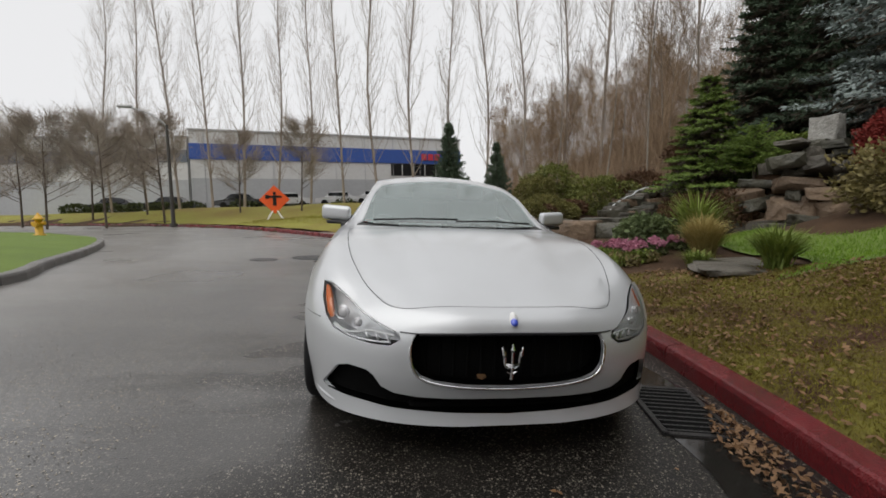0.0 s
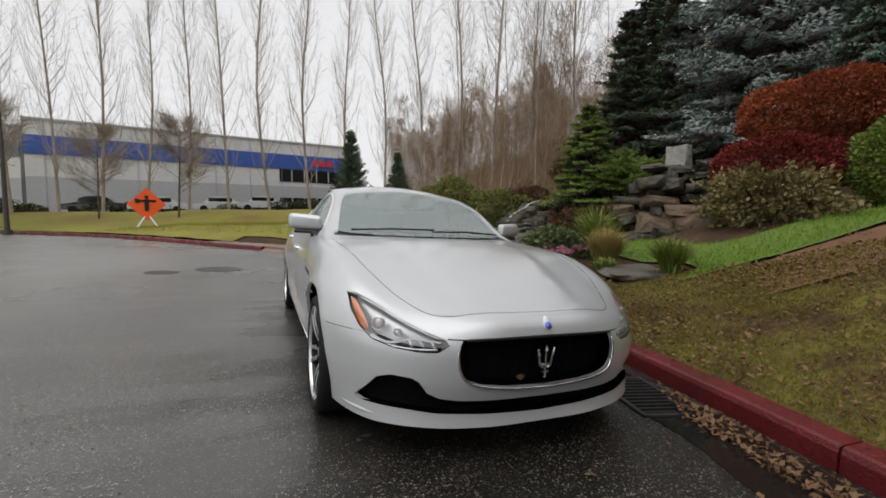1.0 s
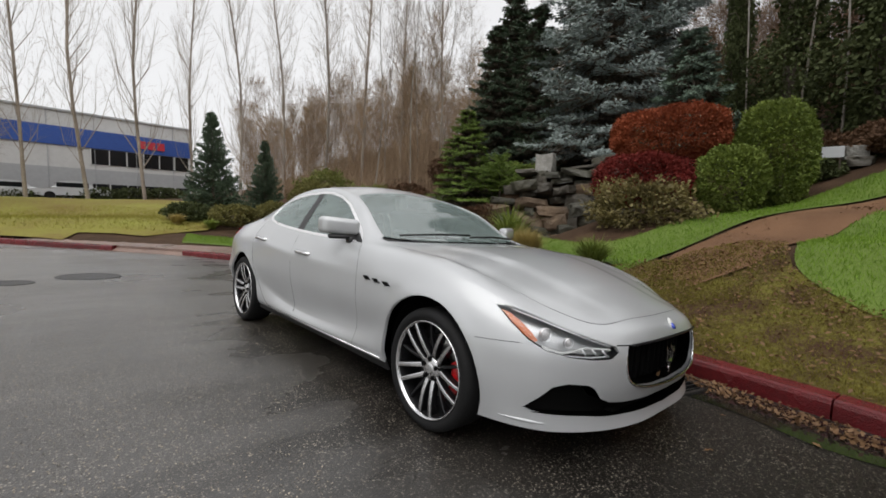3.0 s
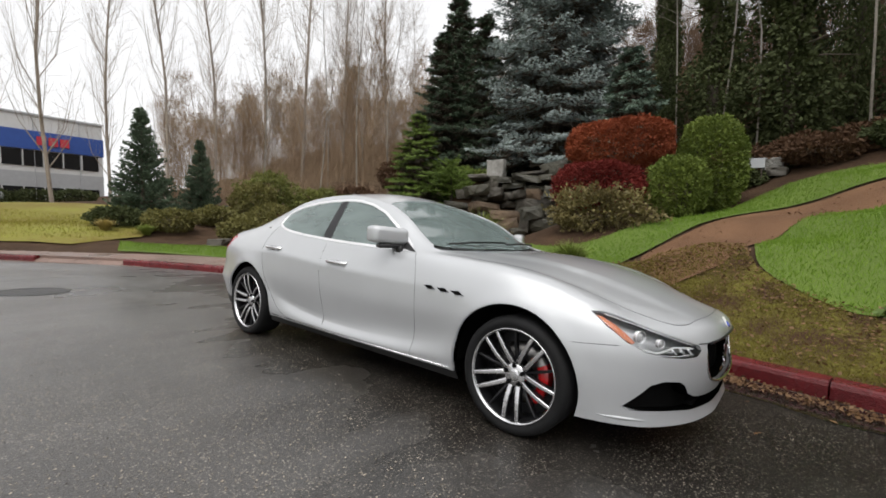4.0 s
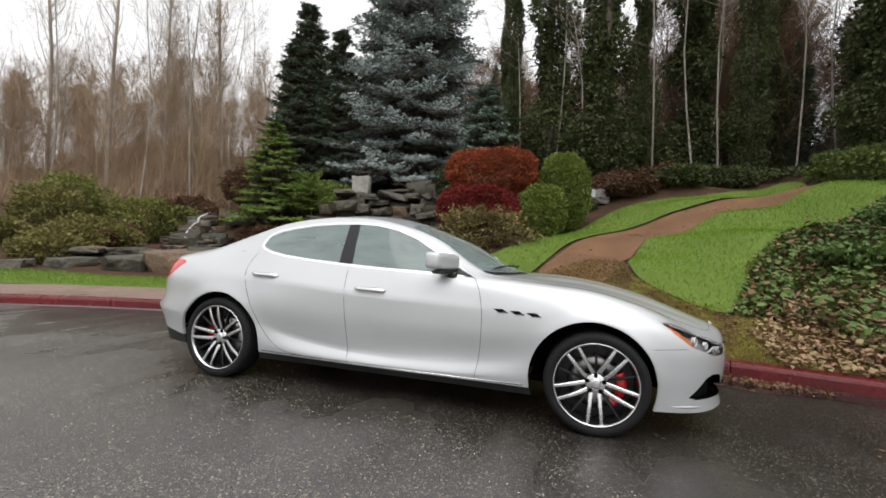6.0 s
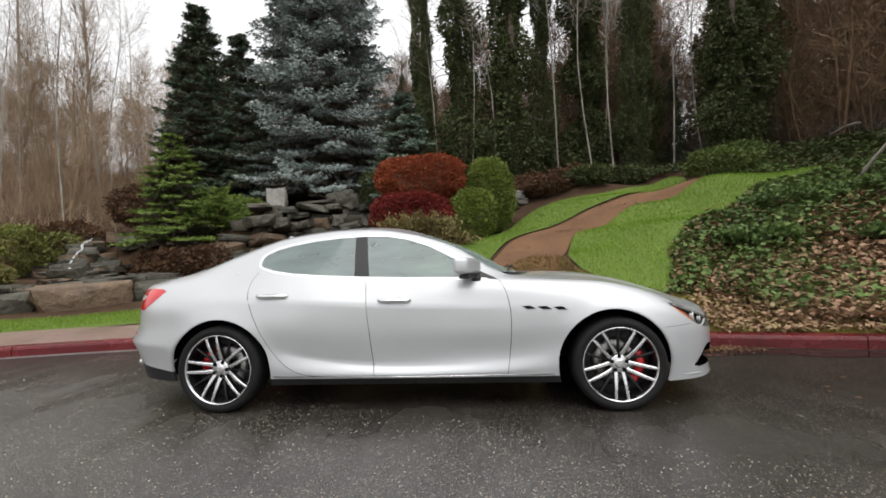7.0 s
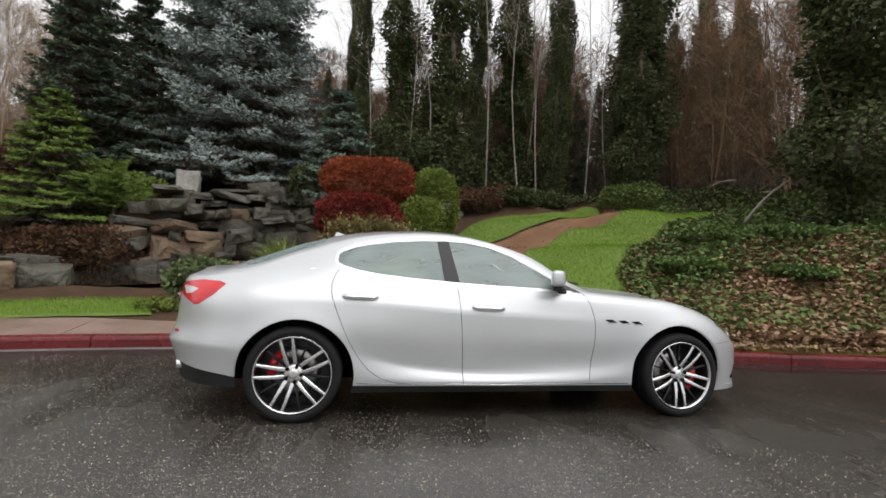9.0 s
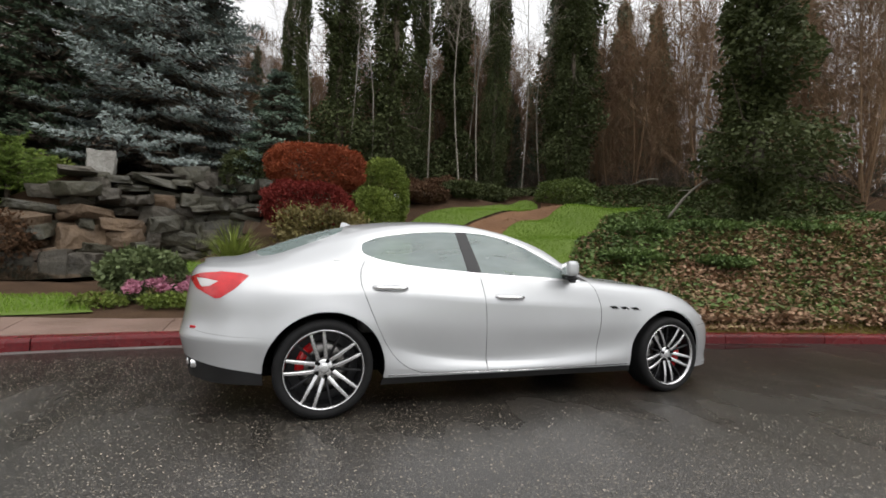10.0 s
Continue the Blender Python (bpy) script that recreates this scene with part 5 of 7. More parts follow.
    outline_tube("bumper_edge", [(s, front_at(abs(s), .607) - .0005, .607) for s in (.478, .45, .42, .40)], .0028, M_BLACK, car, 5)
    # aerial fin and wipers
    fin = mesh_of("aerial_fin", [(-.018, 2.66, 1.40), (.018, 2.66, 1.40), (.012, 2.82, 1.375), (-.012, 2.82, 1.375), (0, 2.80, 1.438), (0, 2.78, 1.440)], [(0, 1, 5), (1, 2, 4, 5), (2, 3, 4), (3, 0, 5, 4)], M_PAINT)
    part("aerial_fin", fin, M_PAINT, car)
    outline_tube("wiper", [(-.62, .73, 1.045), (-.3, .70, 1.062), (.02, .66, 1.065)], .008, M_BLACK, car)
    outline_tube("wiper", [(.0, .64, 1.05), (.3, .66, 1.058), (.62, .74, 1.045)], .008, M_BLACK, car)
    part("dash_paper", box(.34, .16, .004, (-.25, .84, 1.005), 0, m=pose(0, 0, 0, 10, 0, 0)), M_WHITE, car, "white sheet lying on the dashboard")
    # inner skin behind the shut lines
    P("inner_shell", (BODY, HOOD, DOOR_F, DOOR_R, BUMP_F, BUMP_R, TRUNK, CHROME_F, SILL, SKIRT, COWL), M_DARK, depth=.022, lip=0, mirror="join")
    bm.free()
    return car


build_car()
leaf = solid("dead_leaf", mesh_of("dead_leaf", [(-.022, 0, 0), (-.008, -.006, .014), (.012, -.002, .016), (.026, .004, .004), (.012, -.003, -.012), (-.008, .002, -.013)], [(0, 1, 5), (1, 2, 4, 5), (2, 3, 4)], M_FALLEN), "tan dead leaf caught in the grille", "leaf")
leaf.matrix_world = CANT @ pose(-.135, -.895, .430, 10, 20, 0)


# ---- plants: how each kind grows ----
def leaf_cloud(rng, pts, size, spread_dir=None, flat=0.0):
    """Centres, long and cross axes for leaves at pts; spread_dir tilts them outward."""
    n = len(pts)
    a = rand_dirs(rng, n)
    if spread_dir is not None:
        a = a * 0.7 + spread_dir * 0.8
        a /= np.linalg.norm(a, axis=1, keepdims=True)
    b = np.cross(a, rand_dirs(rng, n))
    b /= np.linalg.norm(b, axis=1, keepdims=True) + 1e-9
    s = size * rng.uniform(.6, 1.25, (n, 1))
    return pts, a * s, b * s * (0.62 - flat)


def bush_mesh(name, seed, rx, ry, rz, n, size, material, square=2.0, lump=0.18, fill=0.75):
    """A rounded or clipped shrub: leaves through the outer shell of an uneven body that stands on z = 0."""
    rng = np.random.default_rng(seed)
    d = rand_dirs(rng, n)
    r = (np.abs(d) ** square).sum(axis=1) ** (-1 / square)
    k = rng.normal(size=(9, 3)) * 2.6
    wob = sum(np.sin(d @ k[i] * (1 + i * .5) + i) for i in range(9)) / 9
    depth = fill + (1 - fill) * rng.random(n) ** 0.5
    rad = r * (1 + lump * wob * 1.8) * depth
    p = d * rad[:, None] * np.array((rx, ry, rz)) + np.array((0, 0, rz))
    p[:, 2] = np.maximum(p[:, 2], 0.02)
    p += rng.normal(size=p.shape) * size * .5
    return quads(name, *leaf_cloud(rng, p, size, d), material, 0.2)


def shrub(name, label, category, x, y, rx, ry, rz, n, size, material, seed, square=2.0, lump=0.18, z=None, group="", stem=M_BARK, lift=0.0):
    zz = land_z(x, y) if z is None else z
    ob = thing(name, label, category, pose(x, y, zz - .03), group)
    part("leaves", bush_mesh("leaves", seed, rx, ry, rz, n, size, material, square, lump), material, ob).location.z = lift
    rng = random.Random(seed)
    h = Heap()
    for k in range(7):
        a = rng.uniform(0, 6.28)
        h.add(*tube([(0.1 * math.cos(a), .1 * math.sin(a), 0), (rx * .35 * math.cos(a), ry * .35 * math.sin(a), rz * .7 + lift), (rx * .6 * math.cos(a), ry * .6 * math.sin(a), rz * 1.3 + lift)], [.03, .022, .008], 5))
    part("stems", h.mesh("stems", stem), stem, ob)
    return ob


def conifer_meshes(seed, h, r, n_branch, per, needle, material, bottom=0.06, droop=0.25, lift_tip=0.25, layered=0.0, shape=0.9, shag=0.022, wide=.30, fan=.30, jitter=.13):
    """Needles and wood of a conifer: whorled boughs with side sprays."""
    rng = np.random.default_rng(seed)
    cs, al, ac = [], [], []
    full = per
    wood = Heap()
    wood.add(*tube([(0, 0, -.3), (0, 0, h * .5), (0, 0, h * .97)], [.055 * h * .28 + .05, .03 * h * .28 + .03, .012], 8))
    for k in range(n_branch):
        t = (k + rng.random()) / n_branch
        if layered:
            t = (round(t * layered) + rng.normal() * jitter) / layered
        t = min(max(t, 0), .995)
        z0 = h * (bottom + (1 - bottom) * t)
        ln = r * ((1 - t) ** shape) * rng.uniform(.72, 1.12) + .12
        a = rng.uniform(0, 2 * math.pi)
        out = np.array((math.cos(a), math.sin(a), 0.0))
        side = np.array((-math.sin(a), math.cos(a), 0.0))
        per = max(30, int(full * min(1, ln / r) ** 1.3))
        s = rng.random(per) ** .75
        wid = ln * fan * (1 - s) ** .6 * np.minimum(1, s * 5) + .03
        q = rng.uniform(-1, 1, per) * wid
        rise = -droop * ln * s + lift_tip * ln * s ** 2.2 + (.55 * ln * s if t > .85 else 0)
        zz = z0 + rise - np.abs(q) * .22 + rng.normal(size=per) * shag
        cs.append(out * (ln * s)[:, None] + side * q[:, None] + np.stack([0 * s, 0 * s, zz], 1))
        dirs = out * (1 - np.minimum(1, np.abs(q) / (wid + .01))[:, None] * .5) + side * (np.sign(q) * np.minimum(1, np.abs(q) / (wid + .01)))[:, None] * .9
        dirs = dirs + rng.normal(size=(per, 3)) * .28
        dirs /= np.linalg.norm(dirs, axis=1, keepdims=True)
        up = np.cross(dirs, rand_dirs(rng, per) * .5 + side)
        up /= np.linalg.norm(up, axis=1, keepdims=True) + 1e-9
        sz = needle * rng.uniform(.7, 1.3, (per, 1))
        al.append(dirs * sz)
        ac.append(up * sz * wide)
        if k % 2 == 0:
            wood.add(*tube([(0, 0, z0), tuple(out * ln * .5 + np.array((0, 0, z0 - droop * ln * .5 + lift_tip * ln * .1))), tuple(out * ln * .85 + np.array((0, 0, z0 - droop * ln * .8 + lift_tip * ln * .6)))], [.012 + ln * .012, .01 + ln * .006, .005], 4))
    return quads("needles", np.concatenate(cs), np.concatenate(al), np.concatenate(ac), material, .15), wood.mesh("trunk", M_BARK)


def spruce_meshes(seed, h, r, tiers, boughs, fingers, per, needle, material, shape=.72, droop=.30, lift=.24, bottom=.015, jitter=.10):
    """A spruce whose boughs carry rows of needle-clad fingers, tier above tier, over bare brown inner twigs."""
    rng = np.random.default_rng(seed)
    cs, al, ac = [], [], []
    ic, ia, ib = [], [], []
    wood = Heap()
    wood.add(*tube([(0, 0, -.3), (0, 0, h * .5), (0, 0, h * .97)], [.05 + .014 * h, .03 + .008 * h, .012], 8))
    up = np.array((0, 0, 1.0))
    for k in range(tiers * boughs):
        t = min(max(((k // boughs) + .5 + rng.normal() * jitter) / tiers, 0), .99)
        z0 = h * (bottom + (1 - bottom) * t)
        ln = r * (1 - t) ** shape * rng.uniform(.70, 1.16) + .15
        a = 2 * math.pi * ((k % boughs) + rng.uniform(-.4, .4)) / boughs + (k // boughs) * 1.3
        out = np.array((math.cos(a), math.sin(a), 0.0))
        side = np.array((-out[1], out[0], 0.0))
        dr = droop * rng.uniform(.7, 1.3) * (1 - .8 * t)
        curve = lambda s: out * (ln * s) + np.array((0, 0, z0 - dr * ln * s + lift * ln * s ** 2.4))
        wood.add(*tube([tuple(curve(0)), tuple(curve(.5)), tuple(curve(.92))], [.012 + ln * .010, .01 + ln * .005, .005], 4))
        m = int(26 + 30 * ln / r)
        q = rng.random(m) ** .8 * .8
        ic.append(np.array([curve(v) for v in q]) + side * (rng.uniform(-1, 1, m) * ln * .22)[:, None] - up * (rng.random(m) * .16 * ln ** .5)[:, None])
        d = out * .6 + side * rng.normal(size=(m, 1)) * .8 - up * rng.random((m, 1)) * .7
        d /= np.linalg.norm(d, axis=1, keepdims=True)
        b = np.cross(d, rand_dirs(rng, m))
        ia.append(d * needle * 2.6)
        ib.append(b / (np.linalg.norm(b, axis=1, keepdims=True) + 1e-9) * needle * .45)
        nf = max(4, int(fingers * min(1, ln / r + .15)))
        for i in range(nf):
            s0 = .30 + .70 * (i + .5) / nf
            sg = 1 if i % 2 else -1
            fl = ln * .40 * (1.08 - s0) * rng.uniform(.75, 1.25) + .16
            d = out * .8 + side * sg * (.75 if i < nf - 1 else .05) + np.array((0, 0, rng.uniform(-.34, -.06)))
            d /= np.linalg.norm(d)
            m = max(6, int(per * (fl / (ln * .3 + .3))))
            u = rng.random(m)
            ax = curve(s0) + d * (fl * u)[:, None] + up * (.22 * fl * u ** 2)[:, None]
            off = rng.normal(size=(m, 3)) * np.array((1, 1, .6))
            off /= np.linalg.norm(off, axis=1, keepdims=True)
            dirs = off * .8 + d * .9
            dirs /= np.linalg.norm(dirs, axis=1, keepdims=True)
            sz = needle * rng.uniform(.7, 1.3, (m, 1))
            b = np.cross(dirs, up * .8 + out * .55 + rand_dirs(rng, m) * .55)
            b /= np.linalg.norm(b, axis=1, keepdims=True) + 1e-9
            cs.append(ax + off * needle * .8)
            al.append(dirs * sz)
            ac.append(b * sz * .40)
    inner = quads("inner_brushwood", np.concatenate(ic), np.concatenate(ia), np.concatenate(ib), M_BARK)
    return quads("needles", np.concatenate(cs), np.concatenate(al), np.concatenate(ac), material, .15), wood.mesh("trunk", M_BARK), inner


def conifer(name, label, x, y, meshes, z=None, turn=0, scale=1.0, group=""):
    ob = thing(name, label, "tree", pose(x, y, land_z(x, y) if z is None else z, 0, 0, turn), group)
    part("trunk", meshes[1], M_BARK, ob)
    part("crown", meshes[0], None, ob)
    if len(meshes) > 2:
        part("inner_brushwood", meshes[2], None, ob)["kind"] = "stuff"
    ob.scale = (scale,) * 3
    return ob


def bare_meshes(seed, h, spread, limbs, twigs, wood_mat, twig_mat, upright=0.5, clear=0.2, girth=0.012, twig_len=0.5, stems=1, thick=0.006):
    """Wood and twig cloud of a leafless tree. upright: 0 spreading, 1 fastigiate."""
    rng = np.random.default_rng(seed)
    wood, limbs_h = Heap(), Heap()
    tips = []
    for st in range(stems):
        lean = rng.normal(size=2) * (.03 if stems == 1 else .12) * h
        bend = rng.normal(size=2) * .012 * h
        line = [(0, 0, -.3), (lean[0] * .35 + bend[0], lean[1] * .35 + bend[1], h * .35), (lean[0] * .7 - bend[0], lean[1] * .7 - bend[1], h * .7), (lean[0], lean[1], h)]
        g = girth * h
        wood.add(*tube(spline(line, 3), [g, g * .86, g * .75, g * .66, g * .57, g * .48, g * .40, g * .3, g * .18, g * .07], 7))
        sp = spline(line, 12)
        for k in range(limbs):
            t = clear + (1 - clear) * ((k + rng.random()) / limbs)
            p0 = sp[min(int(t * (len(sp) - 1)), len(sp) - 1)]
            a = rng.uniform(0, 2 * math.pi)
            ln = spread * (1 - (t - clear) / (1.02 - clear)) ** .6 * rng.uniform(.6, 1.15) + .2
            rise = ln * (.35 + 2.6 * upright)
            out = np.array((math.cos(a), math.sin(a), 0.0))
            mid = p0 + out * ln * .62 + np.array((0, 0, rise * .38))
            end = p0 + out * ln * .95 + np.array((0, 0, rise)) + rng.normal(size=3) * ln * .08
            lg = g * .30 * (1 - t * .6)
            limbs_h.add(*tube([tuple(p0), tuple(mid), tuple(end)], [lg, lg * .6, .004], 4, False))
            for u in np.linspace(.15, 1, max(3, int(twigs / limbs))):
                q = p0 * (1 - u) ** 2 + 2 * mid * u * (1 - u) + end * u * u
                tips.append((q, out))
    c, al, ac = [], [], []
    for q, out in tips:
        d = rng.normal(size=3) * .5 + out * (.6 - .4 * upright) + np.array((0, 0, .35 + upright))
        d /= np.linalg.norm(d)
        ln = twig_len * rng.uniform(.5, 1.3)
        c.append(q + d * ln)
        al.append(d * ln)
        b = np.cross(d, rng.normal(size=3))
        ac.append(b / np.linalg.norm(b) * thick * rng.uniform(.7, 1.4))
    return wood.mesh("trunk", wood_mat), quads("twig_cloud", np.array(c), np.array(al), np.array(ac), twig_mat), limbs_h.mesh("limb_cloud", wood_mat)


def bare_tree(name, label, x, y, meshes, z=None, turn=0, scale=1.0, group="", lean=0.0):
    ob = thing(name, label, "tree", pose(x, y, (land_z(x, y) if z is None else z) - .1, lean, lean * .6, turn), group)
    ob.scale = (scale,) * 3
    part("trunk", meshes[0], None, ob)
    part("twig_cloud", meshes[1], None, ob)["kind"] = "stuff"
    part("limb_cloud", meshes[2], None, ob)["kind"] = "stuff"
    return ob


def ivy_meshes(seed, h, r, n, leaf):
    """Trunk and the ivy that clothes it, in clumps."""
    rng = np.random.default_rng(seed)
    wood = Heap()
    wood.add(*tube([(0, 0, -.3), (.1, 0, h * .5), (0, .15, h * 1.05)], [.26, .20, .10], 9))
    for k in range(26):
        z0, b, ln = h * rng.uniform(.15, 1.0), rng.uniform(0, 6.283), rng.uniform(.8, 2.2)
        c, s = math.cos(b), math.sin(b)
        wood.add(*tube([(0, 0, z0), (c * ln * .5, s * ln * .5, z0 + rng.uniform(-.1, .5)), (c * ln, s * ln, z0 + rng.uniform(-.4, 1.0))], [.035, .02, .006], 4))
    t = rng.random(n) ** 1.05
    a = rng.uniform(0, 2 * math.pi, n)
    d = np.stack([np.cos(a), np.sin(a), t * h], 1)
    lump = np.zeros(n)
    for f, g in ((1.0, 1.0), (2.3, .6), (4.5, .35)):
        k = rng.normal(size=(5, 3)) * np.array((1.0, 1.0, 1.2)) * f
        lump += g * sum(np.sin(d @ k[i] + 2 * i) for i in range(5)) / 5
    rad = r * (1.0 - .62 * t) * np.clip(.85 + 1.4 * lump, .18, 2.2) * rng.random(n) ** .5 + .14
    p = np.stack([np.cos(a) * rad, np.sin(a) * rad, t * h + rng.normal(size=n) * .12], 1)
    outw = np.stack([np.cos(a), np.sin(a), -.3 + 0 * a], 1)
    return wood.mesh("trunk", M_BARK), quads("ivy", *leaf_cloud(rng, p, leaf, outw), M_IVY, .2)


def tuft_mesh(name, seed, n, h, spread, width, material):
    """Arching blades of a grass or yucca tuft."""
    rng = np.random.default_rng(seed)
    v, f = [], []
    for k in range(n):
        a, out = rng.uniform(0, 6.283), spread * rng.uniform(.15, 1) ** .7
        hh = h * rng.uniform(.6, 1.1)
        base = np.array((rng.normal() * .05, rng.normal() * .05, 0))
        d = np.array((math.cos(a), math.sin(a), 0))
        sd = np.array((-math.sin(a), math.cos(a), 0)) * width
        o = len(v)
        for i, (s, w) in enumerate(((0, .8), (.35, 1), (.7, .8), (1, .05))):
            p = base + d * out * s ** 1.6 + np.array((0, 0, hh * (s - .42 * (out / (spread + .01)) * s ** 3)))
            v += [tuple(p - sd * w), tuple(p + sd * w)]
        f += [(o + 2 * i, o + 2 * i + 1, o + 2 * i + 3, o + 2 * i + 2) for i in range(3)]
    return mesh_of(name, v, f, material)


def strew(name, poly, n, size, material, label, category, seed, stand=0.0, road=False, bump=0.0, lift=0.01, clump=0.0, slim=0.6, flat=1.0):
    """Leaves or blades strewn over a piece of ground, as one mass."""
    rng = np.random.default_rng(seed)
    q = np.array(poly)
    lo, hi = q.min(0), q.max(0)
    pts = np.zeros((0, 2))
    while len(pts) < n:
        c = rng.uniform(lo, hi, (n * 2, 2))
        ok = np.zeros(len(c), bool)
        for a, b in zip(q, np.roll(q, 1, axis=0)):
            ok ^= ((a[1] > c[:, 1]) != (b[1] > c[:, 1])) & (c[:, 0] < (b[0] - a[0]) * (c[:, 1] - a[1]) / (b[1] - a[1] + 1e-12) + a[0])
        c = c[ok]
        if clump:
            f = np.array([noise.noise(Vector((x * .8, y * .8, seed))) for x, y in c])
            c = c[f > rng.normal(size=len(c)) * .3 - clump * .1]
        pts = np.concatenate([pts, c])
    pts = pts[:n]
    z = rise(pts[:, 1]) + np.where(pts[:, 0] > 0, -.048 * pts[:, 0], .3 * np.tanh(-.16 * pts[:, 0])) if road else land_zv(pts[:, 0], pts[:, 1])
    if bump:
        z = z + bump * (1 + np.array([noise.noise(Vector((x * 1.3, y * 1.3, 3))) for x, y in pts]))
    p = np.column_stack([pts, z + lift])
    if stand:
        a = rng.normal(size=(n, 3)) * np.array((.45, .45, .1)) + np.array((0, 0, 1.0))
        a /= np.linalg.norm(a, axis=1, keepdims=True)
        b = np.cross(a, rand_dirs(rng, n))
        b /= np.linalg.norm(b, axis=1, keepdims=True)
        s = size * rng.uniform(.5, 1.3, (n, 1))
        p[:, 2] += s[:, 0] * .8
        me = quads(name, p, a * s, b * s * slim, material)
    else:
        nrm = rng.normal(size=(n, 3)) * .45 * flat + np.array((0, 0, 1.0))
        nrm /= np.linalg.norm(nrm, axis=1, keepdims=True)
        a = np.cross(nrm, rand_dirs(rng, n))
        a /= np.linalg.norm(a, axis=1, keepdims=True)
        b = np.cross(nrm, a)
        s = size * rng.uniform(.5, 1.3, (n, 1))
        p[:, 2] += rng.random(n) * lift * 2
        me = quads(name, p, a * s, b * s * slim, material, .15)
    return solid(name, me, label, category, kind="stuff")


def rock_mesh(seed, sx, sy, sz, rough=0.30):
    """A split slab of stone with worn edges."""
    rng = random.Random(seed)
    bm = bmesh.new()
    for k in range(8):
        c = Vector((-.5 if k & 1 else .5, -.5 if k & 2 else .5, -.5 if k & 4 else .5))
        for j in range(2):
            bm.verts.new(Vector((c.x * rng.uniform(.62, 1.06), c.y * rng.uniform(.62, 1.06), c.z * rng.uniform(.70, 1.06))))
    for k in range(5):
        bm.verts.new(Vector((rng.uniform(-.4, .4), rng.choice((-.53, .53)), rng.uniform(-.4, .4))))
    hull = bmesh.ops.convex_hull(bm, input=bm.verts[:])
    bmesh.ops.delete(bm, geom=[g for g in set(hull["geom_unused"] + hull["geom_interior"]) if isinstance(g, bmesh.types.BMVert) and g.is_valid], context="VERTS")
    bmesh.ops.bevel(bm, geom=bm.edges[:], offset=.035, segments=1, affect="EDGES", clamp_overlap=True)
    bmesh.ops.triangulate(bm, faces=bm.faces[:])
    bmesh.ops.subdivide_edges(bm, edges=[e for e in bm.edges if e.calc_length() > .22], cuts=2, use_grid_fill=True)
    bmesh.ops.triangulate(bm, faces=bm.faces[:])
    o = Vector((rng.uniform(0, 50), rng.uniform(0, 50), rng.uniform(0, 50)))
    for v in bm.verts:
        n = noise.noise_vector(v.co * 3 + o) * .16 + noise.noise_vector(v.co * 8 + o) * .09
        v.co = v.co + n * rough
        v.co = Vector((v.co.x * sx, v.co.y * sy, v.co.z * sz))
    for e in bm.edges:
        e.smooth = e.calc_face_angle(0) < .45
    return from_bm("rock", bm, M_ROCK, True)


M_ROCKBROWN = mat("brown_stained_rock", (0.27, 0.19, 0.125), 0.6, 0, (0.035, 0.024, 0.017), 1.8, 18, 3.0, 7, rough_var=0.15, obj_random=0.3, mix=0.7, spec=0.35)
M_ROCKDARK = mat("mossy_dark_rock", (0.115, 0.108, 0.078), 0.5, 0, (0.012, 0.012, 0.009), 2.2, 20, 3.0, 7, rough_var=0.15, obj_random=0.3, mix=0.7, spec=0.4)
ROCKS = [rock_mesh(k, 1, 1, 1) for k in range(12)]


# ---- the garden beside the road ----
def rock(x, y, z, sx, sy, sz, turn=0, k=0, label="grey garden boulder, wet on top", name="boulder", group="", parent=None, tilt=0):
    ob = new(name, ROCKS[k % len(ROCKS)])
    ob.matrix_world = pose(x, y, z, tilt, tilt * .4, turn) @ Matrix.Diagonal((sx, sy, sz, 1))
    if parent is not None:
        ob.parent = parent
        return ob
    if "slab" in label or "cascade" in label or "pond" in label:
        ob.material_slots[0].link = "OBJECT"
        ob.material_slots[0].material = (M_ROCKDARK, M_ROCKBROWN, M_ROCKDARK, M_ROCK)[k % 4]
    return tagged(ob, label, "rock", group)


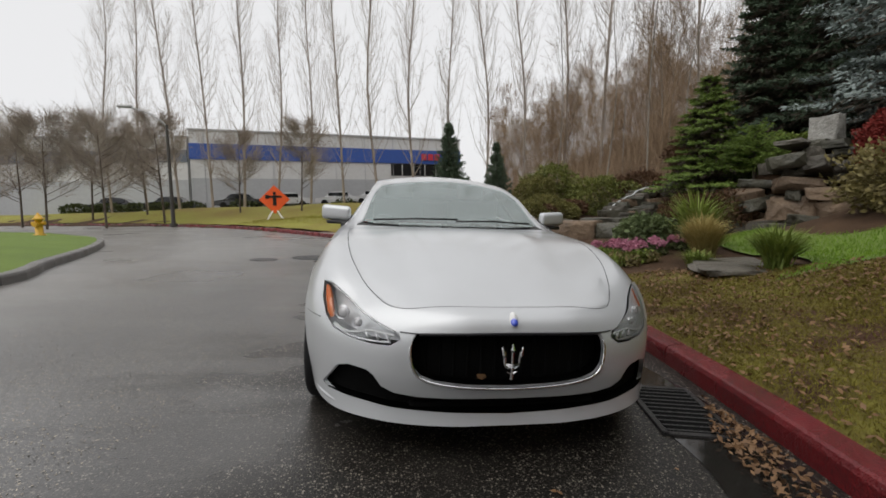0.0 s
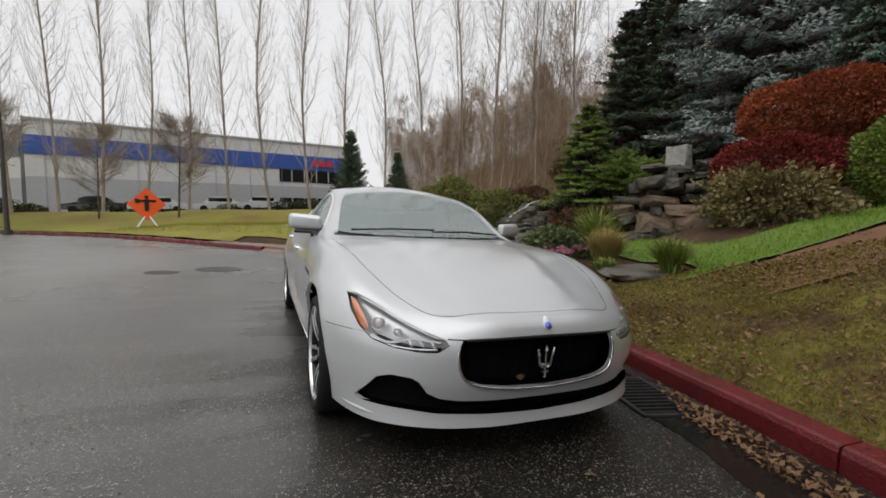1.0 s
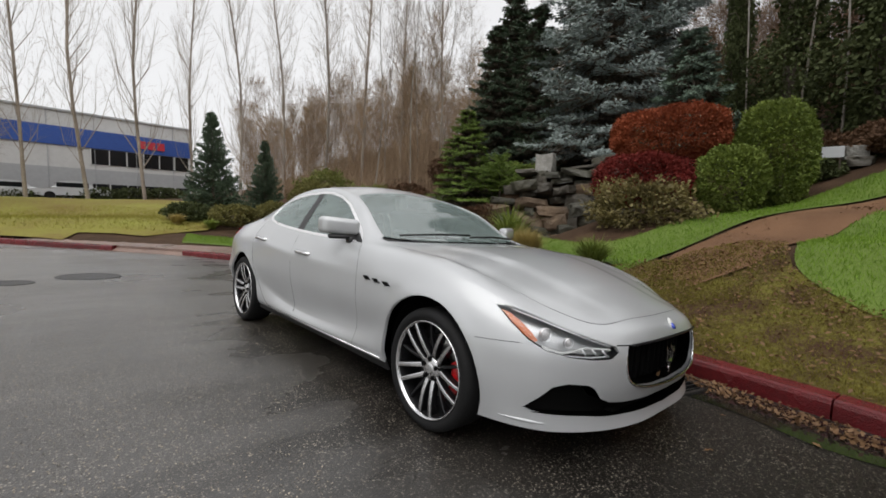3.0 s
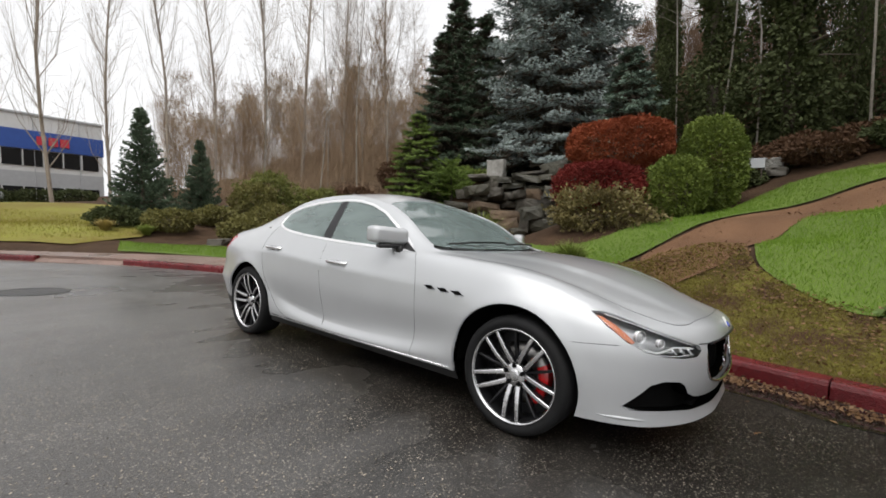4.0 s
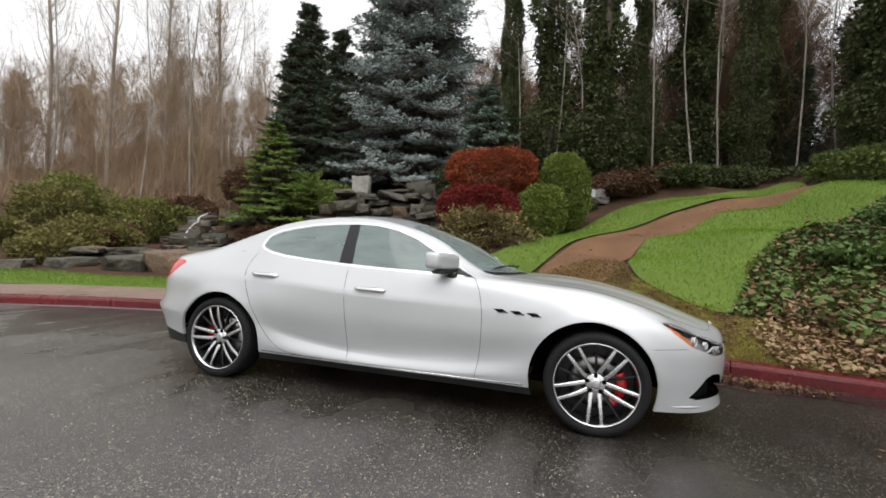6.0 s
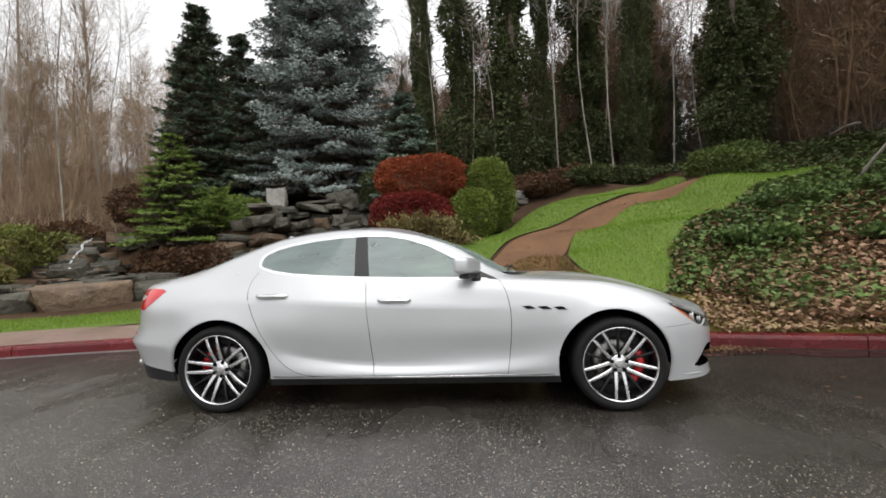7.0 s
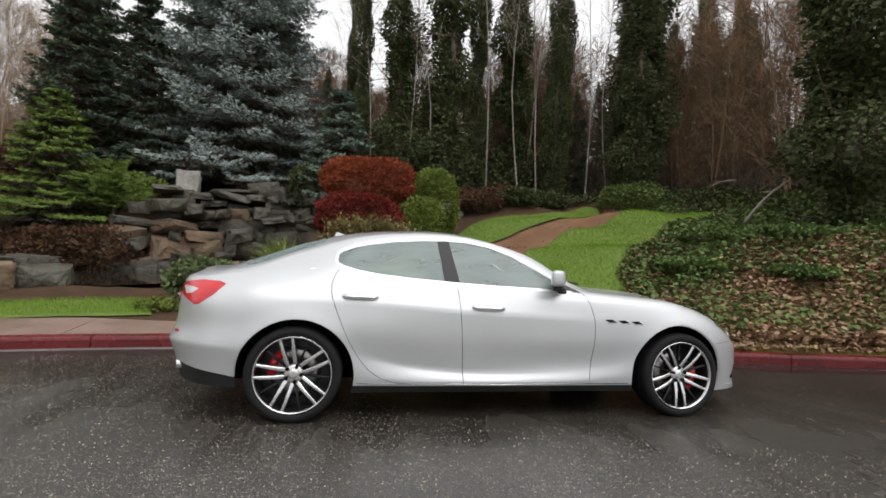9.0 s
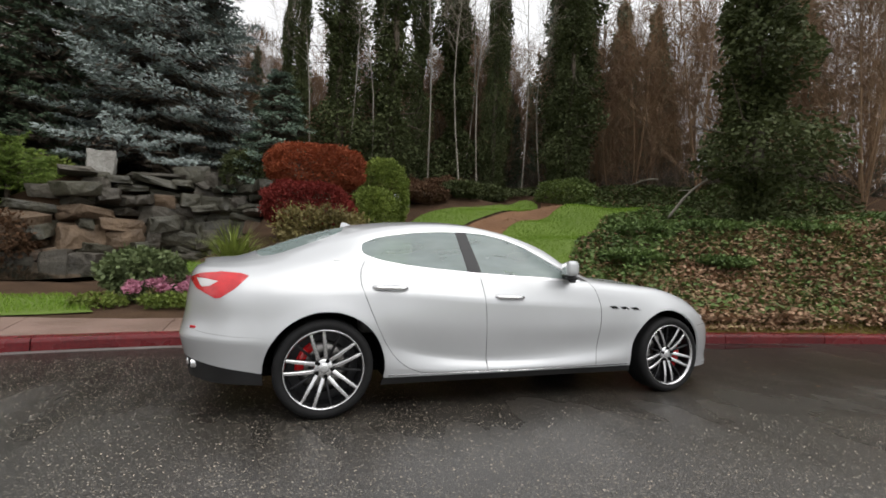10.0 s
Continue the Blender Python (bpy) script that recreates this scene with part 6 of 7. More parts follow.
# waterfall wall of stacked stone: courses along a bent line, with a low left wing
rw = random.Random(11)
wall_line = spline([(11.6, 10.9), (11.4, 9.8), (12.0, 8.8), (12.6, 7.6), (12.9, 6.2), (12.4, 4.8), (11.4, 4.0)], 10)
stone_wall = thing("waterfall_wall", "stacked grey rock waterfall wall above the pond", "rock wall", pose(12.3, 7.6, 0))
z = .05
while z < 3.05:
    hh = rw.uniform(.22, .42)
    s = rw.uniform(0, .4)
    seg = np.concatenate([[0], np.cumsum(np.linalg.norm(np.diff(wall_line, axis=0), axis=1))])
    while s < seg[-1]:
        wdt = rw.choice((rw.uniform(.35, .7), rw.uniform(.7, 1.5)))
        m = s + wdt / 2
        x, y = np.interp(m, seg, wall_line[:, 0]), np.interp(m, seg, wall_line[:, 1])
        top = 3.1 if 7.0 > y > 4.6 else (2.95 if y < 9.4 else 2.2 - (y - 9.4) * .6)
        if z < top - .05:
            i = min(int(m / seg[-1] * (len(wall_line) - 1)), len(wall_line) - 2)
            d = wall_line[i + 1] - wall_line[i]
            ang = math.degrees(math.atan2(d[1], d[0]))
            back = .16 * z + rw.uniform(-.24, .22)
            if 1.95 < z < 2.35 and y > 7.4:
                back -= .45
            st = rock(0, 0, 0, wdt * 1.04, rw.uniform(.55, .85), hh * 1.08, 0, rw.randrange(12), name="stone", parent=stone_wall)
            st.matrix_local = Matrix.Translation((x + back - 12.3, y - 7.6, z + hh / 2 + rw.uniform(-.12, .12))) @ pose(0, 0, 0, rw.uniform(-12, 12), rw.uniform(-11, 11), ang + rw.uniform(-24, 24)) @ Matrix.Diagonal((wdt * rw.uniform(1.0, 1.15), rw.uniform(.6, 1.25), hh * rw.choice((.75, 1.1, 1.5, 1.9)), 1))
            st.material_slots[0].link = "OBJECT"
            st.material_slots[0].material = M_ROCKBROWN if (z < 1.5 and y > 7.2 and rw.random() < .6) or rw.random() < .12 else (M_ROCKDARK if rw.random() < .6 else M_ROCK)
        s += wdt
    z += hh
for k, (x, y, zz, sx, sy, sz, tn) in enumerate([(12.75, 8.85, 3.34, .62, .72, .82, 20), (13.3, 7.4, 3.12, 1.9, .9, .16, 80), (13.6, 6.0, 3.2, .5, .5, .45, 30), (12.1, 9.9, 2.3, .9, .7, .4, 70), (11.2, 9.3, .35, .9, .7, .6, 10), (11.0, 10.2, .3, .8, .7, .5, 50),
                                                (10.6, 8.4, .35, .7, .6, .5, 75)]):
    cap = rock(x, y, zz, sx, sy, sz, tn, k + 3, "pale squared capstone on the waterfall wall" if k == 0 else "grey rock of the waterfall")
    if k == 0:
        cap.data = cap.data.copy()
        cap.data.materials[0] = M_PALESTONE
solid("white_stone", rock_mesh(77, .22, .3, .2), "small white stone on the waterfall ledge", "rock").location = (12.15, 9.66, 2.42)
rock(4.0, 2.45, land_z(4.0, 2.45) - .01, 1.6, .9, .10, 60, 4, "flat grey stone lying in the planting bed", name="flat_stone")
# cascade of rocks on the slope
rc = random.Random(5)
for k in range(46):
    t = rc.random()
    x, y = 8.6 + 3.6 * t + rc.uniform(-.7, .7), 13.2 + 3.2 * t + rc.uniform(-1.6, 1.4)
    rock(x, y, land_z(x, y) + .08 + .12 * t, rc.uniform(.5, 1.3), rc.uniform(.4, .9), rc.uniform(.2, .5), rc.uniform(0, 180), k, "wet dark rock of the stepped cascade", group="cascade rocks", tilt=rc.uniform(-8, 8))
for k in range(12):
    t = k / 26
    x, y = 5.2 + 5.0 * t + rc.uniform(-.3, .3), 13.6 - 3.6 * t + rc.uniform(-.4, .4)
    rock(x, y, land_z(x, y) + .10, rc.uniform(.6, 1.3), rc.uniform(.4, .8), rc.uniform(.25, .45), rc.uniform(0, 180), k + 5, "flat grey rock edging the pond", group="pond edge rocks", tilt=rc.uniform(-6, 6))
for k, (x, y, s) in enumerate([(3.9, 12.3, .6), (3.2, 13.0, .5), (9.0, 1.0, .5), (11.8, -1.4, .7), (12.3, -2.3, .55), (11.6, -.6, .5)]):
    rock(x, y, land_z(x, y) + .12 * s, s * 1.5, s, s * .5, k * 37, k + 2, "dark wet boulder in the garden beds, near the pond or lawn")
for k in range(34):
    t = rc.random()
    x, y = 6.0 + 3.6 * t + rc.uniform(-.5, .5), 11.7 + 2.2 * t + rc.uniform(-.9, .9)
    rock(x, y, max(.34, land_z(x, y)) + .04 + .22 * t, rc.uniform(.7, 1.5), rc.uniform(.5, 1.0), rc.uniform(.12, .24), rc.uniform(0, 180), k + 7, "flat wet slab stepping down to the pond", group="cascade rocks", tilt=rc.uniform(-6, 6))
for k in range(30):
    t = rc.random()
    x, y = 4.7 + 2.6 * t + rc.uniform(-.35, .35), 13.3 - 1.3 * t + rc.uniform(-.35, .35)
    rock(x, y, land_z(x, y) + .07 + .14 * (k % 3), rc.uniform(.6, 1.2), rc.uniform(.45, .8), rc.uniform(.12, .2), rc.uniform(0, 180), k + 3, "flat wet slab stacked at the pond's edge", group="pond edge rocks", tilt=rc.uniform(-5, 5))
fall = Heap()
course_pts = spline([(12.1, 16.2, 2.10), (11.5, 15.8, 1.97), (10.9, 15.45, 1.86), (10.3, 14.95, 1.64), (9.75, 14.6, 1.50), (9.25, 14.25, 1.34), (8.8, 13.95, 1.16), (8.62, 13.75, .96)], 5)
for k in range(2):
    # two strands of water that part and meet on the way down
    line = [p + np.array((.035 * k * math.sin(.9 * i), -.035 * k * math.cos(.7 * i), .01 * math.sin(1.1 * i + k))) for i, p in enumerate(course_pts)]
    fall.add(*tube(line, [.012 + .020 * abs(math.sin(.55 * i + 1.3 * k)) for i in range(len(line))], 6))
for k, (x, y, z) in enumerate(course_pts[1::4]):
    rock(x + .12, y + .12, z - .20, .95, .75, .36, 40 + 31 * k, k + 4, "wet dark rock of the stepped cascade", group="cascade rocks")
for k, (x, y, sx, sy, sz, tn, mm) in enumerate([(5.15, 9.95, 1.9, .75, .62, 133, M_ROCKBROWN), (6.05, 8.95, 1.0, .7, .56, 120, M_ROCKDARK), (4.35, 11.0, 1.0, .7, .44, 140, M_ROCKDARK), (6.4, 10.3, 1.3, .8, .72, 128, M_ROCKDARK), (7.6, 11.7, 2.0, .9, .62, 130, M_ROCK), (8.7, 10.9, 1.1, .8, .66, 115, M_ROCK), (6.0, 11.3, 1.5, .8, .55, 133, M_ROCKBROWN)]):
    block = rock(x, y, land_z(x, y) + sz * .32, sx, sy, sz, tn, k + 6, "squared brown-grey rock holding the pond's bank", group="pond edge rocks")
    block.material_slots[0].material = mm
solid("waterfall", fall.mesh("waterfall", M_FALL, True), "thin white stream tumbling over the rocks", "waterfall")
pond_poly = [tuple(p) for p in spline([(5.9, 7.7), (6.7, 7.0), (8.0, 6.5), (9.8, 7.2), (11.2, 9.0), (11.2, 10.8), (9.8, 11.4), (8.2, 10.9), (7.0, 10.0), (6.1, 8.9), (5.9, 7.7)], 4)][:-1]
tagged(ground_piece("pond", pond_poly, .5, 0, M_WATER, "still dark pond below the rock wall", "pond", lambda x, y: .30), kind="structure")

# small white notice among the shrubs of the upper bed
notice = thing("notice_board", "small blank white notice board among the shrubs", "sign", pose(10.95, -.17, land_z(10.95, -.17)))
part("board", box(.03, .42, .26, (0, 0, .60), .006, 1, pose(0, 0, 0, 0, 10, 8)), M_WALLGREY, notice)
for yy in (-.14, .14):
    part("post", box(.035, .035, .56, (.03, yy, .26), .004, 1), M_BARK, notice, "thin wooden post")

# clipped shrubs
shrub("red_hedge", "clipped rust-red winter hedge, flat topped", "hedge", 8.55, 2.55, .72, 1.27, .60, 26000, .032, M_ORANGELEAF, 1, 3.2, .11, z=2.64)
shrub("red_hedge", "clipped dark red barberry hedge", "hedge", 7.9, 2.75, .70, 1.15, .62, 21000, .032, M_REDLEAF, 2, 2.8, .13, z=1.5)
shrub("variegated_shrub", "loose shrub with yellow variegated leaves", "shrub", 7.0, 2.45, .54, 1.05, .60, 6400, .048, M_YELLOWLEAF, 3, 2.1, .48, z=.82)
shrub("round_shrub", "large clipped round green shrub", "shrub", 9.2, .55, .78, .74, 1.15, 22000, .034, M_SHRUB, 4, 2.4, .08)
shrub("round_shrub", "smaller clipped round green shrub", "shrub", 8.15, 1.05, .62, .66, .72, 14000, .034, M_SHRUB, 5, 2.3, .10)
# beds by the road
for k, (x, y, rx, rz, mm, lb) in enumerate([
        (4.85, 5.55, .55, .36, M_SAGE, "low grey-green mounded shrub beside the flowers"), (8.4, 19.5, 1.2, 1.2, M_RHODO, "rounded olive-green rhododendron in the bed"), (7.3, 18.7, 1.0, .9, M_OLIVE, "rounded olive-green rhododendron in the bed"),
        (10.3, 17.7, 1.5, .95, M_RHODO, "spreading yellow-green shrub above the rocks"), (12.0, 17.2, 1.2, .8, M_BROWNLEAF, "brown winter shrub among the rocks"), (8.2, 16.6, .7, .4, M_BROWNLEAF, "rust-brown low shrub on the rocks"),
        (5.6, 15.2, .9, .45, M_OLIVE, "low heather mound in the rock bed"), (6.8, 16.2, .9, .5, M_OLIVE, "low heather mound in the rock bed"), (4.4, 13.9, .8, .4, M_OLIVE, "low heather mound in the rock bed"),
        (6.6, 15.4, .7, .35, M_BROWNLEAF, "low brown heather mound in the rock bed"), (3.0, 16.5, .9, .4, M_OLIVE, "low dark juniper mound"), (1.6, 17.5, .8, .35, M_IVY, "low dark juniper mound"), (5.0, 17.4, .8, .4, M_OLIVE, "low heather mound in the rock bed"),
        (13.6, 10.9, 1.0, .7, M_SHRUB, "green shrub spilling over the rocks"), (12.8, 4.6, .8, .7, M_IVY, "dark shrub beside the rock wall"), (13.2, 14.6, 1.3, .9, M_BROWNLEAF, "brown shrub on the slope"), (12.9, 12.9, 1.3, .8, M_GREENCON, "green spreading juniper on the slope"),
        (10.9, 12.4, 1.0, .62, M_BROWNLEAF, "dark brown shrub drooping to the pond"), (7.2, 15.2, .7, .4, M_OLIVE, "low heather mound in the rock bed"), (10.9, 10.6, .9, .75, M_BROWNLEAF, "dark brown shrub drooping to the pond"), (10.6, 11.6, 1.0, .7, M_BROWNLEAF, "dark brown shrub drooping to the pond"),
        (14.75, -4.0, 1.0, .5, M_EVERGREEN, "yellow-green rhododendron at the wood's edge"), (11.6, -7.4, 1.0, .48, M_EVERGREEN, "yellow-green rhododendron at the wood's edge"), (12.6, -8.6, .8, .42, M_EVERGREEN, "yellow-green rhododendron at the wood's edge"),
        (12.2, .2, .9, .5, M_BROWNLEAF, "brown winter shrub in the upper bed"), (12.6, -1.2, .8, .40, M_BROWNLEAF, "brown winter shrub in the upper bed"), (12.9, -2.8, .9, .4, M_BROWNLEAF, "brown winter shrub in the upper bed"), (13.2, -4.4, 1.1, .35, M_IVY, "low dark cover in the upper bed"), (11.2, .3, .6, .3, M_IVY, "low dark cover in the upper bed"), (11.4, -1.5, .7, .32, M_BROWNLEAF, "brown winter shrub in the upper bed"), (11.6, -2.9, .7, .32, M_IVY, "low dark cover in the upper bed")]):
    shrub("shrub", lb, "shrub", x, y, rx, rx * 1.1, rz, int(3600 * max(1, rx * rz * 1.6)), .05 + .012 * rx, mm, 20 + k, 2.1, .34 if mm in (M_RHODO, M_EVERGREEN) else .22, group="garden shrubs")
# tufts
for nm, lb, x, y, n, h, sp, w, mm in [("grass_tuft", "tan ornamental grass tuft", 4.35, 3.35, 1500, .85, .50, .006, M_TAN), ("yucca", "spiky green yucca clump", 4.05, 1.8, 420, .62, .52, .010, M_BLADE),
                                      ("flax_plant", "tall yellow-green flax with sword leaves", 4.85, 4.15, 260, 1.3, .85, .014, M_BLADE), ("grass_tuft", "pale yellow grass tuft by the far kerb", 1.0, 16.3, 500, .5, .5, .008, M_TAN),
                                      ("grass_tuft", "pale yellow grass tuft by the far kerb", 2.0, 15.8, 400, .45, .5, .008, M_BLADE), ("grass_tuft", "small green grass tuft in the bed", 3.9, 2.9, 300, .3, .3, .006, M_BLADE)]:
    ob = thing(nm, lb, "plant", pose(x, y, land_z(x, y)))
    part("foliage", tuft_mesh("foliage", int(x * 100), n, h, sp, w, mm), mm, ob)
# flower bed of ornamental cabbages and low edging plants
fl = random.Random(9)
for k in range(15):
    x, y = 4.05 + .33 * (k % 4) - .3 + fl.uniform(-.10, .10), 4.35 + .36 * (k // 4) + fl.uniform(-.12, .12)
    ob = thing("flower", "pink ornamental cabbage in the bed", "flower", pose(x, y, land_z(x, y), 0, 0, k * 50), "pink flowers in the bed")
    part("petals", bush_mesh("petals", 300 + k % 5, .10, .10, .06, 130, .035, M_PINK, 2, .2), M_PINK, ob).location.z = .12
    part("leaves", bush_mesh("leaves", 320 + k % 5, .15, .15, .07, 120, .04, M_IVY, 2, .2), M_IVY, ob)
for k in range(26):
    x, y = 3.55 + fl.uniform(-.25, .35), 4.9 + fl.uniform(-1.1, 1.0)
    ob = thing("edging_plant", "low yellow-green edging plant in the bed", "plant", pose(x, y, land_z(x, y), 0, 0, k * 40), "edging plants of the bed")
    part("leaves", bush_mesh("leaves", 340 + k % 5, .16, .16, .08, 140, .035, M_SHRUB if k % 3 else M_YELLOWLEAF, 2, .2), M_SHRUB, ob)

# ground covers
strew("lawn_grass", [(-1.6, 15.6), (-4.2, 18.8), (-8.5, 23.0), (-6, 28), (0, 28), (3.4, 24), (2.2, 20), (3.2, 18.6), (1.7, 15.3), (.2, 14.5)], 15000, .055, M_DRYGRASS, "rough yellow-green winter grass", "grass", 51, stand=1, lift=.02, slim=.12)
strew("lawn_grass", LAWN_A, 32000, .030, M_GRASS, "short wet green grass", "grass", 1, stand=1, lift=.02, slim=.16)
strew("lawn_grass", LAWN_B, 24000, .030, M_GRASS, "short wet green grass", "grass", 2, stand=1, lift=.02, slim=.16)
strew("lawn_grass", LAWN_C, 14000, .030, M_GRASS, "short wet green grass", "grass", 3, stand=1, lift=.02, slim=.16)
strew("moss_tufts", moss, 56000, .013, M_MOSSBLADE, "moss and dry grass of the verge", "moss", 4, stand=1, lift=.01, slim=.3, clump=.4)
strew("verge_leaves", moss, 4800, .022, M_FALLEN, "scattered fallen leaves on the verge", "leaves", 5, lift=.02, clump=1)
IVY_BANK = [(2.3, -2.5), (2.75, -1.95), (3.2, -2.3), (3.95, -2.6), (4.85, -3.65), (6.6, -5.7), (6.95, -7.5), (7.4, -8.3), (10, -8.3), (11.0, -7.6), (12, -7.6), (14, -9), (12, -13), (6, -14), (2.0, -12), (.1, -8.5), (.95, -5.5), (1.6, -3.4)]
strew("ground_ivy", IVY_BANK, 48000, .057, M_COVER, "glossy ivy covering the bank", "ivy", 6, bump=.06, lift=.03, slim=.7, flat=1.3)
strew("bank_leaves", IVY_BANK, 2500, .05, M_FALLEN, "brown fallen leaves lying in the ivy", "leaves", 7, bump=.06, lift=.06, clump=-1.2, slim=.7)
BANK_FACE = [(1.5, -2.7), (2.5, -2.5), (3.3, -3.3), (3.4, -5.0), (3.0, -7.2), (2.0, -9.3), (.2, -9.3), (.4, -7), (1.1, -4.5)]
strew("bank_leaves", BANK_FACE, 6200, .040, M_PALELEAF, "pale tan leaves caught in the ivy of the bank", "leaves", 17, bump=.06, lift=.06, clump=-.8, slim=.7)
FRONT_BANK = [(1.4, -2.6), (2.0, -2.2), (2.7, -2.4), (3.3, -3.4), (3.4, -5.2), (3.0, -7.2), (2.0, -9.0), (.6, -10.0), (-.6, -9.6), (.5, -6.6), (1.1, -4.2)]
strew("bank_leaves", FRONT_BANK, 12000, .042, M_RUSTLEAF, "fallen leaves along the foot of the bank", "leaves", 8, bump=.06, lift=.05, clump=1)
strew("verge_grass", FRONT_BANK, 12000, .04, M_MOSSBLADE, "rough grass at the foot of the bank", "grass", 9, stand=1, lift=.01, slim=.2)
BANK_NOSE = [(2.0, -2.9), (2.7, -1.9), (3.7, -2.4), (4.3, -3.3), (3.4, -3.6), (2.4, -3.8)]
strew("bank_leaves", BANK_NOSE, 1100, .036, M_FALLEN, "brown leaves at the nose of the bank", "leaves", 18, bump=.03, lift=.04, clump=1)
strew("verge_grass", BANK_NOSE, 3500, .03, M_MOSSBLADE, "rough grass at the nose of the bank", "grass", 19, stand=1, lift=.01, slim=.2)
for k, (x, y, rx, rz) in enumerate([(3.6, -3.7, .7, .16), (4.5, -5.1, .9, .22), (3.5, -5.9, .8, .20), (4.7, -7.1, 1.0, .25), (2.9, -7.6, .8, .18), (5.7, -6.2, .8, .2), (2.6, -5.0, .6, .14), (5.2, -8.6, 1.0, .28)]):
    shrub("ivy_mound", "low mound of dark ivy on the bank", "ivy", x, y, rx, rx * .9, rz * .55, 2600, .05, M_COVER, 120 + k, 2.0, .3, group="ivy mounds of the bank", lift=.02)
BANK_FOOT = [(1.3, -3.0), (2.3, -3.0), (2.9, -4.4), (2.9, -6.4), (2.2, -8.8), (.4, -9.4), (.2, -7.2), (.85, -5.0)]
strew("ground_ivy", BANK_FACE, 4500, .05, M_COVER, "patches of ivy among the fallen leaves", "ivy", 61, bump=.06, lift=.10, slim=.7, clump=2.2)
strew("bank_leaves", BANK_FOOT, 9000, .044, M_RUSTLEAF, "rusty leaves drifted over the foot of the bank", "leaves", 20, bump=.06, lift=.08, clump=.6, slim=.7)
EDGE = [(2.6, -1.75), (3.2, -2.1), (4.0, -2.4), (4.95, -3.45), (6.7, -5.55), (6.45, -5.8), (4.7, -3.8), (3.85, -2.75), (3.1, -2.4), (2.5, -2.2)]
strew("bank_leaves", EDGE, 700, .034, M_RUSTLEAF, "fallen leaves spilling onto the lawn's edge", "leaves", 62, lift=.03, slim=.7)
strew("ground_ivy", EDGE, 1500, .045, M_COVER, "ivy creeping over the lawn's edge", "ivy", 63, lift=.03, slim=.7)
VERGE_FOOT = [(1.32, -1.9), (2.3, -1.9), (2.7, -2.4), (1.7, -4.4), (.85, -6.5), (.55, -6.4), (1.0, -4.0)]
strew("bank_leaves", VERGE_FOOT, 2600, .034, M_RUSTLEAF, "rusty leaves strewn down to the kerb", "leaves", 64, lift=.03, slim=.7, clump=.5)
strew("bank_leaves", VERGE_FOOT, 1300, .032, M_PALELEAF, "pale leaves strewn down to the kerb", "leaves", 65, lift=.03, slim=.7, clump=.5)
BEHIND = [(5, -9), (12, -8.6), (14, -9.2), (17, -12), (15, -18), (8, -18), (4, -13)]
strew("ground_ivy", BEHIND, 15000, .08, M_IVY, "dark ivy on the ground below the bare trees", "ivy", 66, bump=.08, lift=.05, slim=.7, flat=1.4)
HILL_EDGE = [(12.5, -6), (13, -2), (13, 2), (15, 4), (19, 4), (20, -6), (17, -12), (13.5, -9.5)]
strew("wood_floor_ivy", HILL_EDGE, 24000, .08, M_IVY, "dark ivy on the wood's floor", "ivy", 10, bump=.12, lift=.06, slim=.7, flat=1.5)
strew("path_leaves", PATH_POLY, 900, .022, M_FALLEN, "leaves scattered on the path", "leaves", 12, lift=.02, clump=-.3)
PATH_FOOT = [(2.9, -.5), (3.7, -.75), (4.5, -.6), (4.9, -.1), (4.7, .6), (3.9, .8), (3.2, .6), (2.8, .1)]
strew("moss_tufts", PATH_FOOT, 9000, .013, M_MOSSBLADE, "moss creeping over the foot of the path", "moss", 14, stand=1, lift=.012, slim=.4, clump=.2)
strew("path_leaves", PATH_FOOT, 700, .022, M_FALLEN, "leaves gathered at the foot of the path", "leaves", 15, lift=.02, clump=-.3)

# ---- trees of the garden and the wood ----
conifer("blue_spruce", "large blue-grey spruce with layered boughs", 17.2, 8.3, spruce_meshes(1, 21, 4.3, 26, 14, 22, 50, .088, M_BLUESPRUCE, droop=.36, lift=.22, jitter=.15, bottom=.06), z=3.0)
dark = spruce_meshes(2, 9.2, 2.1, 20, 10, 12, 34, .085, M_DARKSPRUCE, .7, jitter=.26)
dark2 = spruce_meshes(7, 8.6, 2.0, 18, 10, 12, 34, .085, M_DARKSPRUCE, .7, jitter=.26)
conifer("dark_conifer", "tall dark blue-green conifer", 15.6, 14.2, dark2, z=2.6, scale=1.0)
conifer("dark_conifer", "tall dark green conifer", 16.6, 12.2, dark, z=2.7, turn=60, scale=1.0)
conifer("dark_conifer", "tall dark green conifer behind the spruce", 21.5, 11.0, dark, z=3.8, turn=200, scale=1.6)
conifer("dark_conifer", "tall dark green conifer behind the spruce", 19.0, 15.8, dark, z=3.4, turn=250, scale=1.25)
conifer("green_conifer", "green layered conifer on the rocks", 11.7, 12.4, spruce_meshes(3, 4.1, 1.75, 11, 13, 14, 46, .055, M_GREENCON, .85, .20, .10, jitter=.42), z=1.75)
conifer("green_conifer", "low spreading green conifer beside the waterfall", 12.4, 11.0, conifer_meshes(4, 1.5, 1.5, 120, 150, .06, M_GREENCON, .2, .02, .10, 5, .5, jitter=.4), z=2.2)
conifer("small_spruce", "small blue-green spruce behind the hedge", 13.2, 3.7, spruce_meshes(5, 4.6, 1.6, 15, 12, 12, 34, .065, M_TEAL, .8, jitter=.4), z=2.7)
yard = conifer_meshes(6, 4.6, 1.3, 300, 110, .055, M_DARKSPRUCE, .03, -.28, .05, 0, .9, .05, .45)
conifer("yard_conifer", "small dark green conifer beside the lawn", 3.0, 19.4, yard, z=.7)
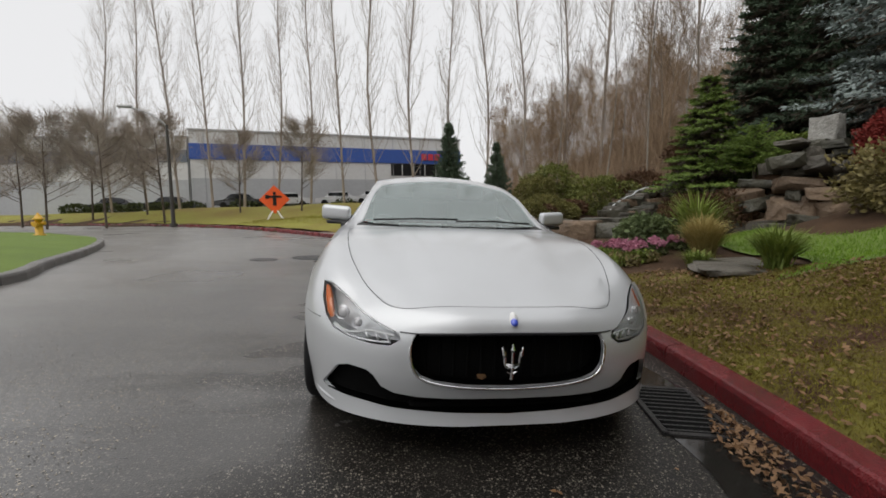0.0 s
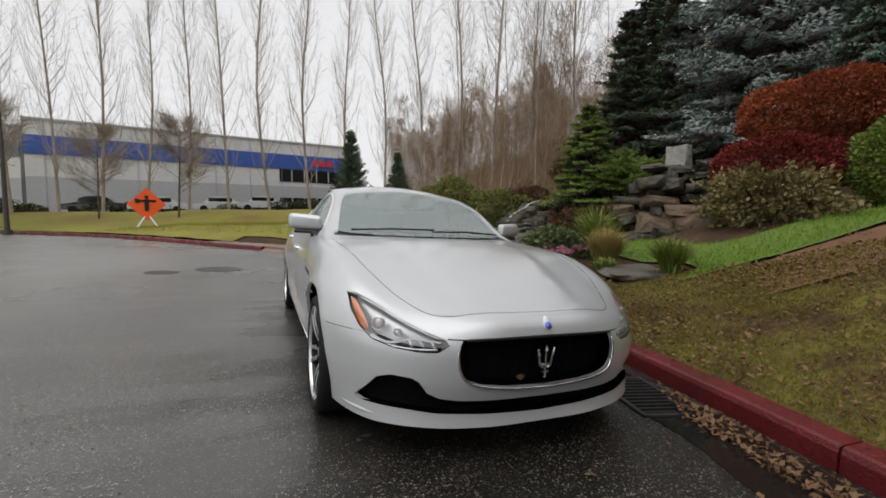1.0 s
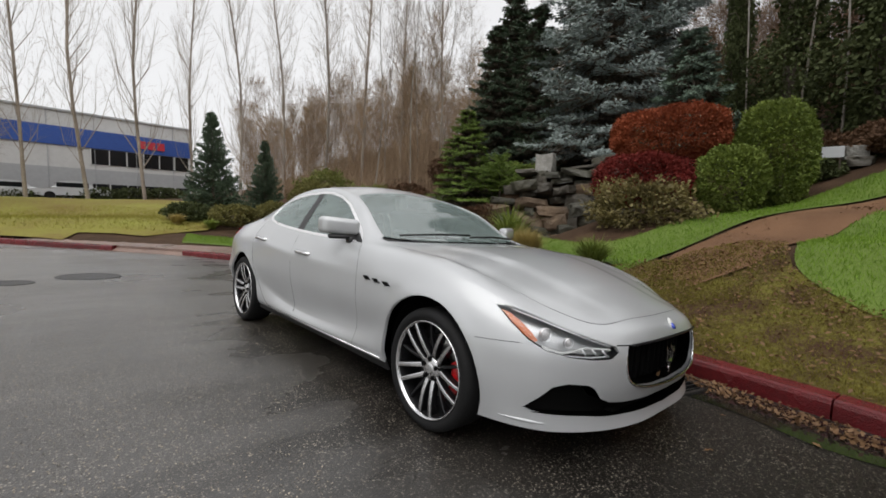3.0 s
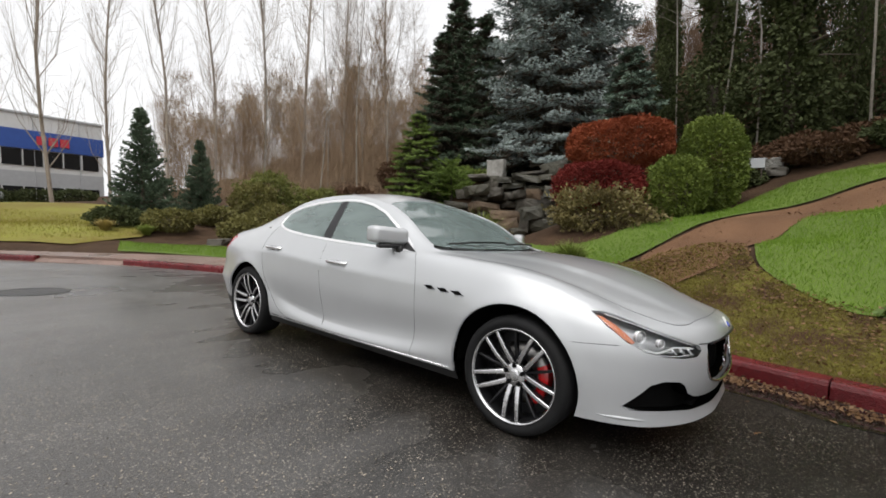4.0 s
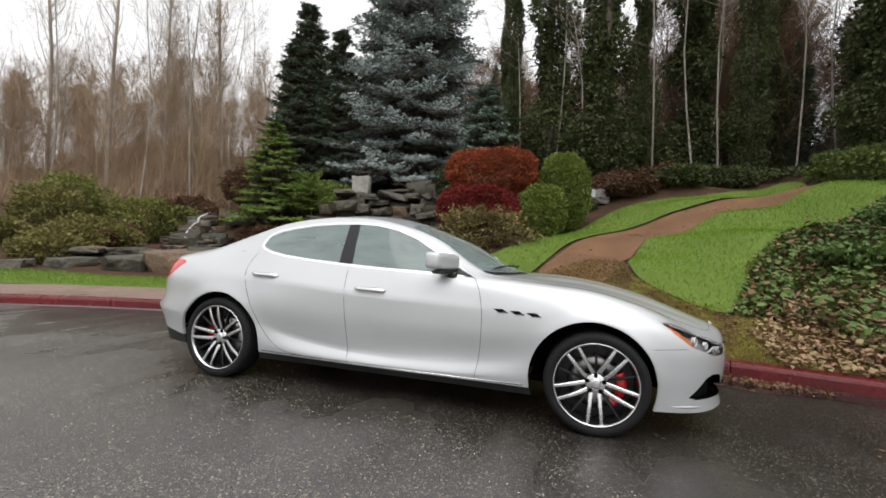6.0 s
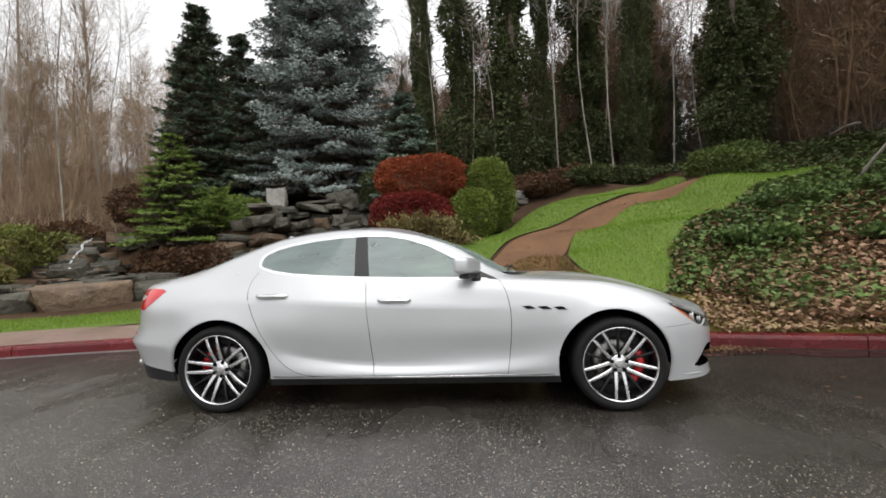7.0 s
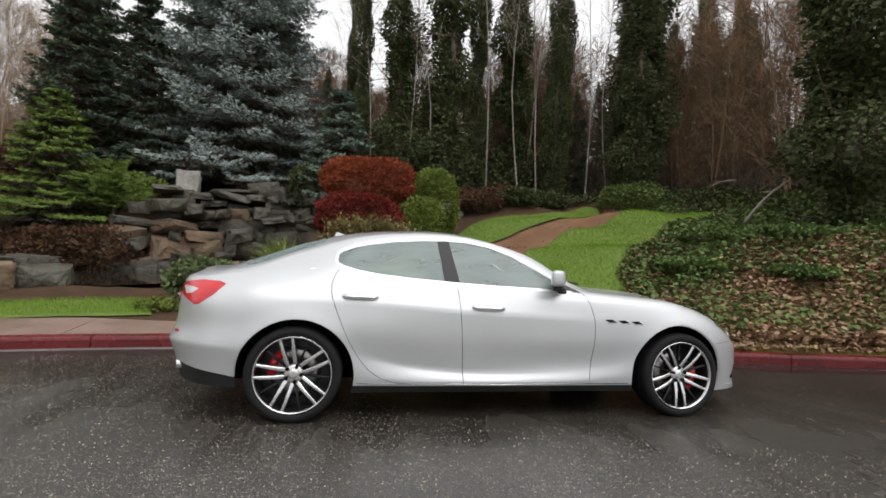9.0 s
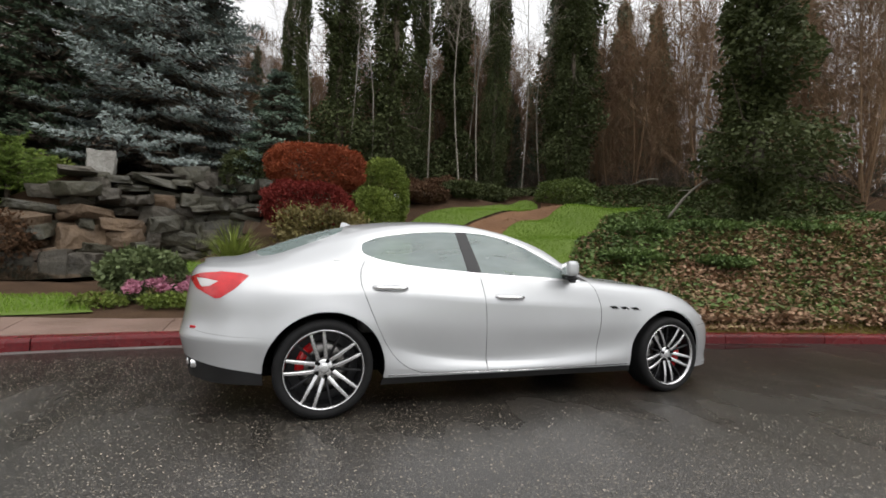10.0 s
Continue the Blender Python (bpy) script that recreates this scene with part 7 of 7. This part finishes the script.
conifer("yard_conifer", "small windswept dark conifer beside the lawn", 6.0, 21.4, yard, z=1.0, turn=80, scale=.8)
# ivy-clad trees
ivies = [ivy_meshes(40 + k, 13 + 2 * k, 0.92 + .12 * k, 26000, .088) for k in range(3)]
ivy_spots = [(15.5, 3.0, 0, .95, .45), (16.4, 3.5, 1, .8, .4), (14.8, 1.4, 1, .9, .95), (14.6, -.7, 0, 1.1, .9), (15.6, -2.2, 1, 1.0, .5), (16.4, -4.2, 0, 1.0, .95), (15.4, -6.0, 2, .85, .55), (14.6, -9.9, 1, 1.15, .95), (13.6, -9.0, 0, .95, .8), (18.5, -7.6, 1, 1.1, .6), (17.5, -11.5, 2, 1.1, .9)]
for k, (x, y, i, s, wide) in enumerate(ivy_spots):
    ob = thing("ivy_tree", "tall trunk clothed in dark ivy", "tree", pose(x, y, land_z(x, y) - .1, 0, 0, k * 67), "ivy-clad trees of the wood")
    ob.scale = (s * wide, s * wide, s)
    part("trunk", ivies[i][0], None, ob)
    part("ivy", ivies[i][1], None, ob)
big_ivy = ivy_meshes(50, 15, .95, 46000, .075)
ob = thing("ivy_tree", "broad old tree clothed in dark ivy on the bank", "tree", pose(4.3, -8.3, land_z(4.3, -8.3) - .1))
part("trunk", big_ivy[0], None, ob)
part("ivy", big_ivy[1], None, ob)
# bare trees of the wood
birch = [bare_meshes(60 + k, 15 + k, 1.6, 26, 700, M_PALEBARK, M_TWIG, .35, .4, .0027, .5) for k in range(2)]
for k, (x, y) in enumerate([(14.5, -7.1), (13.9, -4.6), (14.1, -3.9), (15.0, -2.6), (14.4, .1), (14.0, 1.2), (15.6, -8.9), (16.5, -12.6), (14.9, 2.5), (16.0, -4.6), (11.8, 20.2), (13.3, 18.6), (14.6, 17.4), (16.2, 21.5), (18.4, 24.5), (11.0, 25.0), (14.5, 23.0), (21.0, 21.0)]):
    bare_tree("pale_trunk_tree", "slender bare tree with pale bark", x, y, birch[k % 2], turn=k * 77, scale=.9 + .05 * (k % 4), group="pale slender trees", lean=(-2, 1, 2.5, 0)[k % 4])
wood_trees = [bare_meshes(70 + k, 12 + k, 2.4, 28, 1000, M_TWIG_WARM, M_TWIG_WARM, .45, .06, .0055, .7, stems=1 + k % 2, thick=.012) for k in range(4)]
red_trees = [bare_meshes(170 + k, 12 + k, 2.4, 24, 700, M_TWIG_RED, M_TWIG_RED, .28, .06, .0055, .7, stems=1 + k % 2, thick=.014) for k in range(2)]
ft = random.Random(21)
spots = []
while len(spots) < 150:
    x, y = ft.uniform(12, 38), ft.uniform(16, 54)
    if y > 52 and x < 18:
        continue
    if x < 13 + max(0, (y - 26) * -.2) and y < 24:
        continue
    spots.append((x, y))
while len(spots) < 180:
    x, y = ft.uniform(20, 42), ft.uniform(-30, 18)
    spots.append((x, y))
while len(spots) < 187:
    spots.append((ft.uniform(18.5, 25), ft.uniform(-11, 15)))
while len(spots) < 201:
    x, y = ft.uniform(5, 20), ft.uniform(-30, -13)
    spots.append((x, y))
for k in range(12):
    spots.append((ft.uniform(8.5, 18), ft.uniform(-17.5, -10.5)))
while len(spots) < 275:
    x, y = ft.uniform(2.5, 20), ft.uniform(-27, -12)
    if abs(x - 4.3) + abs(y + 8.3) > 4:
        spots.append((x, y))
for k, (x, y) in enumerate(spots):
    bare_tree("bare_tree", "leafless brown tree of the wooded hill", x, y, wood_trees[k % 4] if y > 15 else red_trees[k % 2], turn=k * 53 % 360, scale=ft.uniform(.42, .68) * (1.02 if y > 16 else 1.0 if k < 201 else 1.25), group="bare trees of the wooded hill")
# the thicket behind the ivy-clad trees
dark_wood = [bare_meshes(100 + k, 11, 2.4, 26, 900, M_BARK, M_TWIG_RED, .4, .05, .0055, .8, stems=2, thick=.015) for k in range(2)]
for k in range(62):
    x, y = ft.uniform(18.5, 33), ft.uniform(-14, 13)
    bare_tree("bare_tree", "leafless dark tree of the thicket", x, y, dark_wood[k % 2], turn=k * 59 % 360, scale=ft.uniform(.38, .55), group="bare trees of the thicket")
for k in range(16):
    x, y = ft.uniform(17.5, 24), ft.uniform(-12, 1)
    bare_tree("bare_tree", "leafless dark tree of the thicket", x, y, dark_wood[k % 2], turn=k * 83 % 360, scale=ft.uniform(.6, .8), group="bare trees of the thicket")
# poplars along the warehouse
poplars = [bare_meshes(80 + k, 23 + k, 1.5, 60, 1400, M_TWIG, M_TWIG, .95, .12, .0048, .8, thick=.008) for k in range(3)]
POPLARS = [(-23.0, 38.2), (-20.1, 38.0), (-17.3, 37.4), (-14.5, 37.0), (-11.8, 36.4), (-9.0, 35.8), (-6.2, 35.2), (-3.4, 34.5), (-.5, 33.8), (2.4, 33.2), (5.2, 33.0), (8.0, 32.0), (10.6, 30.6), (13.2, 29.0), (15.2, 27.2), (17.2, 25.0), (19.0, 22.0)]
for k, (x, y) in enumerate(POPLARS):
    bare_tree("poplar", "tall leafless poplar with upswept branches", x, y, poplars[k % 3], turn=k * 71, scale=.92 + .04 * (k % 5), group="row of poplars")
maples = [bare_meshes(90 + k, 6.5, 2.4, 30, 4200, M_BARK, M_TWIG, .25, .28, .013, .5, thick=.009) for k in range(2)]
for k, (x, y) in enumerate([(-19.6, 25.6), (-16.3, 25.4), (-14.3, 28.0), (-24.0, 30.0), (-6.0, 29.5), (-28.0, 33.0), (-17.0, 31.5), (-10.4, 30.5), (-21.5, 33.0)]):
    bare_tree("small_bare_tree", "small round-headed leafless tree on the grass", x, y, maples[k % 2], turn=k * 90, scale=(.95, .95, 1.0, 1.0, .9, 1.1, .9, .8, 1.0)[k], group="small bare trees")

# dark evergreens deep in the wood
deep = conifer_meshes(8, 17, 3.0, 120, 28, .32, M_DARKSPRUCE, .02, .25, .1, 0, .7, .35)
dp = random.Random(33)
deep_spots = [(dp.uniform(20, 30), dp.uniform(-28, -15)) for k in range(9)] + [(dp.uniform(19, 28), dp.uniform(-14, -9)) for k in range(6)] + [(dp.uniform(10, 20), dp.uniform(-26, -17)) for k in range(2)]
for k, (x, y) in enumerate(deep_spots):
    conifer("forest_conifer", "dark evergreen standing deep in the wood", x, y, deep, turn=k * 49, scale=dp.uniform(.7, 1.1) if y < -14.5 else dp.uniform(.35, .5), group="evergreens of the wood")
for k in range(12):
    x, y = dp.uniform(19, 31), dp.uniform(-9, 7)
    conifer("forest_conifer", "young dark evergreen in the thicket", x, y, deep, turn=k * 71, scale=dp.uniform(.24, .36), group="evergreens of the wood")
# unseen row ahead of the car, added to darken what its front reflects
for k in range(11):
    x, y = -20 + 2.6 * k + dp.uniform(-1, 1), -19 - dp.uniform(0, 6)
    conifer("forest_conifer", "unseen dark evergreen across the road, added to darken reflections", x, y, deep, z=.2, turn=k * 61, scale=dp.uniform(.6, .9), group="evergreens of the wood")
strew("underbrush", [(12.5, 17), (11, 24), (9, 31), (14, 44), (40, 55), (45, 20), (24, 15), (17, 15.5)], 45000, 1.05, M_TWIG_WARM, "brown leafless underbrush below the trees", "underbrush", 41, stand=1, lift=0, slim=.0075)
strew("underbrush", [(17, 13), (24, 14), (30, -20), (14, -26), (5, -18), (6, -12.5), (12, -12), (17.5, -10)], 22000, .8, M_BARK, "brown leafless underbrush on the wood's floor", "underbrush", 42, stand=1, lift=0, slim=.012)
for k, line in enumerate([[(6.1, -7.3, land_z(6.1, -7.3) + .03), (5.85, -7.96, 3.2), (5.43, -9.12, 4.1)], [(8.6, -9.4, 4.0), (9.6, -9.9, 4.15), (10.8, -10.2, 4.1)]]):
    h = Heap()
    h.add(*tube(spline(line, 4), [.04, .04, .038, .036, .034, .03, .026, .02, .012], 6))
    h.add(*tube([line[1], (line[1][0] + .5, line[1][1], line[1][2] + .05)], [.018, .006], 5))
    solid("fallen_branch", h.mesh("fallen_branch", M_PALEBARK, True), "pale broken branch leaning in the wood", "branch", group="broken branches")


# ---- the warehouse and the far side of the road ----
M_WALL = mat("white_tilt_up_concrete", (0.62, 0.62, 0.61), 0.7, 0, (0.52, 0.52, 0.51), .15, 3)
M_BAND = mat("blue_band_paint", (0.03, 0.09, 0.36), 0.5, 0, (0.025, 0.07, 0.28), .2, 3)
M_BANDGREY = mat("slate_band_paint", (0.13, 0.15, 0.19), 0.5, 0, (0.10, 0.12, 0.15), .2, 3)
M_REDSIGN = mat("red_sign_paint", (0.50, 0.03, 0.05), 0.4)
M_DARKGLASS = mat("dark_window_glass", (0.012, 0.014, 0.016), 0.06)
M_SIGN = mat("orange_sign_vinyl", (0.92, 0.13, 0.02), 0.45, 0, (0.85, 0.11, 0.02), 2, 20)
M_YELLOW = mat("yellow_hydrant_paint", (0.72, 0.42, 0.02), 0.4, 0, (0.55, 0.30, 0.02), 8, 60)
M_STEEL = mat("dull_steel", (0.35, 0.35, 0.35), 0.4, 0.8)
M_POLE = mat("dark_pole_paint", (0.05, 0.045, 0.04), 0.5)
M_IRON = mat("wet_cast_iron", (0.045, 0.043, 0.042), 0.35, 0.4, (0.02, 0.02, 0.02), 10, 60, .3)
M_CARWHITE = mat("white_car_paint", (0.62, 0.63, 0.64), 0.25, coat=.8)
M_CARDARK = mat("dark_car_paint", (0.03, 0.03, 0.035), 0.2, coat=.8)


def block(name, u0, u1, z0, z1, d, material, parent, m, out=0.0, label=""):
    """A box on a facade: u along it, z up, d deep, out proud of it."""
    bm = box(u1 - u0, d, z1 - z0, ((u0 + u1) / 2, d / 2 - out, (z0 + z1) / 2))
    ob = part(name, bm, material, parent, label)
    return ob


def warehouse():
    a, b = Vector((-22.4, 53.0, 0)), Vector((11.0, 59.7, 0))
    ln = (b - a).length
    ang = math.degrees(math.atan2(b.y - a.y, b.x - a.x))
    w = thing("warehouse", "long white warehouse with a blue band and flat roof", "building", pose(a.x, a.y, 0, 0, 0, ang))
    block("wall", 0, ln, -1, 5.2, 30, M_WALLGREY, w, None, label="grey painted lower wall")
    block("wall", 0, ln, 5.2, 10.75, 29.9, M_WALL, w, None, -.05)
    block("blue_band", -.05, ln + .05, 7.4, 9.25, .2, M_BAND, w, None, .08, "broad blue painted band")
    block("roof", -.1, ln + .1, 10.75, 10.95, 30, M_WALLGREY, w, None, .1)
    for k in range(6):
        u0 = 24.0 + k * 1.62
        for z0, z1 in ((5.75, 7.35), (2.2, 3.7)):
            block("window", u0, u0 + 1.5, z0, z1, .3, M_DARKGLASS, w, None, .02, "dark glazed window")
            block("window_frame", u0 - .06, u0, z0, z1, .3, M_WALL, w, None, .10)
    for k in range(3):
        block("sign_block", 28.3 + k * .95, 29.05 + k * .95, 7.9, 8.75, .15, M_REDSIGN, w, None, .2, "plain red sign shape on the band")
    for k in range(4):
        block("roof_unit", 6 + k * 8.1, 8.4 + k * 8.1, 10.95, 11.35, 2, M_STEEL, w, None, -6)
    for k in range(9):
        block("wall_joint", 1.5 + k * 3.8, 1.54 + k * 3.8, 0, 10.7, .1, M_WALLGREY, w, None, .055)
    # the wing set back
    w2 = thing("warehouse", "warehouse wing with a slate grey band", "building", pose(-58, 57.5, 0, 0, 0, -7))
    block("wall", 0, 35.5, -1, 9.9, 25, M_WALL, w2, None)
    block("lower_wall", 0, 35.5, -1, 5.0, .2, M_WALLGREY, w2, None, .05)
    block("slate_band", 0, 35.5, 7.05, 8.5, .2, M_BANDGREY, w2, None, .08, "slate grey painted band")
    block("roof", -.1, 35.6, 9.9, 10.1, 25, M_WALLGREY, w2, None, .1)


warehouse()
# hedges and parked cars before the warehouse
for k in range(15):
    x, y = -27.5 + k * 2.35, 41.0 + .1 * k + (k % 3) * .3
    if k in (5, 9):
        continue
    shrub("hedge", "low clipped dark green hedge before the warehouse", "hedge", x, y, 1.2, .7, .45, 900, .12, M_IVY, 400 + k % 4, 3.0, .12, group="hedge before the warehouse")


def far_car(x, y, turn, paint):
    c = thing("car", "parked car seen over the grass bank", "car", pose(x, y, land_z(x, y), 0, 0, turn))
    prof = spline([(-2.2, .35), (-2.15, .75), (-1.3, .92), (-.7, 1.4), (.7, 1.42), (1.35, 1.0), (2.1, .85), (2.2, .4)], 4)
    n = len(prof)
    v = [(p[0], s * (.85 if p[1] < 1.0 else .68), p[1]) for s in (-1, 1) for p in prof]
    f = [(i, i + 1, n + i + 1, n + i) for i in range(n - 1)] + [tuple(range(n))[::-1], tuple(range(n, 2 * n))]
    part("body", mesh_of("body", v, f, paint), paint, c)
    for s in (-1, 1):
        part("side_window", box(1.9, .03, .34, (0, s * .76, 1.15), .01), M_DARKGLASS, c)
        for dx in (-1.35, 1.35):
            v, f = lathe([(-.1, .0005), (-.1, .32), (.1, .32), (.1, .0005)], 18)
            part("wheel", mesh_of("wheel", [(p[1] + dx, p[0] + s * .78, p[2] + .32) for p in v], f, M_TYRE), M_TYRE, c)
    return c


for x, y, t, m in [(-4.6, 42.6, 5, M_CARWHITE), (-9.4, 42.4, 8, M_CARWHITE), (-13.8, 42.2, 4, M_CARDARK), (-20.0, 42.4, 185, M_CARDARK), (-25.0, 42.6, 6, M_CARDARK), (-1.0, 42.8, 3, M_CARWHITE)]:
    far_car(x, y, t, m)

# works sign on its folding stand
sg = thing("road_sign", "orange diamond road works sign on a folding stand", "sign", pose(-6.75, 24.9, land_z(-6.75, 24.9), 0, 0, 12))
part("panel", box(1.22, .02, 1.22, (0, 0, 1.25), .015, 2, pose(0, 0, 0, 0, 45, 0)), M_SIGN, sg)
part("symbol_head", box(.16, .02, .16, (0, -.014, 1.62), .03), M_BLACK, sg)
part("symbol_body", box(.20, .02, .62, (0, -.014, 1.2), .03), M_BLACK, sg)
part("symbol_arms", box(.80, .02, .12, (0, -.014, 1.42), .03), M_BLACK, sg)
part("symbol_paddle", box(.20, .02, .22, (-.42, -.016, 1.42), .03), M_BLACK, sg)
for sx, sy in ((-.35, -.3), (.35, -.3), (-.4, .4), (.4, .4)):
    part("leg", mesh_of("leg", *tube([(sx * .3, 0, .6), (sx * 1.3, sy, 0)], .03, 6), M_WHITE), M_WHITE, sg)
# street lamp
lp = thing("street_lamp", "dark street lamp with a long arm", "street lamp", pose(-12.6, 25.2, land_z(-12.6, 25.2) - .05))
part("pole", mesh_of("pole", *tube([(0, 0, 0), (0, 0, 3), (0, 0, 6.1)], [.12, .09, .07], 10), M_POLE), M_POLE, lp)
part("base", mesh_of("base", *tube([(0, 0, 0), (0, 0, .4)], .2, 10), M_POLE), M_POLE, lp)
part("arm", mesh_of("arm", *tube(spline([(0, 0, 6.0), (-.5, 0, 6.5), (-1.2, 0, 6.85), (-1.9, 0, 7.05)], 4), .04, 8), M_STEEL), M_STEEL, lp)
part("lamp_head", box(.75, .28, .14, (-2.15, 0, 7.1), .05, 2), M_STEEL, lp)
# hydrant
hz = island_top(-11.3, 13.0)
hy = thing("hydrant", "yellow fire hydrant on the grass island", "hydrant", pose(-11.3, 13.0, hz - .02))
rot = lambda v: [(p[1], p[2], p[0]) for p in v]
v, f = lathe([(0, .001), (0, .16), (.05, .16), (.06, .11), (.50, .10), (.51, .15), (.56, .15), (.58, .10), (.66, .07), (.70, .03), (.74, .03), (.74, .001)], 18)
part("barrel", mesh_of("barrel", rot(v), f, M_YELLOW, True), M_YELLOW, hy)
for s in (-1, 1):
    part("nozzle", mesh_of("nozzle", *tube([(0, 0, .40), (s * .19, 0, .40)], .055, 10), M_YELLOW), M_YELLOW, hy)
part("front_nozzle", mesh_of("front_nozzle", *tube([(0, 0, .36), (0, -.2, .36)], .075, 10), M_YELLOW), M_YELLOW, hy)
# iron covers in the road
for x, y, r in ((-1.98, 6.95, .36), (-2.85, 6.48, .22)):
    v, f = lathe([(0, r + .05), (.006, r + .045), (.006, r), (.003, r - .005), (.005, r - .03), (.005, .001)], 32)
    ob = solid("manhole_cover", mesh_of("manhole_cover", [(p[1], p[2], p[0]) for p in v], f, M_IRON), "round dark iron cover set in the wet road", "manhole cover")
    ob.matrix_world = pose(x, y, road_z(x, y) + .001, 0, 2.4, 0)
# gutter grate with drifted leaves
gr = thing("drain_grate", "cast iron storm drain grate at the kerb", "drain", pose(1.16, -.42, road_z(1.16, -.42) + .008, 0, 2.75, -13))
gr.scale = (.80, .80, 1)
for k in range(11):
    part("bar", box(.42, .022, .03, (0, -.33 + .066 * k, -.008), .004, 1), M_IRON, gr)
part("frame", join_bm(box(.04, .80, .03, (-.23, 0, -.006), .004), box(.04, .80, .03, (.23, 0, -.006), .004), box(.5, .04, .03, (0, -.38, -.006), .004), box(.5, .04, .03, (0, .38, -.006), .004)), M_IRON, gr)
# flat near-black plate between the bars stands in for the hole's shade
part("pit_shade", box(.44, .74, .01, (0, 0, .0005)), M_DARK, gr)
DRIFT = [(1.42, -.30), (1.36, -.9), (1.16, -1.7), (.98, -2.3), (.84, -2.2), (.92, -1.6), (1.05, -1.1), (1.12, -.75), (1.28, -.5)]
strew("drain_leaves", DRIFT, 800, .019, M_FALLEN, "wet brown leaves drifted in the gutter", "leaves", 31, road=True, lift=.014, clump=-.6, slim=.6, flat=1.4)
ROADBIT = [(-1.6, -2.4), (1.3, -2.8), (1.3, -.9), (.3, -1.0), (-1.2, -1.6)]
strew("road_leaves", ROADBIT, 20, .028, M_FALLEN, "single wet leaves lying on the road", "leaves", 32, road=True, lift=.006, slim=.6, flat=.3)
# pale stone chips worn proud of the asphalt
CHIPPED = [(-5.0, -4.2), (-2.7, -4.2), (-2.0, -1.5), (-1.4, .3), (-.8, 2.0), (1.2, 3.5), (1.4, 6.0), (-5.2, 6.5), (-5.0, 2.0)]
strew("road_chips", CHIPPED, 36000, .0056, M_CHIP, "pale stone chips worn proud of the wet asphalt", "stone chips", 33, road=True, lift=.0012, slim=.75, flat=.5)
# gabled marker and low box in the upper bed
solid("white_box", from_bm("white_box", box(.55, .45, .46, (0, 0, .23), .03), M_PALESTONE), "small pale grey utility box in the upper bed", "utility box").matrix_world = pose(11.8, -.45, land_z(11.8, -.45), 0, 0, 20)
PUDDLE = [tuple(p) for p in spline([(1.38, .5), (1.42, -.3), (1.32, -1.2), (1.11, -2.1), (.84, -3.2), (.58, -4.3), (.44, -4.2), (.58, -3.3), (.60, -2.6), (.80, -2.1), (.74, -1.5), (.90, -1.0), (.96, -.5), (1.14, 0), (1.20, .3), (1.38, .5)], 5)][:-1]
tagged(ground_piece("puddle", PUDDLE, .25, .004, M_PUDDLE, "shallow rain puddle lying in the gutter", "puddle", lambda x, y: road_z(x, y)), kind="structure")
